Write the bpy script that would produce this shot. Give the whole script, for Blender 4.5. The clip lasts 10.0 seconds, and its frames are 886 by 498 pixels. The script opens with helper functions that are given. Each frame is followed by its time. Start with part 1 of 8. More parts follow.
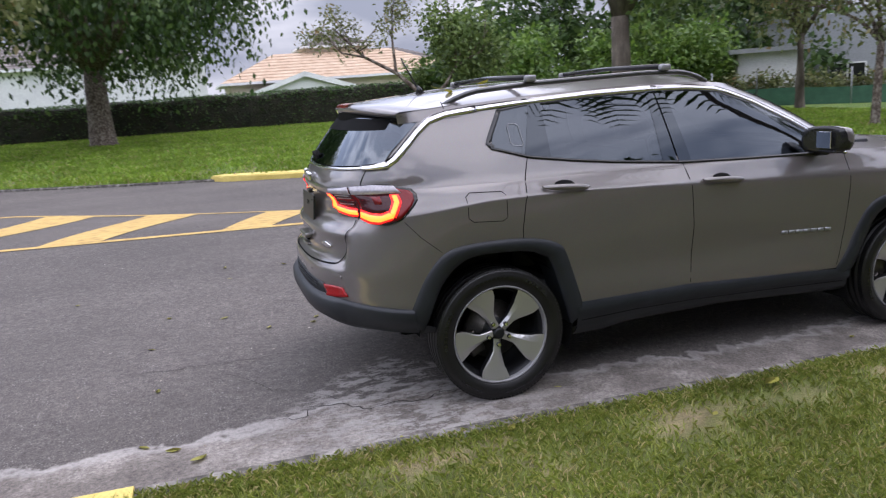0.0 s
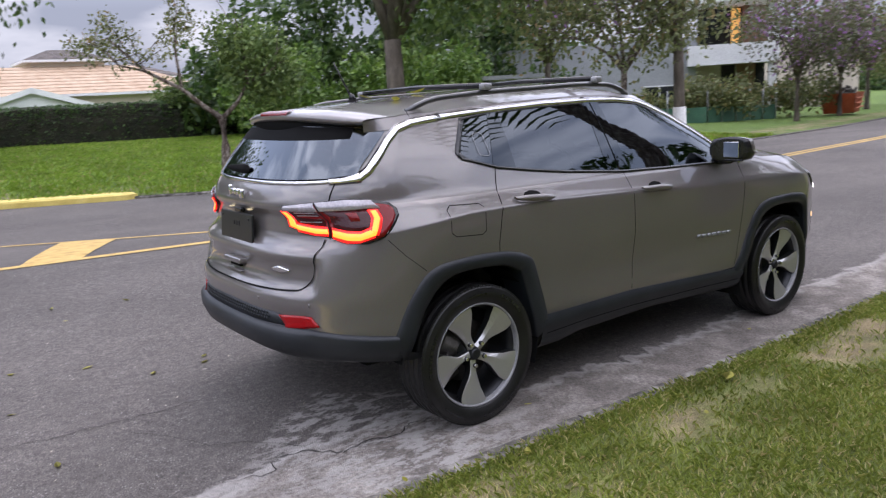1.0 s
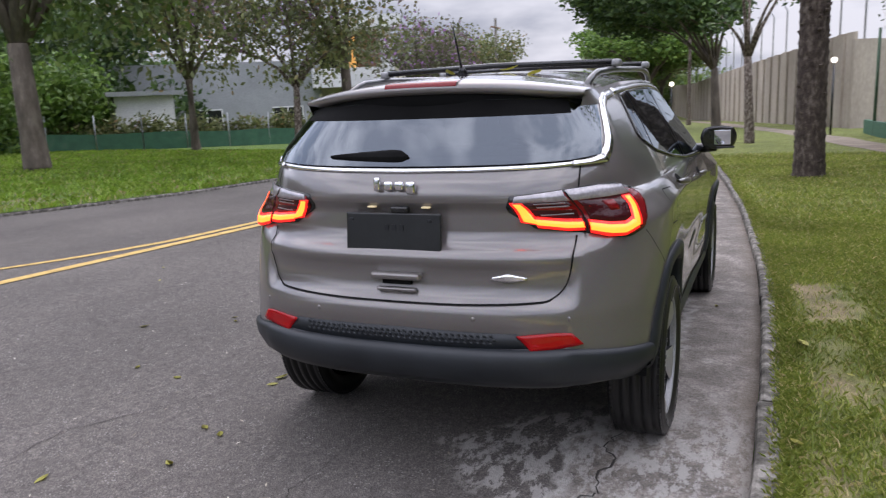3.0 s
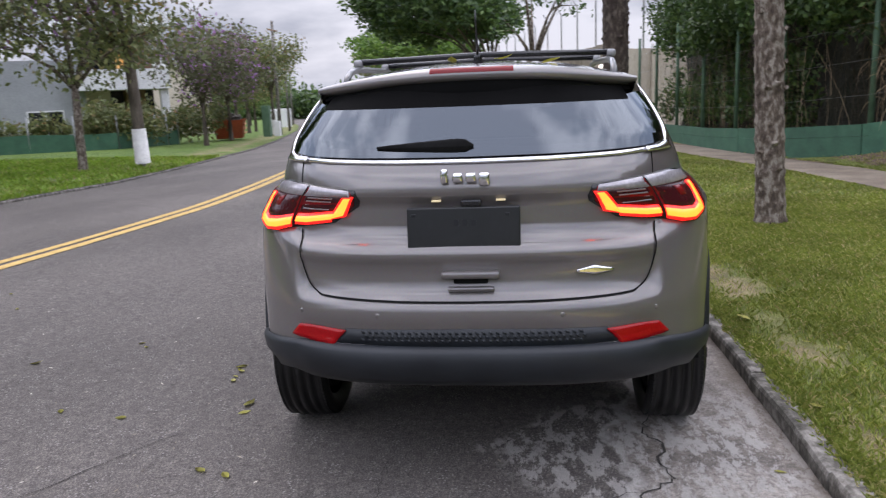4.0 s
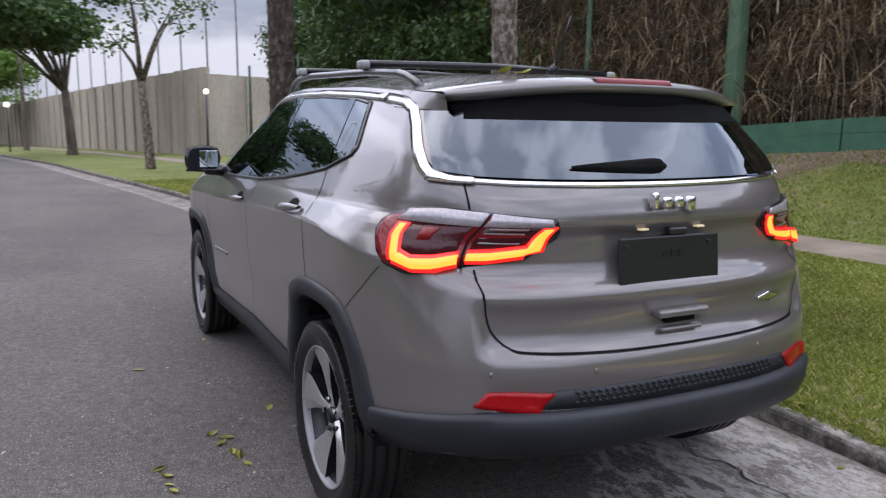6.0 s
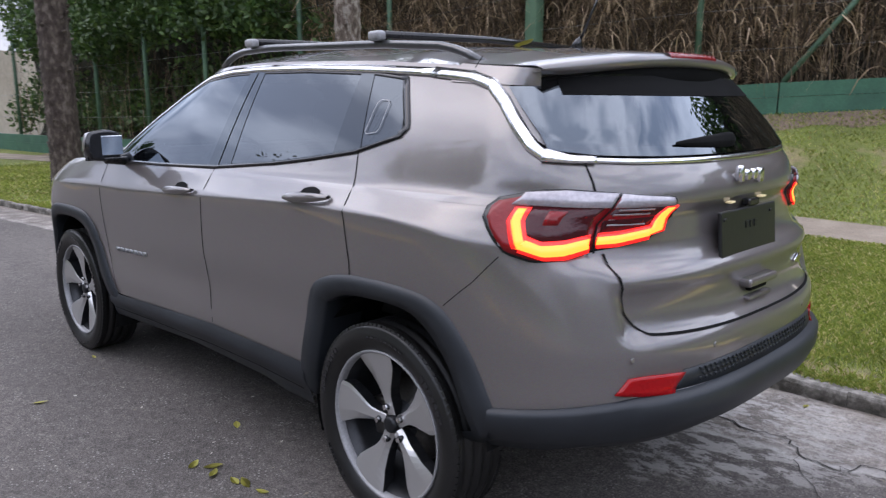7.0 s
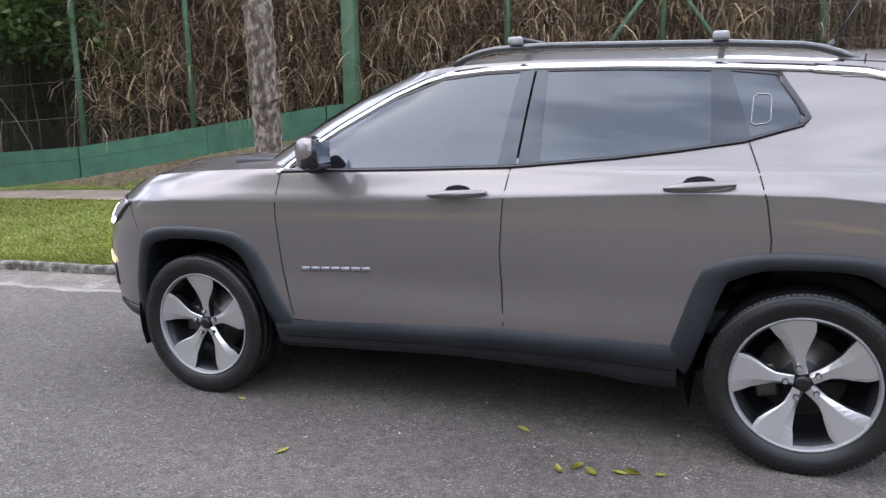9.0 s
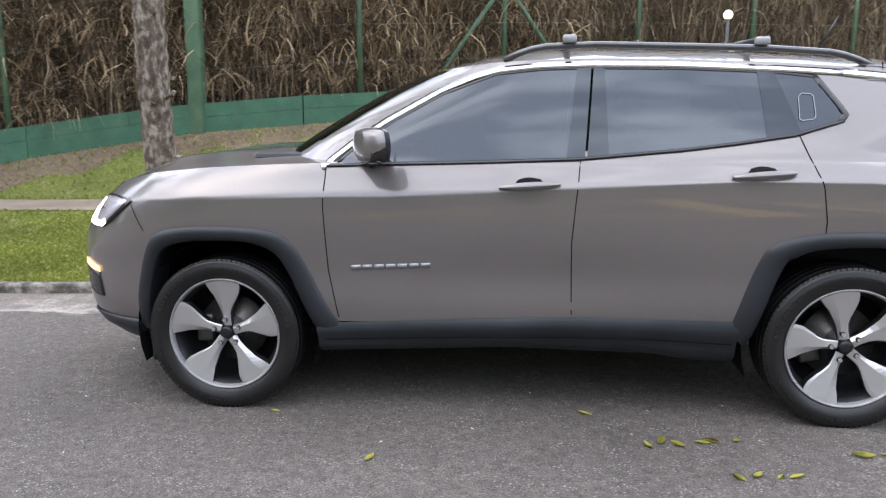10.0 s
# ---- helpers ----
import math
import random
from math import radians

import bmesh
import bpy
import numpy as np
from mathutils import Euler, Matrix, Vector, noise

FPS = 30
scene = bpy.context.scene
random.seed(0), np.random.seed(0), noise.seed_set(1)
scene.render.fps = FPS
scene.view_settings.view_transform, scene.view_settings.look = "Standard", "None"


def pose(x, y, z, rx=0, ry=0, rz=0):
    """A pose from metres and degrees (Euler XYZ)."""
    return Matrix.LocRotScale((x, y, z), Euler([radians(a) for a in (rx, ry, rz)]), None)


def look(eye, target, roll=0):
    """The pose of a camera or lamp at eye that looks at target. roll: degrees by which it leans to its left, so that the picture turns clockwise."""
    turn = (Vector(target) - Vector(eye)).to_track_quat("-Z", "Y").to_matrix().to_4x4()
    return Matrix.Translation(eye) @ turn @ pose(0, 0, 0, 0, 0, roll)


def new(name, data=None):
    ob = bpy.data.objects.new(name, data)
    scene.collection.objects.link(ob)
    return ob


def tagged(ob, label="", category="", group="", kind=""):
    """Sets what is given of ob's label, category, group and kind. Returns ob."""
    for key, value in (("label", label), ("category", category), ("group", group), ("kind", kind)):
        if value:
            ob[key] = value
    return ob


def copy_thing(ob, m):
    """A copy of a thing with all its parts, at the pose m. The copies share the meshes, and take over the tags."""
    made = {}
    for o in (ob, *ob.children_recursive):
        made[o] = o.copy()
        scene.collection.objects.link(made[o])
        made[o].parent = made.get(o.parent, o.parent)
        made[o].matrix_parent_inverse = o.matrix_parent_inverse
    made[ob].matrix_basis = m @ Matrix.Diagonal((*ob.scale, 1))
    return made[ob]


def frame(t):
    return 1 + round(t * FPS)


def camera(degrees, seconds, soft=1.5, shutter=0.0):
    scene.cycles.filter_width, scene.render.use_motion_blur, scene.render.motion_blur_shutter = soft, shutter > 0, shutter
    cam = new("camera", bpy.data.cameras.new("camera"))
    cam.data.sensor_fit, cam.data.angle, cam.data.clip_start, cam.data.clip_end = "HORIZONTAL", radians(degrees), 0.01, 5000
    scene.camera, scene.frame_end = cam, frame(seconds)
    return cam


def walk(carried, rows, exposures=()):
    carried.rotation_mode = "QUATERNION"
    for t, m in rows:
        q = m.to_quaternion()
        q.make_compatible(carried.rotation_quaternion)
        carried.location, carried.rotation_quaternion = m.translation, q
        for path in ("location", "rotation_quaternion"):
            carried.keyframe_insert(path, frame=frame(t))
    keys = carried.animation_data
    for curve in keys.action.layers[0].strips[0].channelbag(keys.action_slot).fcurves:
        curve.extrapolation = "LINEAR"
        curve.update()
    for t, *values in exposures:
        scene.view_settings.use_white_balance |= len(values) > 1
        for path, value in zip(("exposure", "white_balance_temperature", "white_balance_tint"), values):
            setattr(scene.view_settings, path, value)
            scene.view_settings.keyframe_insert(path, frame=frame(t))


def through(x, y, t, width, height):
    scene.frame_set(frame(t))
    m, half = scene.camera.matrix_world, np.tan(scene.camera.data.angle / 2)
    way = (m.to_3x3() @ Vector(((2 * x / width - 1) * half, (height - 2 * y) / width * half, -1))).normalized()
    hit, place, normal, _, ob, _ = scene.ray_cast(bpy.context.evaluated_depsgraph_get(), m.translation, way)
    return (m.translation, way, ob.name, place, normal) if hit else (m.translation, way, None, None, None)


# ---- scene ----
cam = camera(60.4, 10.0, soft=1.25, shutter=0.25)
PATH = [
    (0, (-2.654, -4.265, 1.436), (-1.475, -0.531, 0.615), -4.33),
    (0.5, (-3.071, -3.954, 1.476), (-1.348, -0.451, 0.605), -3.37),
    (1, (-3.465, -3.544, 1.427), (-1.132, -0.393, 0.635), -3.38),
    (1.5, (-3.848, -3.05, 1.364), (-1.055, -0.277, 0.655), -3.94),
    (2, (-4.175, -2.474, 1.284), (-1.04, -0.079, 0.625), -3.73),
    (2.5, (-4.412, -1.836, 1.262), (-1.033, 0.162, 0.492), -2.44),
    (2.7, (-4.469, -1.578, 1.312), (-1, 0.253, 0.525), -2.43),
    (3.8, (-4.628, -0.402, 1.347), (-0.758, 0.258, 0.579), -2.46),
    (4, (-4.61, -0.176, 1.306), (-0.714, 0.247, 0.505), -2.37),
    (4.5, (-4.507, 0.35, 1.296), (-0.596, 0.173, 0.473), -1.86),
    (5, (-4.345, 0.831, 1.263), (-0.493, 0.108, 0.467), -1.23),
    (5.5, (-4.095, 1.242, 1.26), (-0.369, -0.018, 0.532), 0.05),
    (5.7, (-3.968, 1.404, 1.269), (-0.306, -0.043, 0.561), 0.35),
    (6.8, (-3.222, 2.209, 1.261), (-0.274, -0.389, 0.513), 0.84),
    (7, (-3.059, 2.34, 1.261), (-0.273, -0.417, 0.463), 0.32),
    (7.5, (-2.636, 2.719, 1.235), (-0.196, -0.349, 0.44), -0.13),
    (8, (-2.105, 3.104, 1.292), (0.009, -0.185, 0.444), -0.97),
    (8.5, (-1.658, 3.46, 1.257), (0.171, -0.009, 0.469), -0.94),
    (9, (-1.071, 3.731, 1.237), (0.38, 0.086, 0.458), -0.59),
    (9.5, (-0.535, 3.962, 1.194), (0.432, 0.155, 0.441), 0.07),
    (10, (0.044, 4.003, 1.177), (0.432, 0.091, 0.437), 0.56),
]
walk(cam, [(t, look(eye, target, roll)) for t, eye, target, roll in PATH], [(0.0, 0.88, 6700, 22), (1.2, 0.92, 6720, 22), (2.5, 0.84, 6860, 20), (4.0, 0.86, 6820, 20), (5.5, 0.76, 6720, 19), (7.0, 0.94, 6540, 19), (8.0, 1.26, 6460, 18), (9.0, 1.44, 6600, 17), (10.0, 1.52, 6800, 15)])

# ---- sky and sun: bright overcast ----
world = bpy.data.worlds.new("overcast_sky")
scene.world = world
world.use_nodes = True
wn, wl = world.node_tree.nodes, world.node_tree.links
wn.clear()
sky = wn.new("ShaderNodeTexSky")
sky.sky_type, sky.sun_disc = "NISHITA", False
sky.sun_elevation, sky.sun_rotation = radians(55), radians(60)
sky.dust_density = 4.0
coord = wn.new("ShaderNodeTexCoord")
stretch = wn.new("ShaderNodeMapping")
stretch.inputs["Scale"].default_value = (1.0, 1.0, 3.0)
puffs = wn.new("ShaderNodeTexNoise")
puffs.inputs["Scale"].default_value, puffs.inputs["Detail"].default_value = 3.0, 7.0
tone = wn.new("ShaderNodeValToRGB")
tone.color_ramp.elements[0].position, tone.color_ramp.elements[0].color = 0.43, (3.4, 4.1, 5.3, 1)
tone.color_ramp.elements[1].position, tone.color_ramp.elements[1].color = 0.58, (7.6, 8.4, 9.6, 1)
veil = wn.new("ShaderNodeMix")
veil.data_type = "RGBA"
veil.inputs[0].default_value = 0.88
back = wn.new("ShaderNodeBackground")
back.inputs["Strength"].default_value = 0.124
wout = wn.new("ShaderNodeOutputWorld")
wl.new(coord.outputs["Generated"], stretch.inputs["Vector"])
wl.new(stretch.outputs["Vector"], puffs.inputs["Vector"])
wl.new(puffs.outputs["Fac"], tone.inputs["Fac"])
wl.new(sky.outputs["Color"], veil.inputs[6])
wl.new(tone.outputs["Color"], veil.inputs[7])
# an overcast sky is brighter overhead than at the horizon
height_ = wn.new("ShaderNodeSeparateXYZ")
wl.new(coord.outputs["Generated"], height_.inputs[0])
lift_ = wn.new("ShaderNodeMapRange")
lift_.inputs["From Min"].default_value, lift_.inputs["From Max"].default_value = 0.12, 0.34
lift_.inputs["To Min"].default_value, lift_.inputs["To Max"].default_value = 0.48, 1.50
wl.new(height_.outputs[2], lift_.inputs["Value"])
dome = wn.new("ShaderNodeVectorMath")
dome.operation = "SCALE"
wl.new(veil.outputs[2], dome.inputs[0])
wl.new(lift_.outputs[0], dome.inputs["Scale"])
wl.new(dome.outputs[0], back.inputs["Color"])
wl.new(back.outputs["Background"], wout.inputs["Surface"])
sun_data = bpy.data.lights.new("sun", "SUN")
sun_data.energy, sun_data.angle, sun_data.color = 0.5, radians(100), (1.0, 0.98, 0.95)
sun = new("sun", sun_data)
sun.matrix_world = look((3, 1, 30), (0, 0, 0))

# ---- materials ----
def mat(name):
    m = bpy.data.materials.new(name)
    m.use_nodes = True
    return m, m.node_tree.nodes, m.node_tree.links, m.node_tree.nodes["Principled BSDF"]


def noise_node(nodes, links, scale, detail=4.0, rough=0.55, source="Object", stretch=None):
    tc = nodes.new("ShaderNodeTexCoord")
    n = nodes.new("ShaderNodeTexNoise")
    n.inputs["Scale"].default_value, n.inputs["Detail"].default_value, n.inputs["Roughness"].default_value = scale, detail, rough
    if stretch:
        mp = nodes.new("ShaderNodeMapping")
        mp.inputs["Scale"].default_value = stretch
        links.new(tc.outputs[source], mp.inputs["Vector"])
        links.new(mp.outputs["Vector"], n.inputs["Vector"])
    else:
        links.new(tc.outputs[source], n.inputs["Vector"])
    return n.outputs["Fac"]


def ramp(nodes, links, fac, stops):
    r = nodes.new("ShaderNodeValToRGB")
    e = r.color_ramp.elements
    while len(e) < len(stops):
        e.new(0.5)
    for el, (pos, col) in zip(e, stops):
        el.position, el.color = pos, (*col, 1)
    links.new(fac, r.inputs["Fac"])
    return r.outputs["Color"]


def mix(nodes, links, fac, a, b, how="MIX"):
    m = nodes.new("ShaderNodeMix")
    m.data_type, m.blend_type = "RGBA", how
    for sock, v in ((m.inputs[0], fac), (m.inputs[6], a), (m.inputs[7], b)):
        if isinstance(v, (int, float)):
            sock.default_value = v
        elif isinstance(v, tuple):
            sock.default_value = (*v, 1)
        else:
            links.new(v, sock)
    return m.outputs[2]


def math_node(nodes, links, op, a, b=0.0, c=0.0):
    m = nodes.new("ShaderNodeMath")
    m.operation = op
    for sock, v in zip(m.inputs, (a, b, c)):
        if isinstance(v, (int, float)):
            sock.default_value = v
        else:
            links.new(v, sock)
    return m.outputs[0]


def bump(nodes, links, bsdf, height, strength, distance=0.01):
    b = nodes.new("ShaderNodeBump")
    b.inputs["Strength"].default_value, b.inputs["Distance"].default_value = strength, distance
    links.new(height, b.inputs["Height"])
    links.new(b.outputs["Normal"], bsdf.inputs["Normal"])


def surface(name, stops, scale=6.0, rough=0.6, metal=0.0, grain=60.0, relief=0.2, spread=0.0, coat=0.0, stretch=None, dist=0.005, shine=0.5):
    """A plain surface: two scales of noise in the colour, fine relief."""
    m, n, l, p = mat(name)
    big = noise_node(n, l, scale, 5.0, stretch=stretch)
    col = ramp(n, l, big, stops)
    fine = noise_node(n, l, grain, 3.0, stretch=stretch)
    fcol = ramp(n, l, fine, [(0.3, (0.82,) * 3), (0.7, (1.12,) * 3)])
    col = mix(n, l, 1.0, col, fcol, "MULTIPLY")
    if spread:
        info = n.new("ShaderNodeObjectInfo")
        tint = ramp(n, l, info.outputs["Random"], [(0.0, (1 - spread,) * 3), (1.0, (1 + spread,) * 3)])
        col = mix(n, l, 1.0, col, tint, "MULTIPLY")
    l.new(col, p.inputs["Base Color"])
    p.inputs["Roughness"].default_value, p.inputs["Metallic"].default_value = rough, metal
    p.inputs["Coat Weight"].default_value = coat
    p.inputs["Specular IOR Level"].default_value = shine
    if relief:
        bump(n, l, p, fine, relief, dist)
    return m


def leaf_material(name, stops, through=0.35, rough=0.5):
    m, n, l, p = mat(name)
    geo = n.new("ShaderNodeNewGeometry")
    col = ramp(n, l, geo.outputs["Random Per Island"], stops)
    big = noise_node(n, l, 0.8, 3.0)
    tone_ = ramp(n, l, big, [(0.35, (1.0,) * 3), (0.65, (1.55,) * 3)])
    col = mix(n, l, 1.0, col, tone_, "MULTIPLY")
    l.new(col, p.inputs["Base Color"])
    p.inputs["Roughness"].default_value = rough
    tr = n.new("ShaderNodeBsdfTranslucent")
    l.new(col, tr.inputs["Color"])
    ms = n.new("ShaderNodeMixShader")
    ms.inputs[0].default_value = through
    out = n["Material Output"]
    l.new(p.outputs[0], ms.inputs[1])
    l.new(tr.outputs[0], ms.inputs[2])
    l.new(ms.outputs[0], out.inputs["Surface"])
    return m


def paint_material():
    m, n, l, p = mat("grey_metallic_paint")
    flake = n.new("ShaderNodeTexVoronoi")
    flake.inputs["Scale"].default_value = 900.0
    tc = n.new("ShaderNodeTexCoord")
    l.new(tc.outputs["Object"], flake.inputs["Vector"])
    col = mix(n, l, 0.05, (0.112, 0.0985, 0.094), flake.outputs["Color"])
    dust = noise_node(n, l, 3.0, 5.0)
    col = mix(n, l, math_node(n, l, "MULTIPLY", dust, 0.10), col, (0.30, 0.27, 0.24))
    l.new(col, p.inputs["Base Color"])
    p.inputs["Metallic"].default_value = 0.32
    p.inputs["Roughness"].default_value = 0.30
    p.inputs["Coat Weight"].default_value = 1.0
    p.inputs["Coat Roughness"].default_value = 0.03
    p.inputs["Coat IOR"].default_value = 1.58
    return m


def glass_material(name, tint, gloss=0.01, ior=1.72):
    m, n, l, p = mat(name)
    n.remove(p)
    clear = n.new("ShaderNodeBsdfTransparent")
    clear.inputs["Color"].default_value = (*tint, 1)
    shine = n.new("ShaderNodeBsdfGlossy")
    shine.inputs["Roughness"].default_value = gloss
    shine.inputs["Color"].default_value = (0.80, 0.90, 1.0, 1)
    edge = n.new("ShaderNodeFresnel")
    edge.inputs["IOR"].default_value = ior
    ms = n.new("ShaderNodeMixShader")
    l.new(edge.outputs[0], ms.inputs[0])
    l.new(clear.outputs[0], ms.inputs[1])
    l.new(shine.outputs[0], ms.inputs[2])
    l.new(ms.outputs[0], n["Material Output"].inputs["Surface"])
    return m


def lamp_material(name, colour, strength):
    m, n, l, p = mat(name)
    p.inputs["Base Color"].default_value = (*colour, 1)
    p.inputs["Emission Color"].default_value = (*colour, 1)
    p.inputs["Emission Strength"].default_value = strength
    p.inputs["Roughness"].default_value = 0.3
    return m


def metal_material(name, colour, rough, metal):
    """Turned metal: even colour with faint smudges in the gloss."""
    m, n, l, p = mat(name)
    p.inputs["Base Color"].default_value = (*colour, 1)
    p.inputs["Metallic"].default_value = metal
    smudge = ramp(n, l, noise_node(n, l, 14.0, 4.0), [(0.35, (rough - 0.05,) * 3), (0.7, (rough + 0.09,) * 3)])
    l.new(smudge, p.inputs["Roughness"])
    return m


def lens_material(name, colour):
    m, n, l, p = mat(name)
    p.inputs["Base Color"].default_value = (*colour, 1)
    p.inputs["Roughness"].default_value = 0.08
    p.inputs["Coat Weight"].default_value = 0.2
    p.inputs["Specular IOR Level"].default_value = 0.25
    ripples = noise_node(n, l, 90.0, 1.0)
    bump(n, l, p, ripples, 0.45, 0.004)
    return m


PAINT = paint_material()
PLASTIC = surface("black_textured_plastic", [(0.3, (0.010, 0.0122, 0.0152)), (0.7, (0.018, 0.0215, 0.026))], 5.0, 0.46, 0.0, 500.0, 0.12, dist=0.001, shine=0.42)
GLOSS_BLACK = surface("gloss_black_trim", [(0.3, (0.010, 0.010, 0.011)), (0.7, (0.016, 0.016, 0.017))], 5.0, 0.18, 0.0, 80.0, 0.0)
RUBBER = surface("tyre_rubber", [(0.3, (0.006, 0.006, 0.006)), (0.7, (0.012, 0.0118, 0.0115))], 9.0, 0.36, 0.0, 160.0, 0.25, dist=0.002, shine=0.42)
RAIL = surface("satin_rail", [(0.3, (0.055, 0.056, 0.058)), (0.7, (0.080, 0.081, 0.083))], 9.0, 0.28, 0.5, 120.0, 0.0, coat=0.6)
CLAMP = surface("grey_cast_clamp", [(0.3, (0.22, 0.22, 0.225)), (0.7, (0.31, 0.31, 0.315))], 9.0, 0.5, 0.3, 120.0, 0.1)
CHROME = surface("brushed_chrome", [(0.3, (0.74, 0.74, 0.76)), (0.7, (0.86, 0.86, 0.87))], 8.0, 0.16, 1.0, 90.0, 0.0)
RIM_FACE = metal_material("machined_alloy", (0.52, 0.515, 0.51), 0.34, 0.78)
RIM_DARK = surface("dark_grey_alloy", [(0.3, (0.016, 0.017, 0.019)), (0.7, (0.032, 0.033, 0.036))], 12.0, 0.38, 0.6, 200.0, 0.05)
DISC = surface("brake_disc_steel", [(0.3, (0.09, 0.08, 0.07)), (0.7, (0.17, 0.16, 0.15))], 10.0, 0.4, 0.8, 120.0, 0.1)
UNDER = surface("underbody_black", [(0.3, (0.006, 0.006, 0.006)), (0.7, (0.014, 0.014, 0.014))], 5.0, 0.85, 0.0, 60.0, 0.1, shine=0.05)
SEAT = surface("dark_seat_fabric", [(0.3, (0.018, 0.018, 0.02)), (0.7, (0.035, 0.035, 0.037))], 8.0, 0.9, 0.0, 300.0, 0.2)
# near-black for glass edges and for shade put under the spoiler
SHADE_BLACK = surface("shade_and_edge_black", [(0.3, (0.002, 0.002, 0.002)), (0.7, (0.004, 0.004, 0.004))], 5.0, 0.6, 0.0, 80.0, 0.0, shine=0.04)
GLASS = glass_material("tinted_window_glass", (0.035, 0.038, 0.04))
REAR_GLASS = glass_material("tinted_rear_glass", (0.03, 0.034, 0.038), 0.015, 2.1)
PILLAR_GLASS = glass_material("black_pillar_glass", (0.004, 0.004, 0.004), 0.02, 1.62)
MIRROR_GLASS = surface("mirror_glass", [(0.3, (0.75, 0.77, 0.8)), (0.7, (0.78, 0.8, 0.82))], 3.0, 0.02, 1.0, 10.0, 0.0)
LED_RED = lamp_material("glowing_tail_light", (1.0, 0.085, 0.010), 4.6)
LED_RIM = lamp_material("red_glow_behind_light_guide", (1.0, 0.018, 0.012), 0.75)
LED_WHITE = lamp_material("daytime_running_light", (1.0, 0.98, 0.92), 3.0)
AMBER = lamp_material("amber_marker", (1.0, 0.62, 0.25), 0.7)
PLATE_LAMP = lamp_material("plate_lamp", (0.42, 0.36, 0.22), 0.5)
RED_LENS = lens_material("red_lens", (0.17, 0.006, 0.008))
DARK_LENS = lens_material("smoked_red_lens", (0.045, 0.006, 0.008))
REFLECTOR = lens_material("red_reflector", (0.31, 0.002, 0.004))
SILVER_LENS = surface("clear_lamp_strip", [(0.3, (0.33, 0.31, 0.33)), (0.7, (0.43, 0.41, 0.43))], 10.0, 0.14, 0.35, 90.0, 0.0)
PLATE_BLACK = surface("black_plate_cover", [(0.3, (0.006, 0.007, 0.008)), (0.7, (0.012, 0.013, 0.014))], 10.0, 0.35, 0.0, 60.0, 0.05)

BARK = surface("grey_brown_bark", [(0.3, (0.055, 0.042, 0.032)), (0.5, (0.10, 0.08, 0.06)), (0.7, (0.17, 0.14, 0.11))], 4.0, 0.9, 0.0, 22.0, 0.9, stretch=(1, 1, 0.35), dist=0.03)
BARK_BROWN = surface("dark_brown_bark", [(0.34, (0.030, 0.020, 0.015)), (0.52, (0.060, 0.043, 0.033)), (0.66, (0.13, 0.105, 0.085))], 14.0, 0.92, 0.0, 40.0, 0.9, stretch=(1, 1, 0.5), dist=0.03)
BARK_PALE = surface("pale_mottled_bark", [(0.36, (0.055, 0.038, 0.027)), (0.50, (0.13, 0.098, 0.074)), (0.60, (0.27, 0.235, 0.195))], 19.0, 0.9, 0.0, 45.0, 0.9, stretch=(1, 1, 0.55), dist=0.03)
WHITEWASH = surface("whitewashed_bark", [(0.3, (0.62, 0.61, 0.58)), (0.7, (0.8, 0.79, 0.76))], 5.0, 0.85, 0.0, 30.0, 0.6, dist=0.02)
LEAF_DARK = leaf_material("dark_green_leaves", [(0.0, (0.022, 0.048, 0.014)), (0.5, (0.040, 0.082, 0.020)), (1.0, (0.080, 0.13, 0.030))])
LEAF_MID = leaf_material("green_leaves", [(0.0, (0.045, 0.080, 0.020)), (0.5, (0.085, 0.135, 0.032)), (1.0, (0.15, 0.205, 0.055))])
LEAF_OLIVE = leaf_material("olive_leaves", [(0.0, (0.065, 0.080, 0.028)), (0.5, (0.11, 0.13, 0.045)), (0.88, (0.16, 0.175, 0.065)), (1.0, (0.22, 0.14, 0.06))])
LEAF_BRIGHT = leaf_material("bright_green_leaves", [(0.0, (0.045, 0.095, 0.016)), (0.5, (0.085, 0.16, 0.026)), (1.0, (0.15, 0.23, 0.045))])
LEAF_PURPLE = leaf_material("leaves_with_purple_flowers", [(0.0, (0.055, 0.070, 0.030)), (0.6, (0.11, 0.115, 0.055)), (0.86, (0.14, 0.105, 0.085)), (0.94, (0.24, 0.12, 0.28)), (1.0, (0.36, 0.17, 0.42))])
HEDGE_LEAF = leaf_material("clipped_hedge_leaves", [(0.0, (0.020, 0.048, 0.013)), (0.5, (0.042, 0.088, 0.022)), (1.0, (0.080, 0.14, 0.034))], 0.3)
REED_DRY = leaf_material("dry_cane_leaves", [(0.0, (0.022, 0.015, 0.010)), (0.45, (0.065, 0.043, 0.026)), (0.82, (0.18, 0.125, 0.073)), (1.0, (0.40, 0.31, 0.21))], 0.15, 0.8)
REED_LEAF = leaf_material("hanging_straw_leaves", [(0.0, (0.030, 0.020, 0.012)), (0.45, (0.095, 0.062, 0.036)), (0.75, (0.24, 0.165, 0.095)), (1.0, (0.58, 0.44, 0.29))], 0.2, 0.8)
BLADE = leaf_material("lawn_blades", [(0.0, (0.150, 0.200, 0.034)), (0.55, (0.238, 0.290, 0.050)), (0.82, (0.33, 0.345, 0.090)), (1.0, (0.52, 0.43, 0.23))], 0.40)
FAR_BLADE = leaf_material("far_grass_blades", [(0.0, (0.115, 0.20, 0.020)), (0.55, (0.180, 0.295, 0.030)), (0.9, (0.25, 0.32, 0.06)), (1.0, (0.32, 0.25, 0.13))], 0.4)
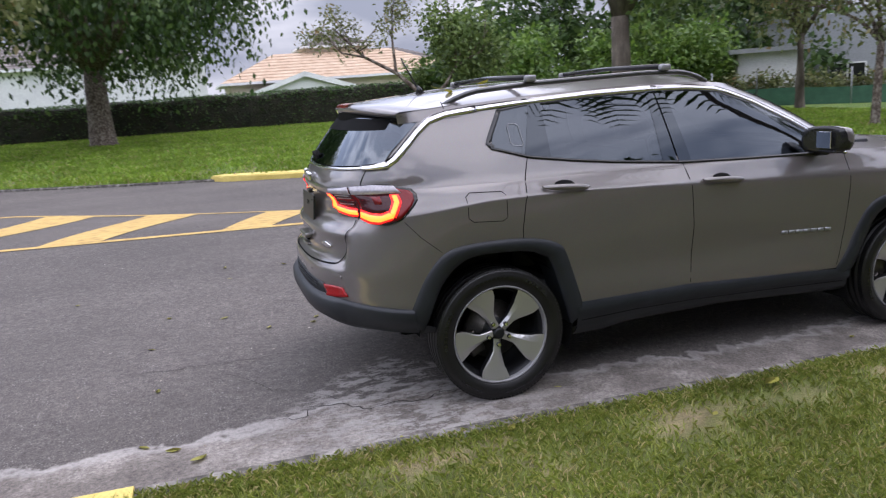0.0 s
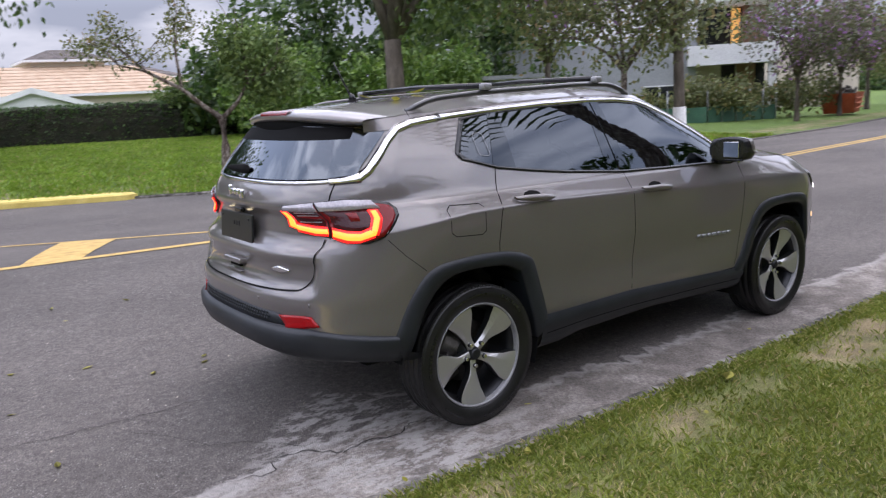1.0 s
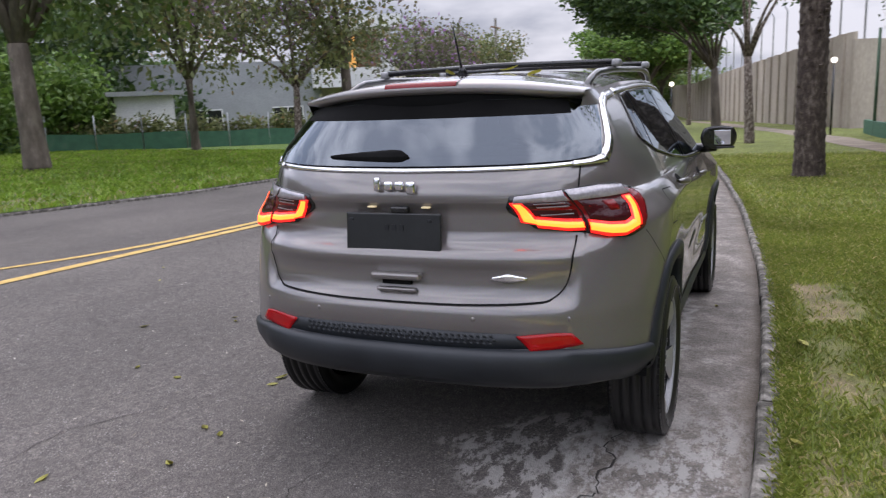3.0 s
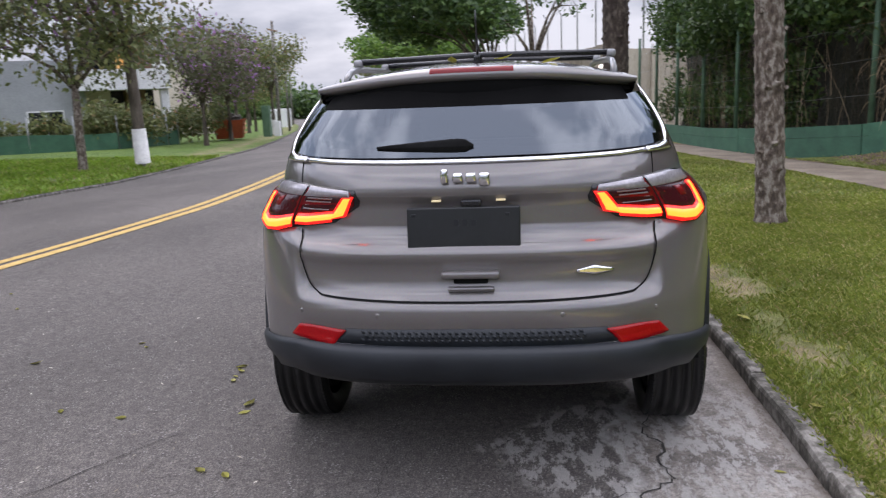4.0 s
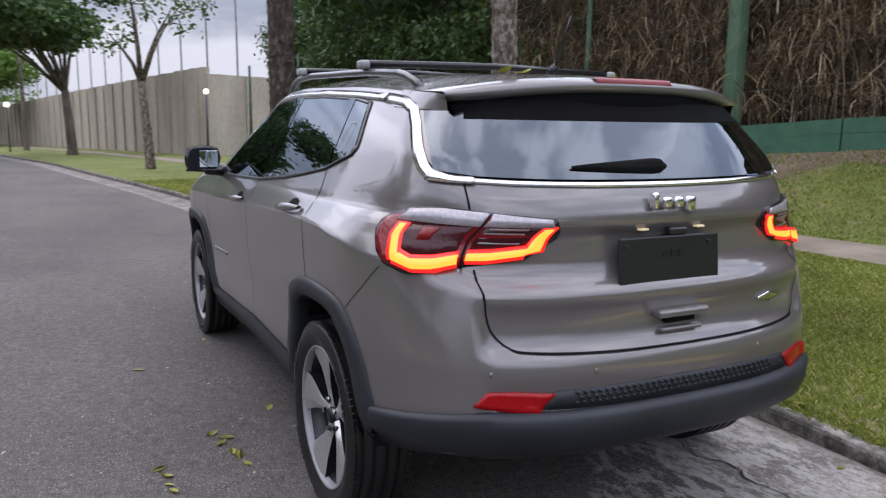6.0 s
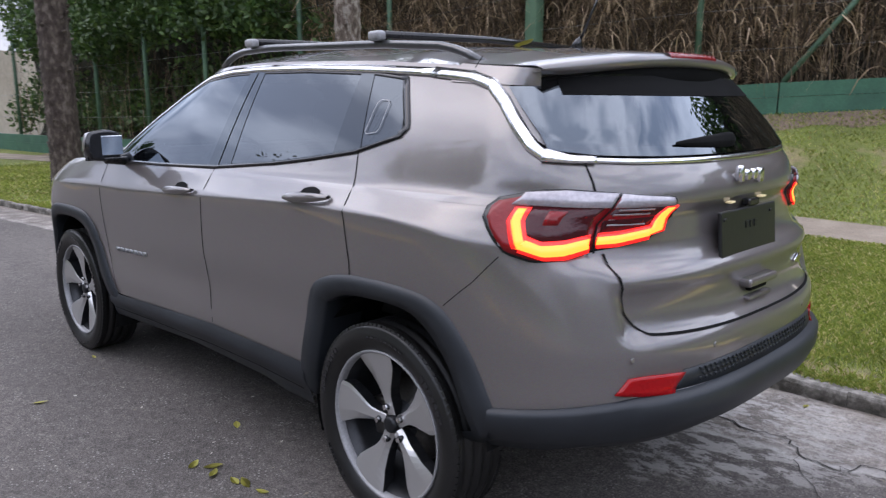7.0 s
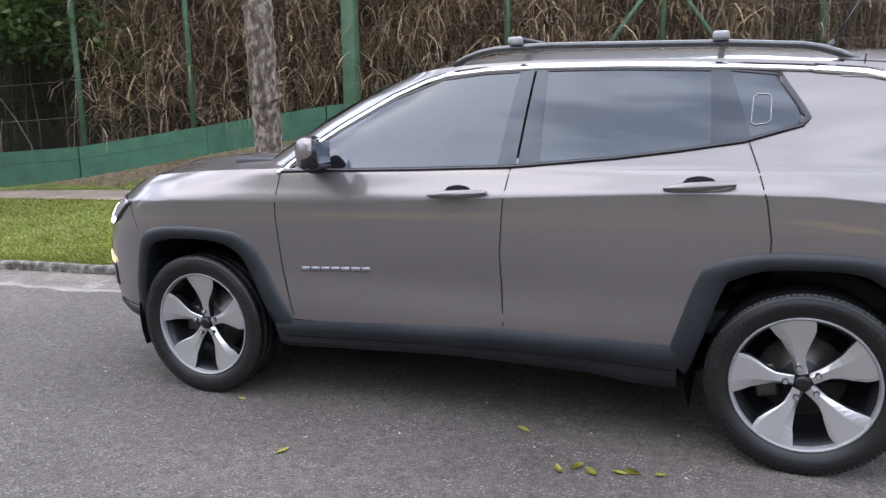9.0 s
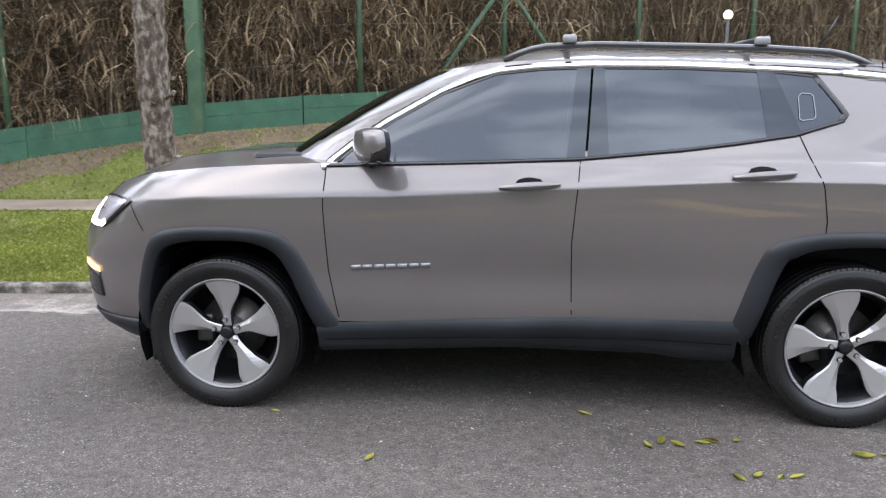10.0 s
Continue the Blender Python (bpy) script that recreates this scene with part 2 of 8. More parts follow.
FALLEN = leaf_material("fallen_yellow_leaf", [(0.0, (0.19, 0.20, 0.035)), (0.6, (0.30, 0.27, 0.05)), (1.0, (0.25, 0.165, 0.06))], 0.2)
# near-black backing whose colour stands in for shade deep in foliage
DARK_MASS = surface("painted_foliage_shade", [(0.3, (0.012, 0.014, 0.008)), (0.7, (0.035, 0.032, 0.018))], 2.0, 0.95, 0.0, 14.0, 1.0, dist=0.1)

GREEN_PAINT = surface("green_painted_concrete", [(0.3, (0.030, 0.092, 0.058)), (0.6, (0.042, 0.128, 0.076)), (0.75, (0.072, 0.135, 0.088))], 3.0, 0.75, 0.0, 40.0, 0.35, spread=0.12, dist=0.01)
GREEN_POST = surface("green_painted_post", [(0.3, (0.050, 0.105, 0.062)), (0.7, (0.085, 0.155, 0.095))], 4.0, 0.7, 0.0, 50.0, 0.2, spread=0.15)
BEIGE_WALL = surface("beige_concrete_panel", [(0.3, (0.33, 0.28, 0.23)), (0.7, (0.46, 0.40, 0.335))], 0.8, 0.85, 0.0, 16.0, 0.3, spread=0.1, stretch=(1, 1, 0.3), dist=0.02)
WHITE_WALL = surface("white_render", [(0.3, (0.66, 0.66, 0.66)), (0.7, (0.80, 0.80, 0.79))], 0.6, 0.85, 0.0, 20.0, 0.2)
GREY_WALL = surface("grey_render", [(0.3, (0.27, 0.28, 0.29)), (0.7, (0.36, 0.37, 0.38))], 0.6, 0.85, 0.0, 20.0, 0.2)
CREAM_WALL = surface("cream_render", [(0.3, (0.52, 0.44, 0.36)), (0.7, (0.62, 0.54, 0.46))], 0.6, 0.85, 0.0, 20.0, 0.2)
TILE = surface("terracotta_roof_tile", [(0.3, (0.42, 0.29, 0.19)), (0.7, (0.56, 0.42, 0.30))], 1.5, 0.85, 0.0, 18.0, 0.3, spread=0.12, dist=0.02)
TILE_GREY = surface("weathered_grey_roof_tile", [(0.3, (0.10, 0.088, 0.08)), (0.7, (0.19, 0.165, 0.15))], 1.5, 0.85, 0.0, 18.0, 0.3, spread=0.12, dist=0.02)
WOOD = surface("brown_timber", [(0.3, (0.16, 0.085, 0.045)), (0.7, (0.28, 0.16, 0.09))], 2.0, 0.6, 0.0, 30.0, 0.2, stretch=(1, 1, 0.2))
WINDOW_DARK = surface("dark_window_pane", [(0.3, (0.012, 0.014, 0.016)), (0.7, (0.03, 0.033, 0.036))], 2.0, 0.08, 0.0, 5.0, 0.0)
SKIP_PAINT = surface("rusty_orange_paint", [(0.3, (0.36, 0.10, 0.045)), (0.7, (0.52, 0.17, 0.08))], 2.0, 0.7, 0.0, 25.0, 0.3)
STEEL = surface("galvanised_steel", [(0.3, (0.28, 0.29, 0.30)), (0.7, (0.42, 0.43, 0.44))], 4.0, 0.5, 0.7, 60.0, 0.1)
GLOBE = lamp_material("lit_globe", (1.0, 0.93, 0.82), 1.4)
YELLOW_KERB = surface("yellow_painted_kerb", [(0.3, (0.58, 0.44, 0.11)), (0.6, (0.72, 0.57, 0.17)), (0.75, (0.60, 0.50, 0.28))], 4.0, 0.8, 0.0, 70.0, 0.5)


def road_material():
    m, n, l, p = mat("asphalt_with_concrete_gutter")
    off = n.new("ShaderNodeAttribute")
    off.attribute_name = "off"
    along = n.new("ShaderNodeAttribute")
    along.attribute_name = "along"
    big = noise_node(n, l, 0.35, 5.0)
    base = ramp(n, l, big, [(0.35, (0.073, 0.064, 0.057)), (0.65, (0.110, 0.097, 0.087))])
    streak = noise_node(n, l, 1.1, 5.0, stretch=(0.12, 1.0, 1.0))
    base = mix(n, l, 1.0, base, ramp(n, l, streak, [(0.35, (0.88,) * 3), (0.65, (1.1,) * 3)]), "MULTIPLY")
    grit = noise_node(n, l, 120.0, 3.0, 0.7)
    base = mix(n, l, 1.0, base, ramp(n, l, grit, [(0.32, (0.42,) * 3), (0.5, (0.95,) * 3), (0.70, (1.9,) * 3)]), "MULTIPLY")
    patchy = noise_node(n, l, 26.0, 5.0, 0.75)
    base = mix(n, l, 1.0, base, ramp(n, l, patchy, [(0.34, (0.66,) * 3), (0.66, (1.4,) * 3)]), "MULTIPLY")
    chips = n.new("ShaderNodeTexVoronoi")
    chips.inputs["Scale"].default_value = 58.0
    tc = n.new("ShaderNodeTexCoord")
    l.new(tc.outputs["Object"], chips.inputs["Vector"])
    pale = ramp(n, l, chips.outputs["Distance"], [(0.16, (1, 1, 1)), (0.30, (0, 0, 0))])
    some = ramp(n, l, noise_node(n, l, 9.0, 2.0), [(0.42, (0, 0, 0)), (0.64, (1, 1, 1))])
    base = mix(n, l, mix(n, l, 1.0, pale, some, "MULTIPLY"), base, (0.27, 0.255, 0.24))
    # broken concrete gutter beside the kerb
    wob = noise_node(n, l, 2.2, 6.0, 0.65)
    tear = noise_node(n, l, 9.0, 6.0, 0.7)
    hump = math_node(n, l, "MULTIPLY", math_node(n, l, "ADD", along.outputs["Fac"], 1.75), 1.6)
    hump = math_node(n, l, "POWER", 2.718, math_node(n, l, "MULTIPLY", math_node(n, l, "MULTIPLY", hump, hump), -1.0))
    edge = math_node(n, l, "ADD", math_node(n, l, "MULTIPLY", hump, 0.20), 0.19)
    edge = math_node(n, l, "ADD", edge, math_node(n, l, "MULTIPLY", wob, 0.5))
    edge = math_node(n, l, "ADD", edge, math_node(n, l, "MULTIPLY", tear, 0.22))
    near = ramp(n, l, math_node(n, l, "MULTIPLY", math_node(n, l, "ADD", along.outputs["Fac"], -2.0), 0.25), [(0.0, (1, 1, 1)), (1.0, (0.35,) * 3)])
    edge = math_node(n, l, "ADD", math_node(n, l, "MULTIPLY", math_node(n, l, "SUBTRACT", edge, 0.52), near), 0.52)
    gap = math_node(n, l, "SUBTRACT", edge, off.outputs["Fac"])
    mask = ramp(n, l, gap, [(0.0, (0, 0, 0)), (0.05, (1, 1, 1))])
    mask = mix(n, l, 1.0, mask, ramp(n, l, noise_node(n, l, 5.0, 8.0, 0.75), [(0.30, (0.35,) * 3), (0.42, (1, 1, 1))]), "MULTIPLY")
    # loose remains of concrete beyond the broken edge
    rest = math_node(n, l, "ADD", gap, math_node(n, l, "ADD", math_node(n, l, "MULTIPLY", hump, 0.48), -0.02))
    rest = mix(n, l, 1.0, ramp(n, l, rest, [(0.0, (0, 0, 0)), (0.10, (1, 1, 1))]), ramp(n, l, noise_node(n, l, 9.0, 8.0, 0.8, stretch=(0.7, 1.4, 1.0)), [(0.49, (0, 0, 0)), (0.53, (1, 1, 1))]), "MULTIPLY")
    rest = mix(n, l, 1.0, rest, hump, "MULTIPLY")
    mask = mix(n, l, 1.0, mask, rest, "LIGHTEN")
    conc = ramp(n, l, noise_node(n, l, 3.5, 7.0, 0.7), [(0.30, (0.090, 0.077, 0.066)), (0.50, (0.165, 0.144, 0.126)), (0.66, (0.295, 0.266, 0.236))])
    conc = mix(n, l, 1.0, conc, ramp(n, l, noise_node(n, l, 55.0, 6.0, 0.8), [(0.34, (0.45,) * 3), (0.66, (1.6,) * 3)]), "MULTIPLY")
    lip = ramp(n, l, gap, [(0.0, (0, 0, 0)), (0.02, (1, 1, 1)), (0.05, (1, 1, 1)), (0.12, (0, 0, 0))])
    conc = mix(n, l, math_node(n, l, "MULTIPLY", math_node(n, l, "MULTIPLY", lip, near), 0.5), conc, (0.50, 0.48, 0.45))
    col = mix(n, l, mask, base, conc)
    col = mix(n, l, math_node(n, l, "MULTIPLY", rest, 0.7), col, (0.42, 0.40, 0.375))
    dirt = ramp(n, l, math_node(n, l, "ADD", off.outputs["Fac"], math_node(n, l, "MULTIPLY", wob, 0.2)), [(0.10, (1, 1, 1)), (0.22, (0, 0, 0))])
    col = mix(n, l, math_node(n, l, "MULTIPLY", dirt, 0.6), col, (0.13, 0.10, 0.07))
    l.new(col, p.inputs["Base Color"])
    p.inputs["Roughness"].default_value = 0.82
    bump(n, l, p, grit, 0.7, 0.010)
    return m


def lawn_material(name, greens, dry, edge_dry=0.0):
    m, n, l, p = mat(name)
    big = noise_node(n, l, 0.9, 6.0, 0.65)
    col = ramp(n, l, big, [(0.3, greens[0]), (0.55, greens[1]), (0.75, greens[2])])
    patch = noise_node(n, l, 1.7, 7.0, 0.7)
    if edge_dry:
        off = n.new("ShaderNodeAttribute")
        off.attribute_name = "bare"
        patch = math_node(n, l, "ADD", patch, math_node(n, l, "MULTIPLY", off.outputs["Fac"], edge_dry))
    bare = ramp(n, l, patch, [(0.62, (0, 0, 0)), (0.82, (1, 1, 1))])
    col = mix(n, l, bare, col, dry)
    tuft = noise_node(n, l, 7.0, 6.0, 0.75)
    col = mix(n, l, 1.0, col, ramp(n, l, tuft, [(0.34, (0.7,) * 3), (0.66, (1.3,) * 3)]), "MULTIPLY")
    fine = noise_node(n, l, 90.0, 4.0, 0.7)
    col = mix(n, l, 1.0, col, ramp(n, l, fine, [(0.3, (0.6,) * 3), (0.7, (1.4,) * 3)]), "MULTIPLY")
    l.new(col, p.inputs["Base Color"])
    p.inputs["Roughness"].default_value = 0.95
    bump(n, l, p, fine, 0.8, 0.03)
    return m


ROAD = road_material()
LAWN = lawn_material("verge_lawn", [(0.108, 0.132, 0.028), (0.150, 0.176, 0.036), (0.20, 0.208, 0.060)], (0.29, 0.23, 0.125), 0.32)
FAR_LAWN = lawn_material("roadside_lawn", [(0.060, 0.115, 0.013), (0.090, 0.160, 0.019), (0.14, 0.19, 0.04)], (0.25, 0.19, 0.11), 0.22)
EARTH = lawn_material("dry_earth", [(0.14, 0.10, 0.065), (0.20, 0.145, 0.10), (0.25, 0.19, 0.13)], (0.11, 0.12, 0.045))
KERB = surface("weathered_kerb_concrete", [(0.3, (0.034, 0.032, 0.024)), (0.48, (0.105, 0.096, 0.080)), (0.66, (0.29, 0.27, 0.24))], 13.0, 0.9, 0.0, 70.0, 0.6, spread=0.15, dist=0.01)
PATH_STUFF = surface("worn_footpath_concrete", [(0.3, (0.16, 0.126, 0.094)), (0.5, (0.23, 0.186, 0.142)), (0.7, (0.31, 0.26, 0.20))], 1.8, 0.92, 0.0, 40.0, 0.5, dist=0.01)
ROAD_PAINT = surface("worn_yellow_road_paint", [(0.3, (0.33, 0.21, 0.07)), (0.45, (0.50, 0.33, 0.10)), (0.7, (0.58, 0.40, 0.13))], 9.0, 0.8, 0.0, 130.0, 0.4)
LITTER = leaf_material("pale_litter", [(0.0, (0.05, 0.04, 0.03)), (0.35, (0.16, 0.13, 0.09)), (0.7, (0.30, 0.27, 0.22)), (1.0, (0.42, 0.39, 0.34))], 0.05)
CRACK = surface("dark_crack", [(0.3, (0.02, 0.018, 0.016)), (0.7, (0.05, 0.045, 0.04))], 6.0, 0.95, 0.0, 60.0, 0.2)


# ---- mesh helpers ----
def part(name, bm, material, parent=None, label="", smooth=True):
    me = bpy.data.meshes.new(name)
    bm.to_mesh(me)
    bm.free()
    me.materials.append(material)
    if smooth:
        me.polygons.foreach_set("use_smooth", [True] * len(me.polygons))
    ob = new(name, me)
    if parent:
        ob.parent = parent
    if label:
        ob["label"] = label
    return ob


def raw(name, verts, faces, material, parent=None, smooth=True):
    me = bpy.data.meshes.new(name)
    me.from_pydata([tuple(v) for v in verts], [], [tuple(f) for f in faces])
    me.materials.append(material)
    if smooth:
        me.polygons.foreach_set("use_smooth", [True] * len(me.polygons))
    me.update()
    ob = new(name, me)
    if parent:
        ob.parent = parent
    return ob


def empty(name, m=None, **tags):
    ob = new(name)
    if m is not None:
        ob.matrix_world = m
    return tagged(ob, **tags)


def box(bm, lo, hi, bevel=0.0, m=None):
    """A bevelled box between two corners, added to bm."""
    c = [(a + b) / 2 for a, b in zip(lo, hi)]
    s = [b - a for a, b in zip(lo, hi)]
    g = bmesh.ops.create_cube(bm, size=1.0, matrix=Matrix.Translation(c) @ Matrix.Diagonal((*s, 1)))
    if bevel:
        edges = list({e for v in g["verts"] for e in v.link_edges})
        r = bmesh.ops.bevel(bm, geom=edges, offset=bevel, segments=2, affect="EDGES", profile=0.5)
        vs = list({v for f in r["faces"] for v in f.verts} | {v for v in g["verts"] if v.is_valid})
    else:
        vs = g["verts"]
    if m is not None:
        bmesh.ops.transform(bm, matrix=m, verts=[v for v in vs if v.is_valid])


def tube(bm, pts, radii, sides=8, cap=True):
    """A tapered tube along pts."""
    rings = []
    for i, (p, r) in enumerate(zip(pts, radii)):
        p = Vector(p)
        a = Vector(pts[max(i - 1, 0)])
        b = Vector(pts[min(i + 1, len(pts) - 1)])
        q = (b - a).to_track_quat("Z", "Y")
        rings.append([bm.verts.new(p + q @ Vector((r * math.cos(k * math.tau / sides), r * math.sin(k * math.tau / sides), 0))) for k in range(sides)])
    for a, b in zip(rings, rings[1:]):
        for k in range(sides):
            bm.faces.new((a[k], a[(k + 1) % sides], b[(k + 1) % sides], b[k]))
    if cap:
        bm.faces.new(rings[0][::-1])
        bm.faces.new(rings[-1])


def sheet(grid, loop=False):
    """Vertices and quads of a grid given as rows of points."""
    verts, faces = [p for row in grid for p in row], []
    n = len(grid[0])
    for i in range(len(grid) - 1):
        for j in range(n - 1 + (1 if loop else 0)):
            faces.append((i * n + j, i * n + (j + 1) % n, (i + 1) * n + (j + 1) % n, (i + 1) * n + j))
    return verts, faces


def interp(x, table):
    """Linear reading of a table of (x, value)."""
    return float(np.interp(x, [a for a, _ in table], [b for _, b in table]))


def smooth_interp(x, table):
    """Rounded reading of a table: linear, averaged over a short stretch."""
    xs, ys = [a for a, _ in table], [b for _, b in table]
    w = 0.25 * min(b - a for a, b in zip(xs, xs[1:]))
    return float(np.mean(np.interp([x - w, x, x + w], xs, ys)))

# ---- ground: road, kerbs, verges ----
KERB_R = [(-60, -0.6), (-20, -1.0), (-6, -1.17), (-3, -1.2), (0, -1.25), (2, -1.2), (4, -1.07), (6, -0.92), (8.6, -0.65), (12, -0.25), (15, 0.2), (20, 1.0), (26.7, 1.95), (35, 3.6), (50, 6.4), (95, 15.5), (125, 25.0), (200, 52.0)]
CENTRE = [(-60, 6.0), (-20, 5.75), (-5, 4.92), (-2.6, 4.68), (-0.7, 4.50), (0.8, 4.38), (2.9, 4.22), (5.4, 4.13), (8, 4.30), (10.6, 4.57), (17.8, 5.45), (29, 7.4), (50, 12.3), (95, 23.8), (125, 33.6), (200, 61.6)]
FAR_LINE = [(-60, 11.0), (-20, 11.0), (-5.5, 9.35), (-4.8, 8.85), (-3.1, 7.55), (-1.8, 6.46), (-0.64, 5.50), (0.6, 4.80), (1.5, 4.53), (2.6, 4.44)]
KERB_L = [(-60, 16.0), (-20, 15.0), (-7, 14.4), (-4, 13.0), (-2, 12.3), (0, 11.6), (2, 10.6), (4, 9.6), (6.7, 8.9), (11, 8.6), (15, 9.0), (20, 9.75), (26, 10.7), (36, 13.0), (50, 16.6), (95, 29.0), (125, 40.0), (200, 70.0)]


def curve(x, table):
    return smooth_interp(x, table)


def long_fall(x):
    x = min(max(x, -40.0), 80.0)
    return -0.0157 * x - 0.00012 * x * abs(x)


def road_z(x, y):
    d = min(abs(y - curve(x, CENTRE)) / 3.6, 1.0)
    return long_fall(x) - 0.145 * d * d * (3 - 2 * d)


KERB_UP = 0.075


def path_near(x):
    """Offset of the footpath's near edge from the kerb."""
    return 3.80 + 0.06 * math.sin(0.9 * x)


def wall_y(x):
    return interp(x, [(-60, -33.0), (-10, -15.0), (-2.2, -11.5), (0.4, -10.0), (2.75, -8.85), (5.2, -7.9), (7.8, -7.0), (9.4, -6.2), (11.7, -5.4), (15, -4.9), (24, -4.3)])


def wall_base(x):
    return interp(x, [(-60, 1.6), (-10, 1.5), (-2.2, 1.25), (0.4, 1.10), (2.75, 0.96), (5.2, 0.76), (7.8, 0.34), (9.4, 0.06), (11.7, -0.10), (15, -0.25), (24, -0.42), (200, -2.0)])


def verge_z(x, off):
    """Height of the verge at an offset from the kerb's outer edge."""
    y = curve(x, KERB_R) - off
    base = long_fall(x) - 0.145 + KERB_UP - 0.015 + 0.02 * min(off, 1.5)
    a = path_near(x) + 1.3
    if x < 26:
        w = curve(x, KERB_R) - wall_y(x)
        if off > a:
            u = min((off - a) / max(w - a, 0.4), 1.0)
            u = u * u * (3 - 2 * u) * 0.6 + u * 0.4
            base += (wall_base(x) - base) * u
    return base


def bare(x, off):
    """How worn the turf is: sandy patches along the kerb, earth on the bank."""
    a = math.exp(-((off - 0.24 - 0.12 * noise.noise((x * 0.8, 1.0, 0.0))) / 0.24) ** 2) * min(1.0, max(0.0, 0.48 + 1.1 * noise.noise((x * 0.63, 3.0, 5.0)) + 0.9 * noise.noise((x * 2.1, off * 3.0, 7.0)))) * (0.95 if x < 3 else 0.4)
    b = 0.10 * max(0.0, noise.noise((x * 0.55, off * 0.7, 9.0)) - 0.12) if off < 4.9 else 0.5 * min(1.0, max(0.0, noise.noise((x * 0.7, off * 0.9, 2.0)) + 0.12))
    b += 0.8 * math.exp(-((off - 6.8) / 0.42) ** 2 - ((x - 0.4) / 1.5) ** 2) * min(1.0, max(0.0, 0.35 + 1.6 * noise.noise((x * 1.3, off * 2.2, 4.0))))
    return min(1.0, a + b)


xs_fine = sorted(set([round(v, 3) for v in np.arange(-10, 14, 0.25)] + [round(v, 2) for v in np.arange(14, 60, 1.0)] + list(range(60, 201, 4)) + list(range(-60, -10, 3))))
rows_ = []
for x in xs_fine:
    a, b = curve(x, KERB_R), curve(x, KERB_L)
    rows_.append([(x, a + (b - a) * u, road_z(x, a + (b - a) * u)) for u in np.linspace(0, 1, 41)])
v, f = sheet(rows_)
road = tagged(raw("road", v, f, ROAD), "grey worn asphalt road with a broken concrete gutter", "road", kind="structure")
at_off = road.data.attributes.new("off", "FLOAT", "POINT")
at_off.data.foreach_set("value", [p[1] - curve(p[0], KERB_R) for p in v])
at_al = road.data.attributes.new("along", "FLOAT", "POINT")
at_al.data.foreach_set("value", [p[0] for p in v])

# verge on the kerb side
offs = list(np.arange(0, 2, 0.08)) + list(np.arange(2, 16, 0.3)) + list(range(16, 80, 8))
rows_ = [[(x, curve(x, KERB_R) - 0.13 - o, verge_z(x, o)) for o in offs] for x in xs_fine]
v, f = sheet([r[::-1] for r in rows_])
verge = tagged(raw("ground", v, f, LAWN), "green mown lawn with dry sandy patches", "lawn", kind="structure")
at_bare = verge.data.attributes.new("bare", "FLOAT", "POINT")
at_bare.data.foreach_set("value", [bare(p[0], curve(p[0], KERB_R) - 0.13 - p[1]) for p in v])


def left_z(x, off):
    return long_fall(x) - 0.145 + 0.05 + 0.012 * min(off, 60)


offs = list(np.arange(0, 4, 0.25)) + list(range(4, 40, 2)) + list(range(40, 200, 16))
rows_ = [[(x, curve(x, KERB_L) + 0.12 + o, left_z(x, o)) for o in offs] for x in xs_fine]
v, f = sheet(rows_)
far = tagged(raw("ground", v, f, FAR_LAWN), "bright green grass on the far side of the road", "lawn", kind="structure")
at_bare = far.data.attributes.new("bare", "FLOAT", "POINT")
at_bare.data.foreach_set("value", [math.exp(-((p[1] - curve(p[0], KERB_L) - 1.2) / 1.3) ** 2) for p in v])

# distant ground to the horizon
bm = bmesh.new()
bmesh.ops.create_circle(bm, cap_ends=True, radius=2500, segments=64, matrix=Matrix.Translation((0, 0, -4.2)))
tagged(part("ground", bm, FAR_LAWN, smooth=False), "distant green ground reaching the horizon", "ground", kind="structure")


def kerb_run(name, table, side, up, x0, x1, material, label, step=1.0, wide=0.10):
    """A kerb of separate stones beside the road; side -1 lies towards -y."""
    top = empty(name, label=label, category="kerb", kind="structure")
    x = x0
    k = 0
    while x < x1:
        e = min(x + step, x1)
        rows2 = []
        for xx in np.linspace(x + 0.001, e - 0.001, 5):
            y = curve(xx, table)
            z = road_z(xx, y)
            wob = 0.006 * math.sin(3.1 * k + xx * 5)
            sec = [(0.0, -0.06), (0.0, up - 0.022), (0.008, up - 0.006), (0.022, up), (wide - 0.015, up - 0.004), (wide, up - 0.02), (wide, -0.06)]
            rows2.append([(xx, y + side * (d + wob), z + h + wob * 0.5) for d, h in sec])
        vv, ff = sheet(rows2)
        ff = [t[::-1] for t in ff] if side > 0 else ff
        n = len(rows2[0])
        ff += [tuple(range(n)), tuple(range((len(rows2) - 1) * n, len(rows2) * n))[::-1]]
        raw("kerbstone", vv, ff, material, top, smooth=False)
        x = e
        k += 1
        step = 1.0 if x < 14 else 4.0
    return top


kerb_run("kerb", KERB_R, -1, KERB_UP, -3.05, 125, KERB, "weathered grey concrete kerb along the lawn")
kerb_run("kerb", KERB_R, -1, KERB_UP, -60.0, -7.0, KERB, "weathered grey concrete kerb behind the painted stretch", 2.0)
kerb_run("kerb", KERB_R, -1, KERB_UP + 0.01, -7.0, -3.05, YELLOW_KERB, "broad yellow painted kerb at the lawn's edge", 1.0, 0.46)
kerb_run("kerb", KERB_L, 1, 0.05, -30, 125, KERB, "low concrete kerb beside the far grass", 2.0)


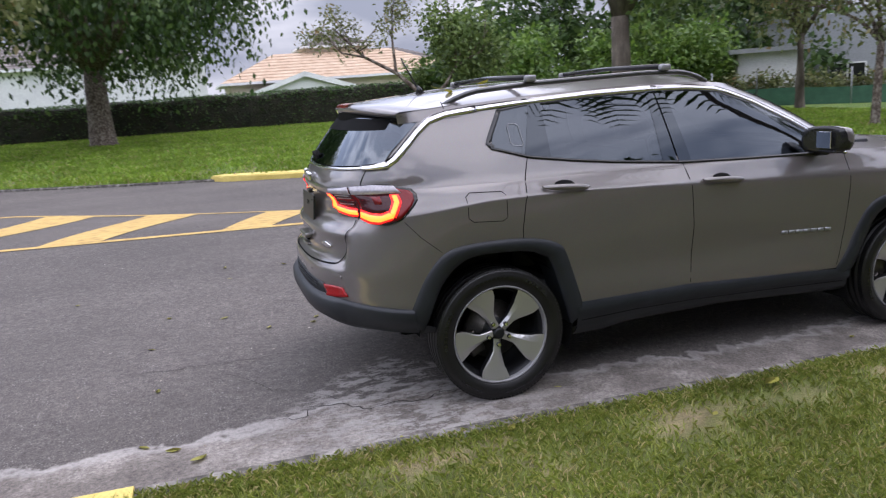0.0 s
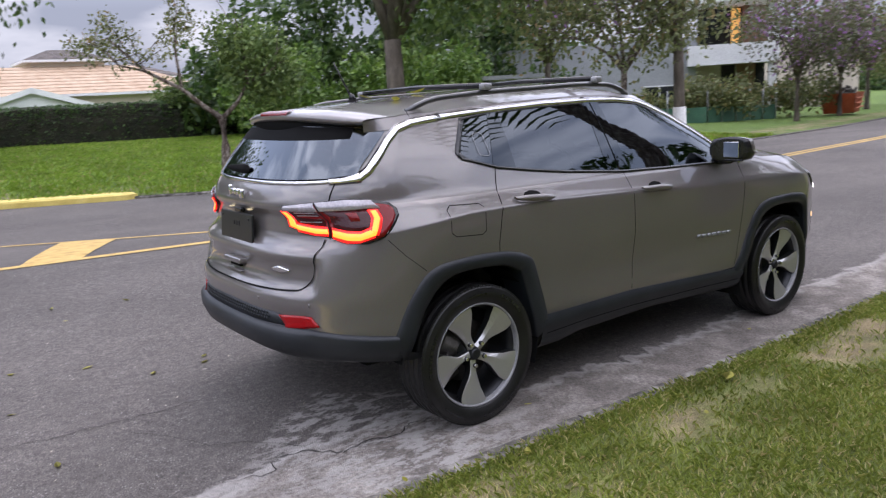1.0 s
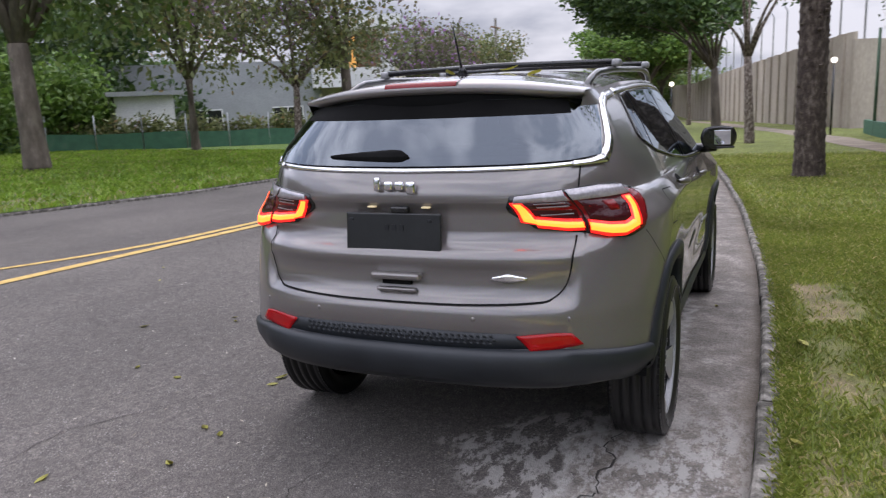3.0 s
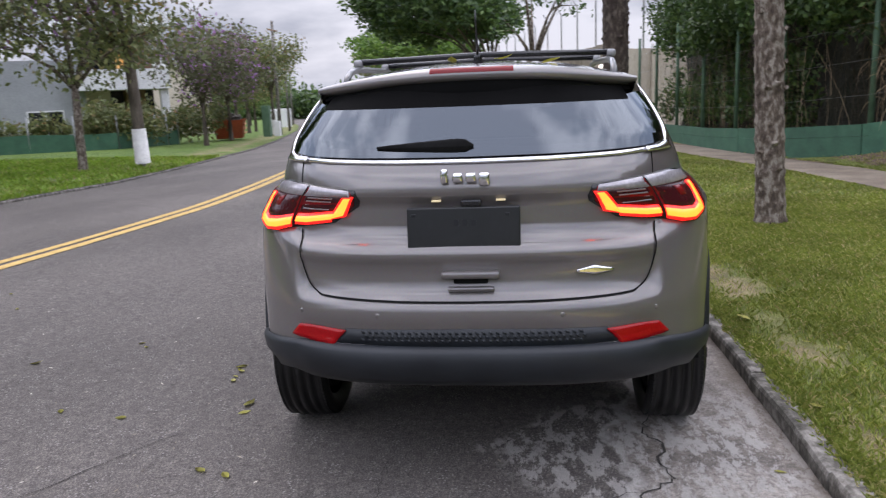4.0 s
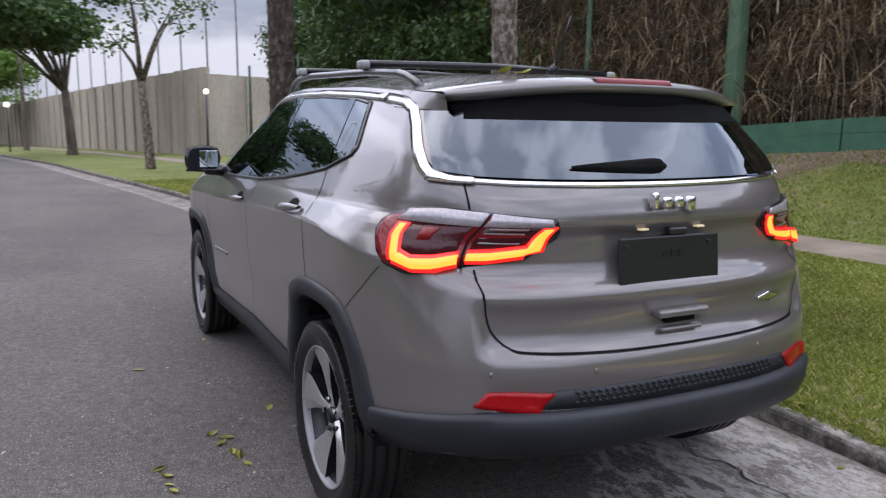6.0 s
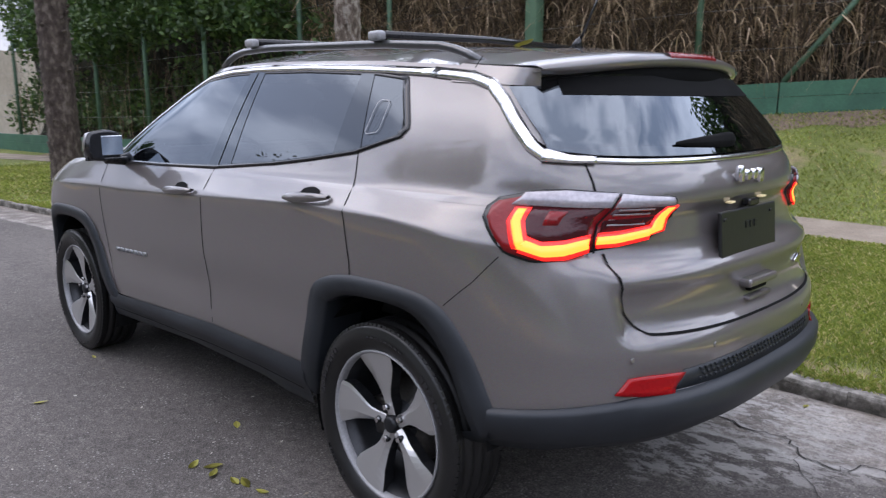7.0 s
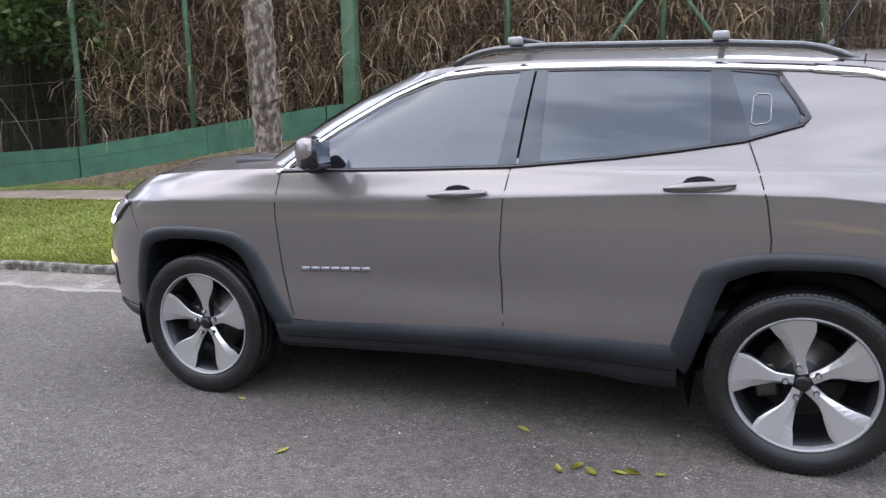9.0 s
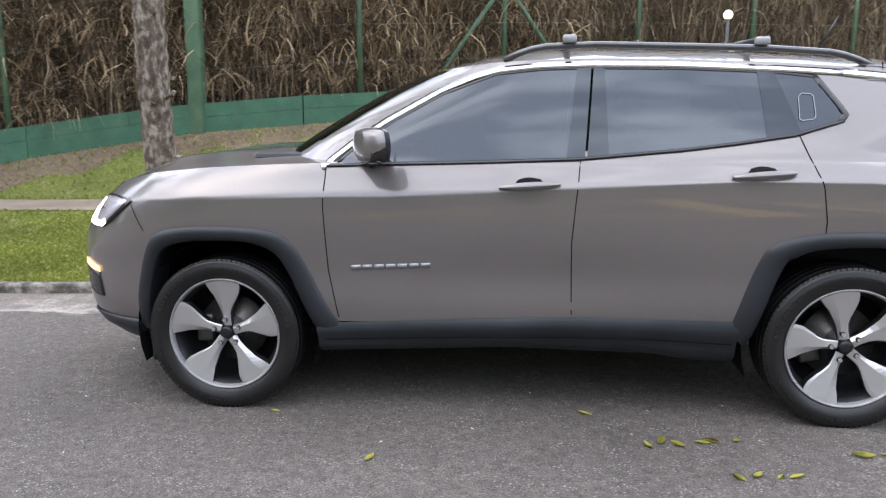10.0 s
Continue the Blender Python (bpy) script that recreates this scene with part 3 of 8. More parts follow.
def slab(name, outline, h, material, label):
    """A low block with a rounded top over an outline of (x, y), lying on the grass."""
    bm = bmesh.new()
    base = [bm.verts.new((x, y, z)) for x, y, z in outline]
    cx = sum(p[0] for p in outline) / len(outline)
    cy = sum(p[1] for p in outline) / len(outline)
    ring = [bm.verts.new((x, y, z + h * 0.8)) for x, y, z in outline]
    top = [bm.verts.new((x + (cx - x) * 0.04, y + (cy - y) * 0.12, z + h)) for x, y, z in outline]
    n = len(outline)
    for i in range(n):
        j = (i + 1) % n
        bm.faces.new((base[i], base[j], ring[j], ring[i]))
        bm.faces.new((ring[i], ring[j], top[j], top[i]))
    bm.faces.new(top)
    ob = part(name, bm, material, smooth=False)
    return tagged(ob, label, "kerb")


def strip_outline(table, x0, x1, d0, d1, zf):
    xs = np.linspace(x0, x1, 14)
    mid, half = (d0 + d1) / 2, (d1 - d0) / 2
    fat = [half * min(1.0, 0.12 + 3.0 * math.sin(math.pi * i / 13)) for i in range(14)]
    a = [(x, curve(x, table) + mid - h, zf(x)) for x, h in zip(xs, fat)]
    b = [(x, curve(x, table) + mid + h, zf(x)) for x, h in zip(xs[::-1], fat[::-1])]
    return a + b


slab("painted_kerb", strip_outline(KERB_L, -2.35, 0.5, -0.20, 0.38, lambda x: road_z(x, curve(x, KERB_L)) - 0.02), 0.14, YELLOW_KERB, "yellow painted raised kerb by the far lawn")
slab("painted_kerb", strip_outline(KERB_R, 45, 49.5, -0.6, -0.05, lambda x: verge_z(x, 0.3) - 0.03), 0.16, YELLOW_KERB, "yellow painted kerb ramp further along the verge")

# footpath
rows_ = [[(x, curve(x, KERB_R) - 0.13 - o, verge_z(x, o) + 0.012) for o in np.linspace(path_near(x) + 0.03 * math.sin(2.3 * x), path_near(x) + 1.12 + 0.05 * math.sin(1.7 * x), 6)] for x in xs_fine if -30 < x < 90]
v, f = sheet([r[::-1] for r in rows_])
tagged(raw("footpath", v, f, PATH_STUFF), "worn sandy concrete footpath through the grass", "footpath", kind="structure")
# bare earth along the wall foot
rows_ = []
for x in [q for q in xs_fine if -20 < q < 20]:
    w = curve(x, KERB_R) - 0.13 - wall_y(x)
    rows_.append([(x, curve(x, KERB_R) - 0.13 - o, verge_z(x, o) + 0.008) for o in np.linspace(w - 0.62 - 0.20 * math.sin(1.9 * x) - 0.15 * math.sin(5.1 * x), w, 6)])
v, f = sheet([r[::-1] for r in rows_])
tagged(raw("earth_strip", v, f, EARTH), "bare brown earth at the foot of the wall", "earth", kind="structure")


def painted_line(table, x0, x1, width, shift=0.0, step=0.5):
    rows2 = []
    n = int((x1 - x0) / step) + 1
    for x in np.linspace(x0, x1, n):
        y = curve(x, table) + shift
        rows2.append([(x, y - width / 2, road_z(x, y - width / 2) + 0.006), (x, y + width / 2, road_z(x, y + width / 2) + 0.006)])
    vv, ff = sheet([[q[0], q[1]] for q in rows2])
    ob = raw("road_marking", vv, [t[::-1] for t in ff], ROAD_PAINT)
    return tagged(ob, "worn yellow painted line on the asphalt", "road marking", "road markings", "structure")


painted_line(CENTRE, -30, 110, 0.13)
painted_line(FAR_LINE, -14, 2.6, 0.12)
painted_line(CENTRE, 2.6, 110, 0.12, 0.20)
# hatching between the two lines
for a0, a1, b0, b1 in ((-2.45, -1.90, -1.78, -1.25), (-4.40, -3.75, -3.40, -2.70), (-6.40, -5.75, -4.95, -4.20), (-8.60, -7.90, -6.70, -5.90)):
    quad = [(a0, curve(a0, CENTRE) + 0.05), (a1, curve(a1, CENTRE) + 0.05), (b1, curve(b1, FAR_LINE) - 0.05), (b0, curve(b0, FAR_LINE) - 0.05)]
    if quad[2][1] - quad[1][1] < 0.15:
        continue
    rows2 = []
    for u in np.linspace(0, 1, 9):
        p = [(quad[0][k] * (1 - u) + quad[3][k] * u, quad[1][k] * (1 - u) + quad[2][k] * u) for k in (0, 1)]
        rows2.append([(p[0][0], p[1][0], road_z(p[0][0], p[1][0]) + 0.0065), (p[0][1], p[1][1], road_z(p[0][1], p[1][1]) + 0.0065)])
    vv, ff = sheet(rows2)
    tagged(raw("road_marking", vv, ff, ROAD_PAINT), "broad yellow painted hatch bar on the asphalt", "road marking", "road markings", "structure")

# ---- the car ----
# car frame: x ahead, y to its left, z up from the ground under the wheels
car = empty("car", Matrix.Translation((0, 0, -0.148)) @ Euler((radians(0.06), radians(0.9), 0)).to_matrix().to_4x4(),
            label="grey metallic compact SUV parked beside the kerb, tail lights lit", category="car")

REAR = [(0.20, -1.45), (0.27, -1.55), (0.36, -1.80), (0.41, -2.10), (0.46, -2.155), (0.52, -2.172), (0.565, -2.168), (0.58, -2.150), (0.63, -2.150), (0.655, -2.158), (0.70, -2.158), (0.725, -2.145), (0.745, -2.115), (0.80, -2.102), (0.845, -2.104), (0.875, -2.118), (0.90, -2.112), (0.925, -2.070), (0.97, -2.052), (1.05, -2.048), (1.075, -2.066), (1.09, -2.072), (1.12, -2.066), (1.17, -2.048), (1.20, -2.028), (1.30, -1.965), (1.40, -1.90), (1.50, -1.83), (1.60, -1.76)]
FRONT = [(0.20, 1.95), (0.27, 2.06), (0.35, 2.16), (0.45, 2.19), (0.60, 2.195), (0.75, 2.19), (0.85, 2.17), (0.95, 2.13), (1.05, 2.06), (1.12, 2.0)]
HALF = [(0.20, 0.70), (0.27, 0.79), (0.33, 0.838), (0.42, 0.862), (0.50, 0.872), (0.62, 0.874), (0.75, 0.882), (0.80, 0.8840), (0.88, 0.8865), (0.96, 0.8885), (0.985, 0.8890), (1.00, 0.882), (1.03, 0.862), (1.06, 0.840), (1.085, 0.814), (1.10, 0.79)] + [(1.13 + 0.03 * k_, 0.776 - 0.287 * 0.03 * k_ - 0.506 * (0.03 * k_) ** 2) for k_ in range(14)] + [(1.6, 0.53)]
SCREEN = [(1.05, 1.24), (1.10, 1.17), (1.20, 1.02), (1.30, 0.86), (1.40, 0.68), (1.46, 0.55), (1.50, 0.44)]
ROOF_EDGE = [(-2.3, 1.44), (-1.9, 1.445), (-1.5, 1.468), (-1.0, 1.505), (-0.3, 1.528), (0.1, 1.518), (0.4, 1.49), (1.3, 1.49)]
WING_TOP = [(0.6, 1.10), (0.85, 1.095), (1.13, 1.085), (1.4, 1.07), (1.65, 1.045), (1.9, 0.985), (2.1, 0.92), (2.3, 0.88)]


CREASE = [(-1.75, 0.0), (-1.35, 0.038), (-0.9, 0.042), (0.0, 0.0), (0.6, -0.028), (1.3, -0.020), (1.8, 0.0)]


def warp(x, z):
    """Body heights follow the rising crease under the handles, the falling bonnet and the roof line."""
    if 0.75 < z < 1.1:
        z += interp(x, CREASE) * ((z - 0.75) / 0.235 if z < 0.985 else (1.1 - z) / 0.115)
    if z > 1.1:
        return 1.1 + (z - 1.1) * (smooth_interp(x, ROOF_EDGE) - 1.1) / 0.4
    if x > 0.6 and z > 0.6:
        return 0.6 + (z - 0.6) * (interp(x, WING_TOP) - 0.6) / 0.5
    return z


def unwarp(x, z):
    if z > 1.1 and x < 0.85:
        return 1.1 + (z - 1.1) * 0.4 / (smooth_interp(x, ROOF_EDGE) - 1.1)
    if x > 0.6 and z > 0.6:
        z = 0.6 + (z - 0.6) * 0.5 / (interp(x, WING_TOP) - 0.6)
    if 0.75 < z < 1.1:
        peak = 0.985 + interp(x, CREASE)
        z = 0.75 + (z - 0.75) * 0.235 / (peak - 0.75) if z < peak else 1.1 - (1.1 - z) * 0.115 / (1.1 - peak)
    return z


DOOR_FULL = [(0.20, 0.0), (0.985, 0.0), (1.03, 0.003), (1.06, 0.009), (1.085, 0.022), (1.10, 0.036)] + [(1.13 + 0.03 * k_, 0.034 * (1 - 0.03 * k_ / 0.47) ** 2) for k_ in range(16)]


def bulge(x, z):
    """Haunches over the wheels, a waist in the doors."""
    g = 0.009 * math.exp(-((x + 1.35) / 0.42) ** 2 - ((z - 0.88) / 0.16) ** 2)
    g += 0.013 * math.exp(-((x - 1.32) / 0.40) ** 2 - ((z - 0.88) / 0.16) ** 2)
    # the doors carry a flatter shoulder and fuller glass than the corners
    u, q = min(1.0, max(0.0, (x + 1.75) / 0.55)), min(1.0, max(0.0, (1.45 - x) / 0.55))
    g += smooth_interp(z, DOOR_FULL) * u * u * (3 - 2 * u) * q * q * (3 - 2 * q)
    g -= 0.014 * math.exp(-((x - 0.05) / 0.65) ** 2 - ((z - 0.60) / 0.13) ** 2)
    return g


P_END, Q_REAR, Q_FRONT = 2.2, 3.0, 3.5
# the calmer upright line of the rear corners, without the gate's steps
REAR_CALM = [(0.20, -1.45), (0.36, -1.80), (0.41, -2.10), (0.46, -2.150), (0.56, -2.165), (0.70, -2.155), (0.85, -2.118), (1.0, -2.078), (1.1, -2.062), (1.2, -2.028), (1.3, -1.965), (1.6, -1.76)]


def step_x(z, s):
    """How far the gate's relief shifts the rear at s (0 centre, 1 side)."""
    low = min(1.0, max(0.0, (0.435 - s) / 0.055))
    high = min(1.0, max(0.0, (0.62 - s) / 0.20))
    u = min(1.0, max(0.0, (z - 0.90) / 0.06))
    k = low + (high - low) * u
    return (smooth_interp(z, REAR) - smooth_interp(z, REAR_CALM)) * k * k * (3 - 2 * k)


def rear_len(z):
    return interp(z, [(0.2, 0.55), (1.05, 0.60), (1.15, 0.46), (1.3, 0.36), (1.6, 0.34)])


def outline(z, upper):
    """Half outline of the body at a nominal height, from the rear centre to the front centre."""
    w, xr = smooth_interp(z, HALF), smooth_interp(z, REAR_CALM)
    xf = smooth_interp(z, SCREEN if upper else FRONT)
    lr, lf = rear_len(z), 0.52 if upper else 0.76
    xs, xe = xr + lr, xf - lf
    out = []
    for a in np.linspace(0, 1, 57)[:-1]:
        th = a * math.pi / 2
        out.append((xs - lr * math.cos(th) ** (2 / P_END) + step_x(z, a), w * math.sin(th) ** (2 / Q_REAR)))
    for a in np.linspace(0, 1, 81):
        out.append((xs + (xe - xs) * a, w))
    for a in np.linspace(0, 1, 25)[1:]:
        th = a * math.pi / 2
        out.append((xe + lf * math.sin(th) ** (2 / P_END), w * max(math.cos(th), 0) ** (2 / Q_FRONT)))
    return [(x, y + (bulge(x, z) if y > 0.5 else 0.0) * min(1, max(0, (y - 0.5) / 0.3)), warp(x, z)) for x, y in out]


def side_y(x, z):
    """Half width of the body side at a true place."""
    zn = unwarp(x, z)
    w, xr = smooth_interp(zn, HALF), smooth_interp(zn, REAR_CALM)
    lr = rear_len(zn)
    xs = xr + lr
    upper = zn > 1.1
    xf = smooth_interp(zn, SCREEN if upper else FRONT)
    lf = 0.52 if upper else 0.76
    xe = xf - lf
    y = w
    if x < xs:
        y = w * max(1 - min((xs - x) / lr, 1) ** P_END, 0) ** (1 / Q_REAR)
    elif x > xe:
        y = w * max(1 - min((x - xe) / lf, 1) ** P_END, 0) ** (1 / Q_FRONT)
    return y + (bulge(x, zn) * min(1, max(0, (y - 0.5) / 0.3)) if y > 0.5 else 0)


def rear_x(y, z):
    """The rear face's x at a place across and up."""
    zn = 1.1 + (z - 1.1) * 0.4 / 0.345 if z > 1.1 else z
    w, xr = smooth_interp(zn, HALF), smooth_interp(zn, REAR)
    lr = rear_len(zn)
    return xr + lr - lr * max(1 - min(abs(y) / w, 1) ** Q_REAR, 0) ** (1 / P_END)


def corner(s, z, off=0.0):
    """A place on the rear and the corner: s is 0 at the rear centre, 1 where the side begins."""
    zn = 1.1 + (z - 1.1) * 0.4 / 0.345 if z > 1.1 else z
    w, xr = smooth_interp(zn, HALF), smooth_interp(zn, REAR_CALM)
    lr = rear_len(zn)

    def at(q):
        th = q * math.pi / 2
        return Vector((xr + lr - lr * max(math.cos(th), 0) ** (2 / P_END) + step_x(zn, q), w * max(math.sin(th), 0) ** (2 / Q_REAR), z))

    p = at(s)
    d = at(min(s + 0.01, 1)) - at(max(s - 0.01, 0))
    n = Vector((-d.y, d.x, 0))
    n = n.normalized() if n.length else Vector((-1, 0, 0))
    return p + n * off


def s_of_y(y, z):
    zn = 1.1 + (z - 1.1) * 0.4 / 0.345 if z > 1.1 else z
    w = smooth_interp(zn, HALF)
    return math.asin(min(abs(y) / w, 1) ** (Q_REAR / 2)) / (math.pi / 2)


def inside(x, z, poly):
    hit = False
    for (x0, z0), (x1, z1) in zip(poly, poly[1:] + poly[:1]):
        if (z0 > z) != (z1 > z) and x < (x1 - x0) * (z - z0) / (z1 - z0) + x0:
            hit = not hit
    return hit


# wheel-arch curves: inner and outer edges of the flares, about each hub (ahead, up)
ARCH_R_OUT = [(0.475, 0.40), (0.46, 0.454), (0.38, 0.695), (0.32, 0.775), (0.15, 0.821), (-0.12, 0.826), (-0.27, 0.796), (-0.365, 0.695), (-0.435, 0.554), (-0.455, 0.50)]
ARCH_R_IN = [(0.405, 0.33), (0.376, 0.40), (0.285, 0.672), (0.235, 0.722), (0.13, 0.757), (-0.10, 0.764), (-0.21, 0.728), (-0.30, 0.630), (-0.37, 0.47), (-0.40, 0.38)]
ARCH_F_OUT = [(-0.52, 0.40), (-0.46, 0.50), (-0.38, 0.665), (-0.325, 0.755), (-0.24, 0.808), (-0.05, 0.826), (0.20, 0.815), (0.32, 0.753), (0.395, 0.54), (0.41, 0.36)]
ARCH_F_IN = [(-0.43, 0.33), (-0.37, 0.47), (-0.305, 0.625), (-0.25, 0.71), (-0.16, 0.753), (-0.02, 0.766), (0.175, 0.752), (0.275, 0.695), (0.335, 0.52), (0.35, 0.34)]


def rounded(pts, n=6):
    """A smooth curve through the points."""
    out = []
    for i in range(len(pts) - 1):
        p = [Vector(pts[min(max(j, 0), len(pts) - 1)]) for j in (i - 1, i, i + 1, i + 2)]
        for k in range(n):
            u = k / n
            q = 0.5 * (2 * p[1] + (p[2] - p[0]) * u + (2 * p[0] - 5 * p[1] + 4 * p[2] - p[3]) * u ** 2 + (3 * p[1] - p[0] - 3 * p[2] + p[3]) * u ** 3)
            out.append((q.x, q.y))
    return out + [tuple(pts[-1])]


ARCH_R_OUT, ARCH_R_IN, ARCH_F_OUT, ARCH_F_IN = (rounded(a) for a in (ARCH_R_OUT, ARCH_R_IN, ARCH_F_OUT, ARCH_F_IN))
HUB_X, HUB_Z = 1.318, 0.342


def arch_cut(poly_in, poly_out, hub):
    mid = [(hub + (a[0] * 0.62 + b[0] * 0.38), a[1] * 0.62 + b[1] * 0.38) for a, b in zip(poly_in, poly_out)]
    return mid + [(mid[-1][0], 0.0), (mid[0][0], 0.0)]


CUT_R, CUT_F = arch_cut(ARCH_R_IN, ARCH_R_OUT, -HUB_X), arch_cut(ARCH_F_IN, ARCH_F_OUT, HUB_X)
DLO = [(0.80, 1.10), (0.56, 1.285), (0.36, 1.395), (0.14, 1.468), (-0.30, 1.484), (-1.03, 1.452), (-1.19, 1.432), (-1.27, 1.285), (-1.09, 1.225), (-0.63, 1.165), (0.0, 1.125)]


def loft(levels, upper):
    rings = [outline(z, upper) for z in levels]
    full = [[(x, y, z) for x, y, z in r] + [(x, -y, z) for x, y, z in r[-2:0:-1]] for r in rings]
    return sheet(full, loop=True), rings


low_levels = [0.20, 0.24, 0.27, 0.31, 0.36, 0.41, 0.44, 0.47, 0.50, 0.53, 0.56, 0.575, 0.59, 0.61, 0.63, 0.65, 0.67, 0.69, 0.71, 0.725, 0.74, 0.76, 0.78, 0.80, 0.82, 0.84, 0.855, 0.87, 0.885, 0.90, 0.915, 0.93, 0.95, 0.968, 0.979, 0.985, 0.992, 1.0, 1.015, 1.03, 1.045, 1.06, 1.075, 1.09, 1.10]
(v, f), rings = loft(low_levels, False)
keep = []
for q in f:
    c = np.mean([v[i] for i in q], axis=0)
    if c[2] < 0.40 and (c[0] < -1.3 or abs(c[0]) < 0.9):
        continue
    if abs(c[1]) > 0.45 and (inside(c[0], c[2], CUT_R) or inside(c[0], c[2], CUT_F)):
        continue
    keep.append(q)
# bonnet: the top outline spanned across, crowned
top = [p for p in rings[-1] if p[0] > 0.80]
bonnet_rows = []
for x, y, z in top:
    crown = 0.055 * min(1.0, max(0.0, (2.02 - x) / 0.35)) ** 0.6
    bonnet_rows.append([(x, y * k, z + crown * (1 - abs(k) ** 2.6) + 0.012 * crown / 0.055 * math.exp(-((abs(k) - 0.55) / 0.12) ** 2)) for k in np.linspace(1, -1, 33)])
body = raw("body", v, keep, PAINT, car)
body["label"] = "grey metallic painted body shell"
bv, bf = sheet(bonnet_rows)
raw("bonnet", bv, bf, PAINT, car)

up_levels = [1.08, 1.10, 1.12, 1.14, 1.16, 1.18, 1.20, 1.22, 1.24, 1.26, 1.28, 1.30, 1.32, 1.34, 1.36, 1.38, 1.40, 1.42, 1.44, 1.46, 1.475, 1.49, 1.50]
(v, f), rings = loft(up_levels, True)
REAR_GLASS_LO, REAR_GLASS_HI = 1.215, 1.44
keep = []
for q in f:
    c = np.mean([v[i] for i in q], axis=0)
    if inside(c[0], c[2], DLO) and abs(c[1]) > 0.5:
        continue
    if c[0] < -1.62 and abs(c[1]) < 0.60 - 0.35 * (c[2] - 1.2) and c[2] > REAR_GLASS_LO + 0.02:
        continue
    if c[0] > 0.3 and abs(c[1]) < 0.62 - 0.45 * (c[2] - 1.15) and c[2] > 1.12:
        continue
    keep.append(q)
raw("cabin_shell", v, keep, PAINT, car)
roof_rows = []
for x, y, z in rings[-1]:
    end = min(1.0, max(0.0, (x + 1.90) / 0.25)) ** 0.5 * min(1.0, max(0.0, (0.45 - x) / 0.5)) ** 0.6
    roof_rows.append([(x, y * k, z + 0.072 * end * (1 - abs(k) ** 2.4)) for k in np.linspace(1, -1, 25)])
v, f = sheet(roof_rows)
raw("roof", v, f, PAINT, car)


def roof_z(x, y):
    w = side_y(x, 1.49)
    end = min(1.0, max(0.0, (x + 1.90) / 0.25)) ** 0.5 * min(1.0, max(0.0, (0.45 - x) / 0.5)) ** 0.6
    return interp(x, ROOF_EDGE) + 0.072 * end * (1 - min(abs(y) / w, 1) ** 2.4)


def side_panel(name, low, high, side, off, material, parent=car, nu=14, nv=6, thick=0.004, label=""):
    """A panel on the body side between two lines of (x, z), with thickness."""
    lu, hu = np.linspace(0, 1, len(low)), np.linspace(0, 1, len(high))
    rows2 = []
    for vv in np.linspace(0, 1, nv):
        row = []
        for u in np.linspace(0, 1, nu):
            a = (np.interp(u, lu, [p[0] for p in low]), np.interp(u, lu, [p[1] for p in low]))
            b = (np.interp(u, hu, [p[0] for p in high]), np.interp(u, hu, [p[1] for p in high]))
            x, z = a[0] + (b[0] - a[0]) * vv, a[1] + (b[1] - a[1]) * vv
            row.append((x, side * (side_y(x, z) + off), z))
        rows2.append(row)
    return solid(name, rows2, side, thick, material, parent, label)


def solid(name, rows2, side, thick, material, parent, label=""):
    """Give a grid of points on the side of the car a thickness inwards."""
    vv, ff = sheet(rows2)
    bm = bmesh.new()
    bs = [bm.verts.new(p) for p in vv]
    for q in ff:
        bm.faces.new([bs[i] for i in q])
    bmesh.ops.recalc_face_normals(bm, faces=bm.faces)
    ref = sum((fc.normal.y for fc in bm.faces))
    if ref * side < 0:
        bmesh.ops.reverse_faces(bm, faces=bm.faces)
    if thick:
        bmesh.ops.solidify(bm, geom=bm.faces[:], thickness=thick)
    return part(name, bm, material, parent, label)


def side_ribbon(name, line, width, side, off, material, parent=car, thick=0.003, dense=4, label="", lift=0.0):
    """A narrow band along a line of (x, z) on the body side."""
    pts = []
    for (x0, z0), (x1, z1) in zip(line, line[1:]):
        for k in range(dense):
            pts.append((x0 + (x1 - x0) * k / dense, z0 + (z1 - z0) * k / dense))
    pts.append(line[-1])
    rows2 = [[], [], []]
    for i, (x, z) in enumerate(pts):
        a, b = pts[max(i - 1, 0)], pts[min(i + 1, len(pts) - 1)]
        d = Vector((b[0] - a[0], b[1] - a[1])).normalized()
        for k, s in enumerate((-0.5, 0, 0.5)):
            xx, zz = x - d.y * width * s, z + d.x * width * s
            rows2[k].append((xx, side * (side_y(xx, zz) + off + (lift if s == 0 else 0)), zz))
    return solid(name, rows2, side, thick, material, parent, label)


def rear_panel(name, low, high, off, material, parent=car, nu=24, nv=6, thick=0.006, label=""):
    """A panel on the rear face between two lines of (y, z)."""
    lu, hu = np.linspace(0, 1, len(low)), np.linspace(0, 1, len(high))
    rows2 = []
    for vv in np.linspace(0, 1, nv):
        row = []
        for u in np.linspace(0, 1, nu):
            a = (np.interp(u, lu, [p[0] for p in low]), np.interp(u, lu, [p[1] for p in low]))
            b = (np.interp(u, hu, [p[0] for p in high]), np.interp(u, hu, [p[1] for p in high]))
            y, z = a[0] + (b[0] - a[0]) * vv, a[1] + (b[1] - a[1]) * vv
            c = corner(s_of_y(y, z), z, off)
            row.append((c.x, math.copysign(c.y, y) if y else 0.0, z))
        rows2.append(row)
    return rear_solid(name, rows2, thick, material, parent, label)


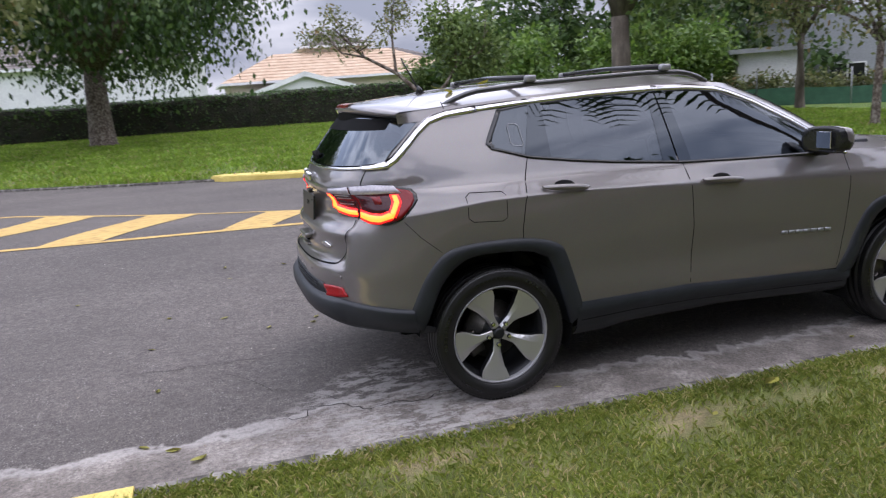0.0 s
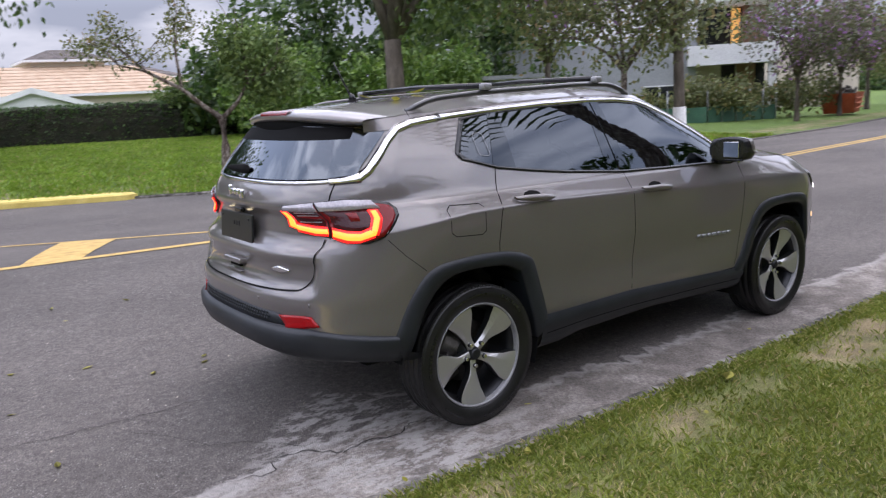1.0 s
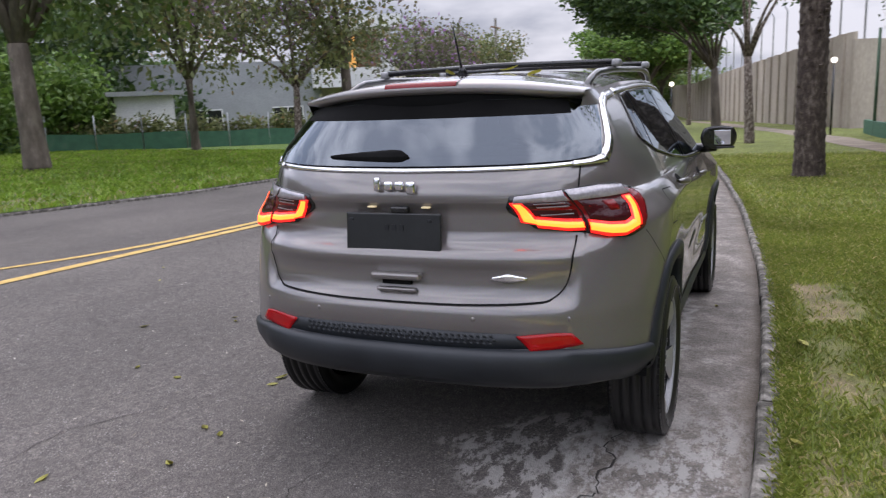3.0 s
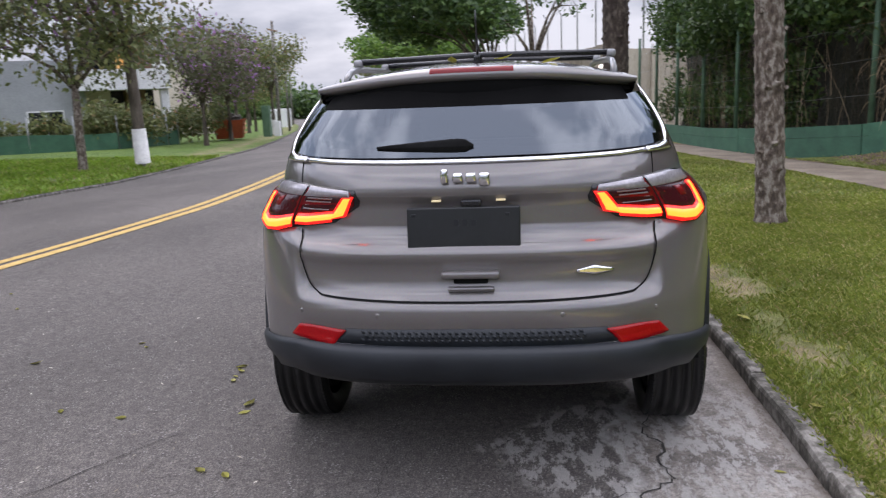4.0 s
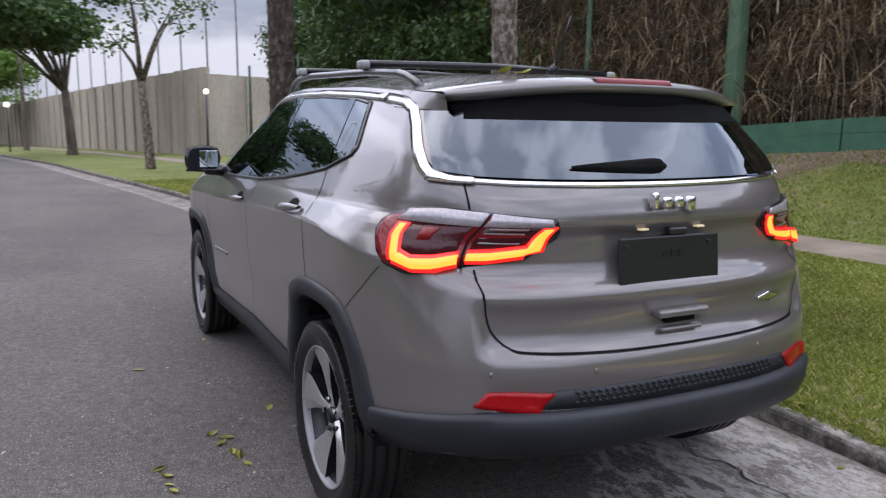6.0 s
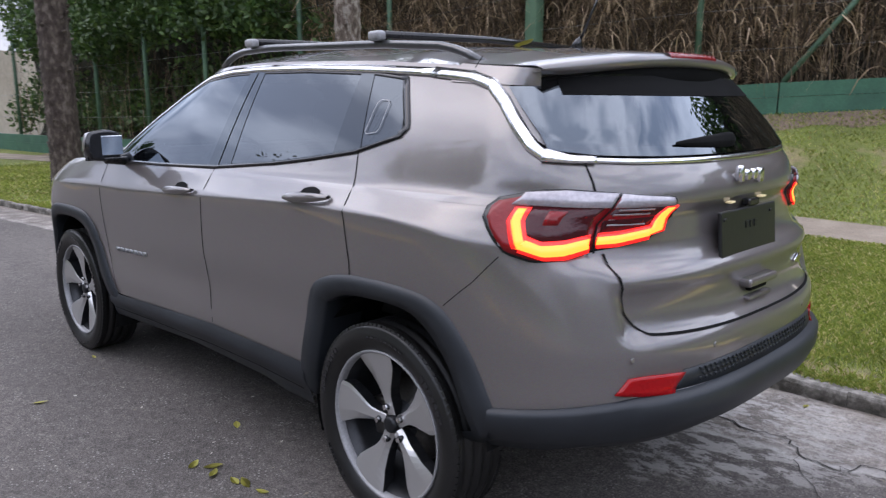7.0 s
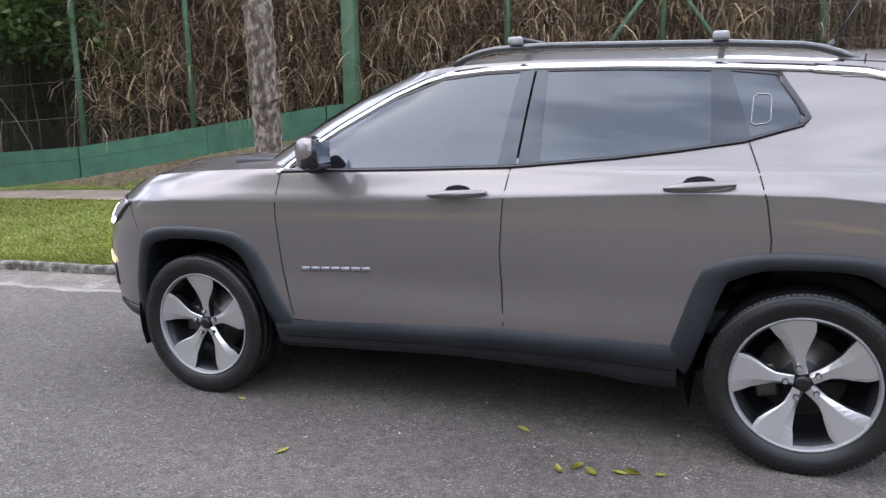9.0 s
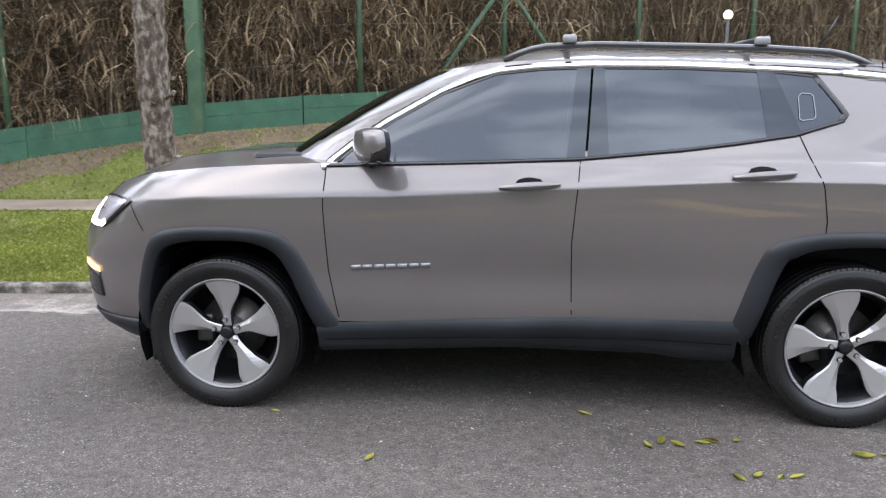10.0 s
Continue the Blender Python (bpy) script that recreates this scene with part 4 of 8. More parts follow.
def rear_solid(name, rows2, thick, material, parent, label=""):
    vv, ff = sheet(rows2)
    bm = bmesh.new()
    bs = [bm.verts.new(p) for p in vv]
    for q in ff:
        bm.faces.new([bs[i] for i in q])
    bmesh.ops.recalc_face_normals(bm, faces=bm.faces)
    if sum(fc.normal.x for fc in bm.faces) > 0:
        bmesh.ops.reverse_faces(bm, faces=bm.faces)
    if thick:
        bmesh.ops.solidify(bm, geom=bm.faces[:], thickness=thick)
    return part(name, bm, material, parent, label)


def rear_ribbon(name, line, width, off, material, parent=car, dense=5, thick=0.003):
    pts = []
    for (y0, z0), (y1, z1) in zip(line, line[1:]):
        for k in range(dense):
            pts.append((y0 + (y1 - y0) * k / dense, z0 + (z1 - z0) * k / dense))
    pts.append(line[-1])
    rows2 = [[], [], []]
    for i, (y, z) in enumerate(pts):
        a, b = pts[max(i - 1, 0)], pts[min(i + 1, len(pts) - 1)]
        d = Vector((b[0] - a[0], b[1] - a[1])).normalized()
        for k, s in enumerate((-0.5, 0, 0.5)):
            yy, zz = y - d.y * width * s, z + d.x * width * s
            c = corner(s_of_y(yy, zz), zz, off)
            rows2[k].append((c.x, math.copysign(c.y, yy), zz))
    return rear_solid(name, rows2, thick, material, parent)


def corner_panel(name, low, high, side, off, material, parent=car, nu=26, nv=7, thick=0.006, label=""):
    """A panel wrapped round the rear corner between two lines of (s, z)."""
    lu, hu = np.linspace(0, 1, len(low)), np.linspace(0, 1, len(high))
    rows2 = []
    for vv in np.linspace(0, 1, nv):
        row = []
        for u in np.linspace(0, 1, nu):
            a = (np.interp(u, lu, [p[0] for p in low]), np.interp(u, lu, [p[1] for p in low]))
            b = (np.interp(u, hu, [p[0] for p in high]), np.interp(u, hu, [p[1] for p in high]))
            s, z = a[0] + (b[0] - a[0]) * vv, a[1] + (b[1] - a[1]) * vv
            c = corner(s, z, off)
            row.append((c.x, c.y * side, c.z))
        rows2.append(row)
    return rear_solid(name, rows2, thick, material, parent, label)


BELT = [(0.84, 1.085), (0.56, 1.092), (0.17, 1.10), (-0.22, 1.112), (-0.63, 1.146), (-0.85, 1.172), (-1.08, 1.205), (-1.275, 1.262)]
CHROME_LINE = [(0.86, 1.075), (0.83, 1.108), (0.72, 1.195), (0.59, 1.278), (0.37, 1.400), (0.22, 1.458), (0.126, 1.482), (-0.06, 1.498), (-0.28, 1.502), (-0.63, 1.496), (-1.04, 1.476), (-1.30, 1.458), (-1.47, 1.440), (-1.56, 1.415), (-1.63, 1.365), (-1.70, 1.300), (-1.76, 1.245), (-1.81, 1.215)]
for side in (1, -1):
    # glass
    side_panel("front_window", [(0.79, 1.088), (0.4, 1.095), (-0.172, 1.110)], [(0.71, 1.178), (0.555, 1.278), (0.345, 1.389), (0.132, 1.463), (-0.05, 1.481), (-0.222, 1.486)], side, 0.003, GLASS, nu=22, nv=8, thick=0.0)
    side_panel("rear_door_window", [(-0.328, 1.121), (-0.63, 1.147), (-0.98, 1.190)], [(-0.318, 1.486), (-0.63, 1.480), (-0.965, 1.464)], side, 0.003, GLASS, nu=16, nv=8, thick=0.0)
    side_panel("quarter_window", [(-1.095, 1.211), (-1.20, 1.238), (-1.272, 1.270)], [(-1.015, 1.462), (-1.12, 1.455), (-1.196, 1.440)], side, 0.003, GLASS, nu=10, nv=8, thick=0.0)
    # black pillar trims and seals
    side_panel("pillar_trim", [(-0.165, 1.116), (-0.24, 1.120)], [(-0.212, 1.484), (-0.272, 1.488)], side, 0.005, PILLAR_GLASS, nu=4, nv=8, thick=0.0)
    side_panel("pillar_trim", [(-0.250, 1.120), (-0.337, 1.126)], [(-0.282, 1.488), (-0.328, 1.484)], side, 0.005, PILLAR_GLASS, nu=4, nv=8, thick=0.0)
    side_panel("pillar_trim", [(-0.968, 1.190), (-1.105, 1.212)], [(-0.952, 1.462), (-1.022, 1.458)], side, 0.005, PILLAR_GLASS, nu=4, nv=8, thick=0.0)
    side_ribbon("window_seal", BELT, 0.014, side, 0.005, GLOSS_BLACK, lift=0.004)
    side_ribbon("window_seal", [(-1.262, 1.262), (-1.285, 1.285), (-1.265, 1.32), (-1.185, 1.440)], 0.024, side, 0.005, GLOSS_BLACK)
    side_ribbon("window_seal", [(0.80, 1.098), (0.70, 1.182), (0.57, 1.268), (0.36, 1.382), (0.13, 1.464), (-0.06, 1.482), (-0.28, 1.486), (-0.63, 1.480), (-1.03, 1.460), (-1.19, 1.440)], 0.014, side, 0.004, GLOSS_BLACK)
    side_ribbon("chrome_trim", CHROME_LINE[:12], 0.026, side, 0.006, CHROME, lift=0.004, label="bright chrome strip over the windows")
    side_ribbon("chrome_trim", CHROME_LINE[11:], 0.032, side, 0.006, CHROME, lift=0.005)
    # shut lines
    side_ribbon("shut_line", [(0.842, 1.07), (0.850, 0.906), (0.838, 0.638), (0.802, 0.43)], 0.0048, side, 0.0012, UNDER, thick=0.0)
    side_ribbon("shut_line", [(-0.222, 1.105), (-0.205, 0.95), (-0.190, 0.77), (-0.197, 0.46)], 0.0048, side, 0.0012, UNDER, thick=0.0)
    side_ribbon("shut_line", [(-1.095, 1.205), (-1.135, 1.10), (-1.165, 1.0), (-1.185, 0.87), (-1.184, 0.81)], 0.0048, side, 0.0012, UNDER, thick=0.0)
    side_ribbon("shut_line", [(-1.462, 1.455), (-1.47, 1.50)], 0.0048, side, 0.0012, UNDER, thick=0.0)
    # flares
    for inner, outer, hub in ((ARCH_R_IN, ARCH_R_OUT, -HUB_X), (ARCH_F_IN, ARCH_F_OUT, HUB_X)):
        lo_, hi_ = [(hub + a, b) for a, b in inner], [(hub + a, b) for a, b in outer]
        rows2 = []
        lu = np.linspace(0, 1, len(lo_))
        for k, (t, off) in enumerate(((-0.10, -0.16), (0.0, -0.004), (0.03, 0.014), (0.5, 0.018), (0.88, 0.014), (1.0, 0.001))):
            row = []
            for u in np.linspace(0, 1, 64):
                a = (np.interp(u, lu, [p[0] for p in lo_]), np.interp(u, lu, [p[1] for p in lo_]))
                b = (np.interp(u, lu, [p[0] for p in hi_]), np.interp(u, lu, [p[1] for p in hi_]))
                tt = max(t, 0)
                x, z = a[0] + (b[0] - a[0]) * tt, a[1] + (b[1] - a[1]) * tt
                row.append((x, side * (side_y(x, z) + off), z))
            rows2.append(row)
        solid("wheel_arch_flare", rows2, side, 0.0, PLASTIC, car, "black textured plastic wheel-arch flare")
    # sill cladding in two steps
    rows2 = []
    for t in np.linspace(0, 1, 7):
        row = []
        for x in np.linspace(-0.88, 0.90, 40):
            hi = interp(x, [(-0.88, 0.445), (-0.2, 0.452), (0.8, 0.405), (0.9, 0.40)])
            lo = interp(x, [(-0.88, 0.250), (-0.70, 0.252), (-0.55, 0.275), (0.06, 0.288), (0.9, 0.252)])
            z = hi + (lo - hi) * t
            off = (0.004, 0.020, 0.022, 0.012, 0.006, -0.004, -0.05)[int(round(t * 6))]
            row.append((x, side * (side_y(x, max(z, 0.33)) + off), z))
        rows2.append(row)
    solid("sill_cladding", rows2, side, 0.0, PLASTIC, car, "black plastic sill cladding")
    side_ribbon("shut_line", [(-0.86, 0.345), (-0.55, 0.360), (-0.2, 0.362), (0.4, 0.345), (0.86, 0.325)], 0.005, side, 0.0215, UNDER, thick=0.0)
    # door handles
    for xa, za, xb, zb in ((0.110, 1.000, -0.140, 1.014), (-0.815, 1.044, -1.062, 1.060)):
        rows2 = []
        n = 14
        for k in range(9):
            a = k / 8 * math.tau
            row = []
            for u in np.linspace(0, 1, n):
                x, z = xa + (xb - xa) * u, za + (zb - za) * u
                e = min(1, math.sin(math.pi * min(max(u, 0.02), 0.98)) ** 0.35)
                out = 0.012 + 0.022 * math.sin(math.pi * u) ** 0.5
                row.append((x, side * (side_y(x, z) + out + 0.010 * math.cos(a)), z + 0.017 * e * math.sin(a)))
            rows2.append(row)
        handle = solid("door_handle", rows2, side, 0.0, PAINT, car, "grey painted door handle")
        xm, zm = (xa + xb) / 2, (za + zb) / 2
        # flat black half-moon standing in for shade in the hollow above the grip
        side_panel("handle_recess_shade", [(xm - 0.068, zm + 0.002), (xm, zm), (xm + 0.068, zm - 0.002)], [(xm - 0.045, zm + 0.024), (xm - 0.02, zm + 0.030), (xm, zm + 0.032), (xm + 0.02, zm + 0.030), (xm + 0.045, zm + 0.024)], side, 0.003, UNDER, handle, nu=8, nv=5, thick=0.0)
    # model badge: plain bright bars
    for k in range(7):
        x0 = 0.738 - k * 0.0500
        side_panel("badge_bar", [(x0, 0.643 + k * 0.002), (x0 - 0.041, 0.645 + k * 0.002)], [(x0, 0.662 + k * 0.002), (x0 - 0.041, 0.664 + k * 0.002)], side, 0.004, STEEL, nu=3, nv=2)

# faint sticker outline in the quarter windows
for side in (1, -1):
    side_ribbon("window_sticker", [(-1.10, 1.27), (-1.105, 1.36), (-1.12, 1.372), (-1.155, 1.370), (-1.165, 1.36), (-1.165, 1.28), (-1.155, 1.268), (-1.11, 1.262), (-1.10, 1.27)], 0.0025, side, 0.0085, CLAMP, thick=0.0)

# fuel flap on the kerb side
side_ribbon("fuel_flap_line", [(x_ - 0.04, z_ + 0.105) for x_, z_ in ((-1.24, 0.955), (-1.40, 0.962), (-1.425, 0.945), (-1.425, 0.845), (-1.40, 0.825), (-1.25, 0.815), (-1.225, 0.83), (-1.225, 0.94), (-1.24, 0.955))], 0.0035, -1, 0.0012, UNDER, thick=0.0)

# rear window and its surround
def wrap_panel(name, low, high, off, material, nu=61, nv=10, thick=0.0, label=""):
    """A panel across the whole rear and round both corners, from half lines of (s, z)."""
    lu, hu = np.linspace(0, 1, len(low)), np.linspace(0, 1, len(high))
    rows2 = []
    for vv in np.linspace(0, 1, nv):
        row = []
        for u in np.linspace(-1, 1, nu):
            a = [np.interp(abs(u), lu, [p[k] for p in low]) for k in (0, 1)]
            b = [np.interp(abs(u), hu, [p[k] for p in high]) for k in (0, 1)]
            c = corner(a[0] + (b[0] - a[0]) * vv, a[1] + (b[1] - a[1]) * vv, off)
            row.append((c.x, math.copysign(c.y, u), c.z))
        rows2.append(row)
    return rear_solid(name, rows2, thick, material, car, label)


wrap_panel("rear_window", [(0.0, 1.207), (0.25, 1.211), (0.50, 1.219), (0.69, 1.234)], [(0.0, 1.44), (0.28, 1.44), (0.60, 1.435), (0.85, 1.425)], 0.0125, REAR_GLASS)
# top strip whose black also carries the shade and reflection below the spoiler
wrap_panel("spoiler_shade_band", [(0.0, 1.378), (s_of_y(0.30, 1.38), 1.379), (s_of_y(0.555, 1.38), 1.382)], [(0.0, 1.439), (s_of_y(0.28, 1.43), 1.438), (s_of_y(0.530, 1.43), 1.430)], 0.0145, SHADE_BLACK, nu=31, nv=5, label="black band along the top of the rear window, with the spoiler's shade in its colour")
for side in (1, -1):
    corner_panel("rear_window_edge", [(s_of_y(0.575, 1.23), 1.220), (0.60, 1.224), (0.69, 1.234)], [(s_of_y(0.505, 1.42), 1.43), (0.70, 1.43), (0.85, 1.425)], side, 0.0075, SHADE_BLACK, nu=10, nv=10, thick=0.0)
    corner_panel("chrome_corner", [(s_of_y(0.60, 1.2), 1.201), (0.60, 1.202), (0.72, 1.206)], [(s_of_y(0.60, 1.2), 1.217), (0.60, 1.220), (0.70, 1.238)], side, 0.018, CHROME, nu=10, nv=3)
rear_ribbon("chrome_trim", [(-0.64, 1.212), (-0.5, 1.204), (-0.25, 1.198), (0, 1.196), (0.25, 1.198), (0.5, 1.204), (0.64, 1.212)], 0.019, 0.007, CHROME)

# roof spoiler over the rear window
rows2 = []
for k, (dx, dz) in enumerate(((0.34, 0.006), (0.17, 0.014), (0.02, 0.006), (-0.005, -0.010), (0.006, -0.034), (0.06, -0.046), (0.09, -0.060))):
    row = []
    for u in np.linspace(-1, 1, 41):
        y = 0.60 * u
        xe = -1.862 + 0.15 * abs(u) ** 2.6
        zt = 1.502 - 0.045 * abs(u) ** 2.5
        x = xe + dx
        z = zt + (dz if dz > 0 else dz * (1 - 0.62 * abs(u) ** 8))
        if k == 0:
            z = roof_z(x, y * 0.96) + 0.004
        if k == 1:
            z = max(z, roof_z(min(x, -1.5), y * 0.96) + 0.004)
        row.append((x, y, z))
    rows2.append(row)
spoiler = rear_solid("roof_spoiler", rows2, 0.0, PAINT, car, "grey roof spoiler")
for side in (1, -1):
    rows2 = []
    for k in range(3):
        row = []
        for u in np.linspace(0, 1, 10):
            x = -1.40 - 0.31 * u
            a_ = (x, side * 0.598, roof_z(-1.40, 0.576) + 0.002 + (1.452 - roof_z(-1.40, 0.576)) * u)
            zb_ = 1.425 - 0.02 * u
            b_ = (x + 0.01, side * (side_y(x + 0.01, zb_) + 0.004), zb_)
            row.append(tuple(p_ + (q_ - p_) * k / 2 for p_, q_ in zip(a_, b_)))
        rows2.append(row)
    solid("spoiler_fin", rows2, side, 0.0, PAINT, spoiler)
rows2 = [[(-1.852 + 0.15 * abs(u) ** 2.6 + d, 0.575 * u, 1.502 - 0.045 * abs(u) ** 2.5 - h) for u in np.linspace(-1, 1, 31)] for d, h in ((0.0, 0.036), (0.0, 0.052), (-0.012, 0.085), (-0.006, 0.10))]
rear_solid("spoiler_underside", rows2, 0.0, SHADE_BLACK, spoiler)
rows2 = [[(-1.8565 + 0.15 * abs(y / 0.60) ** 2.6 + d, y, 1.502 + h) for y in np.linspace(-0.150, 0.150, 9)] for d, h in ((0.05, 0.0150), (0.002, 0.008), (-0.008, -0.006), (-0.003, -0.020))]
rear_solid("brake_light", rows2, 0.0, RED_LENS, spoiler, "dull red high brake light")

# tail lamps, wrapped round the corners
for side in (1, -1):
    s0, sm, s1 = s_of_y(0.415, 1.05), s_of_y(0.625, 1.05), 0.80
    lamp = corner_panel("tail_lamp", [(s0, 1.045), (s0 + 0.06, 0.992), (sm, 0.974), (0.56, 0.956), (0.63, 0.952), (0.70, 0.972), (s1, 1.085)], [(s0, 1.060), (s0 + 0.03, 1.095), (sm, 1.112), (0.56, 1.120), (0.63, 1.122), (0.70, 1.120), (s1, 1.098)], side, 0.016, RED_LENS, thick=0.02, label="red tail lamp with smoked inner lens")
    corner_panel("lamp_seal", [(s0 - 0.016, 1.045), (s0 + 0.05, 0.985), (sm, 0.966), (0.56, 0.947), (0.635, 0.943), (0.708, 0.964), (s1 + 0.018, 1.083)], [(s0 - 0.016, 1.062), (s0 + 0.02, 1.104), (sm, 1.121), (0.56, 1.130), (0.635, 1.132), (0.708, 1.130), (s1 + 0.018, 1.106)], side, 0.006, GLOSS_BLACK, lamp, thick=0.01)
    corner_panel("smoked_lens", [(s0 + 0.06, 1.028), (sm - 0.015, 1.018)], [(s0 + 0.035, 1.080), (sm - 0.015, 1.084)], side, 0.0175, DARK_LENS, lamp, nv=3)
    corner_panel("smoked_lens", [(sm + 0.02, 1.002), (0.56, 0.992), (0.645, 0.998)], [(sm + 0.02, 1.086), (0.56, 1.089), (0.685, 1.090)], side, 0.0175, DARK_LENS, lamp, nv=4)
    corner_panel("clear_strip", [(s0 + 0.015, 1.079), (sm - 0.006, 1.083)], [(s0 + 0.035, 1.103), (sm - 0.006, 1.120)], side, 0.020, SILVER_LENS, lamp, nv=3, label="clear silver strip")
    corner_panel("clear_strip", [(sm + 0.006, 1.084), (0.60, 1.088), (0.745, 1.092)], [(sm + 0.006, 1.121), (0.60, 1.130), (0.735, 1.124)], side, 0.020, SILVER_LENS, lamp, nv=3, label="clear silver strip")
    # glowing light guides; the red spill round each is a wider emissive panel
    guides = (([(s0 + 0.055, 1.001), (sm - 0.07, 0.988), (sm - 0.012, 0.987)], [(s0 + 0.05, 1.021), (sm - 0.07, 1.009), (sm - 0.012, 1.007)], 26, 3, 0.0, 0.010),
              ([(s0 + 0.020, 1.014), (s0 + 0.058, 1.003)], [(s0 + 0.012, 1.074), (s0 + 0.034, 1.074)], 4, 5, 0.008, 0.004),
              ([(sm + 0.012, 0.977), (0.53, 0.963), (0.60, 0.961), (0.667, 0.982)], [(sm + 0.012, 1.004), (0.53, 0.992), (0.60, 0.990), (0.642, 1.004)], 26, 3, 0.0, 0.010),
              ([(0.643, 0.992), (0.667, 0.984)], [(0.684, 1.082), (0.710, 1.082)], 4, 7, 0.012, 0.003))
    for low_, high_, nu_, nv_, ds, dz in guides:
        corner_panel("light_guide", low_, high_, side, 0.0205, LED_RED, lamp, nu=nu_, nv=nv_, label="glowing orange-red light guide")
        wide_lo = [(a_ + (-ds if i_ == 0 else ds), z_ - dz) for i_, (a_, z_) in enumerate(low_)]
        wide_hi = [(a_ + (-ds if i_ == 0 else ds), z_ + dz) for i_, (a_, z_) in enumerate(high_)]
        corner_panel("light_glow", wide_lo, wide_hi, side, 0.0190, LED_RIM, lamp, nu=nu_, nv=nv_)
    corner_panel("lens_core", [(0.560, 1.040), (0.605, 1.040)], [(0.555, 1.076), (0.61, 1.076)], side, 0.019, RED_LENS, lamp, nu=4, nv=3)
    for k in range(4):
        z = 1.032 + 0.013 * k
        corner_panel("lens_slat", [(s0 + 0.075, z), (sm - 0.03, z + 0.002)], [(s0 + 0.075, z + 0.004), (sm - 0.03, z + 0.006)], side, 0.0185, CLAMP, lamp, nv=2)
    # vertical split between gate and wing
    corner_panel("shut_line", [(sm - 0.004, 0.965), (sm + 0.004, 0.965)], [(sm - 0.003, 1.116), (sm + 0.003, 1.116)], side, 0.0212, UNDER, lamp, nu=2, nv=5, thick=0.0)
    side_ribbon("shut_line", [(-1.765, 0.955), (-1.70, 0.88), (-1.605, 0.80)], 0.0026, side, 0.0012, UNDER, thick=0.0)
    corner_panel("shut_line", [(0.508, 1.125), (0.516, 1.125)], [(0.545, 1.195), (0.553, 1.195)], side, 0.0015, UNDER, nu=2, nv=4, thick=0.0)
    # reflectors low in the bumper
    refl = rear_panel("reflector", [(side * 0.495, 0.572), (side * 0.60, 0.577), (side * 0.665, 0.590)], [(side * 0.448, 0.622), (side * 0.55, 0.630), (side * 0.630, 0.630)], 0.008, REFLECTOR, nu=12, nv=5, thick=0.012, label="red rear reflector")

# tailgate shut line
gate = rounded([(-0.625, 0.96), (-0.620, 0.86), (-0.600, 0.79), (-0.560, 0.748), (-0.50, 0.736), (-0.25, 0.728), (0, 0.726)], 4)
rear_ribbon("shut_line", gate + [(-y, z) for y, z in gate[-2::-1]], 0.0055, 0.0045, UNDER, thick=0.0)
# lower bumper in black plastic
rows2 = []
for t, (z, off) in enumerate(((0.575, 0.002), (0.570, 0.016), (0.555, 0.022), (0.51, 0.020), (0.46, 0.014), (0.42, 0.004), (0.395, -0.02), (0.38, -0.10))):
    row = []
    for s in np.linspace(-0.84, 0.84, 61):
        rise = (-0.045 if z > 0.5 else -0.080) * max(0, (abs(s) - 0.42) / 0.42)
        c = corner(min(abs(s), 1.0), z + rise, off)
        row.append((c.x, math.copysign(c.y, s) if s else 0.0, c.z))
    rows2.append(row)
bumper = rear_solid("lower_bumper", rows2, 0.0, PLASTIC, car, "black textured plastic lower bumper")
# honeycomb strip
strip = rear_panel("bumper_strip", [(-0.492, 0.577), (0, 0.574), (0.492, 0.577)], [(-0.450, 0.628), (0, 0.634), (0.450, 0.628)], 0.004, PLASTIC, bumper, nu=40, nv=3)
for r in range(3):
    for k in range(34):
        y = -0.385 + k * 0.0233 + (0.0116 if r % 2 else 0)
        if abs(y) < 0.385:
            z = 0.5865 + r * 0.0145
            rear_panel("grille_bar", [(y - 0.0065, z), (y + 0.0035, z)], [(y - 0.0015, z + 0.010), (y + 0.0085, z + 0.010)], 0.008, PLASTIC, strip, nu=2, nv=2, thick=0.003)
# number plate, its cover blank and black, with two lamps above
plate_m = Matrix.Translation((-2.085, 0.028, 0.966)) @ Euler((0, radians(5), 0)).to_matrix().to_4x4()
bm = bmesh.new()
box(bm, (-0.006, -0.193, -0.076), (0.006, 0.193, 0.076), 0.005, plate_m)
plate = part("number_plate", bm, PLATE_BLACK, car, "blank black number plate", smooth=False)
for y in (-0.15, 0.17):
    bm = bmesh.new()
    box(bm, (-0.010, y - 0.008, 0.045), (-0.004, y + 0.008, 0.055), 0.002, plate_m)
    part("plate_screw", bm, RIM_DARK, plate, smooth=False)
bm = bmesh.new()
for k in range(3):
    box(bm, (-0.0085, -0.045 + k * 0.03, 0.012), (-0.006, -0.028 + k * 0.03, 0.034), 0.0, plate_m)
part("plate_mark", bm, RIM_DARK, plate, smooth=False)
for y in (-0.10, 0.12):
    bm = bmesh.new()
    box(bm, (-2.074, y - 0.016, 1.059), (-2.056, y + 0.016, 1.065), 0.002)
    part("plate_lamp", bm, PLATE_LAMP, car, smooth=False)
bm = bmesh.new()
box(bm, (-2.088, -0.035, 1.043), (-2.06, 0.035, 1.066), 0.006)
part("camera_pod", bm, GLOSS_BLACK, car, smooth=False)
# gate handle
bm = bmesh.new()
box(bm, (-2.140, -0.094, 0.803), (-2.095, 0.106, 0.829), 0.009)
gh = part("gate_handle", bm, PAINT, car, smooth=False)
bm = bmesh.new()
# black block in the slot below the handle, shade given as colour
box(bm, (-2.122, -0.052, 0.784), (-2.095, 0.064, 0.804), 0.004)
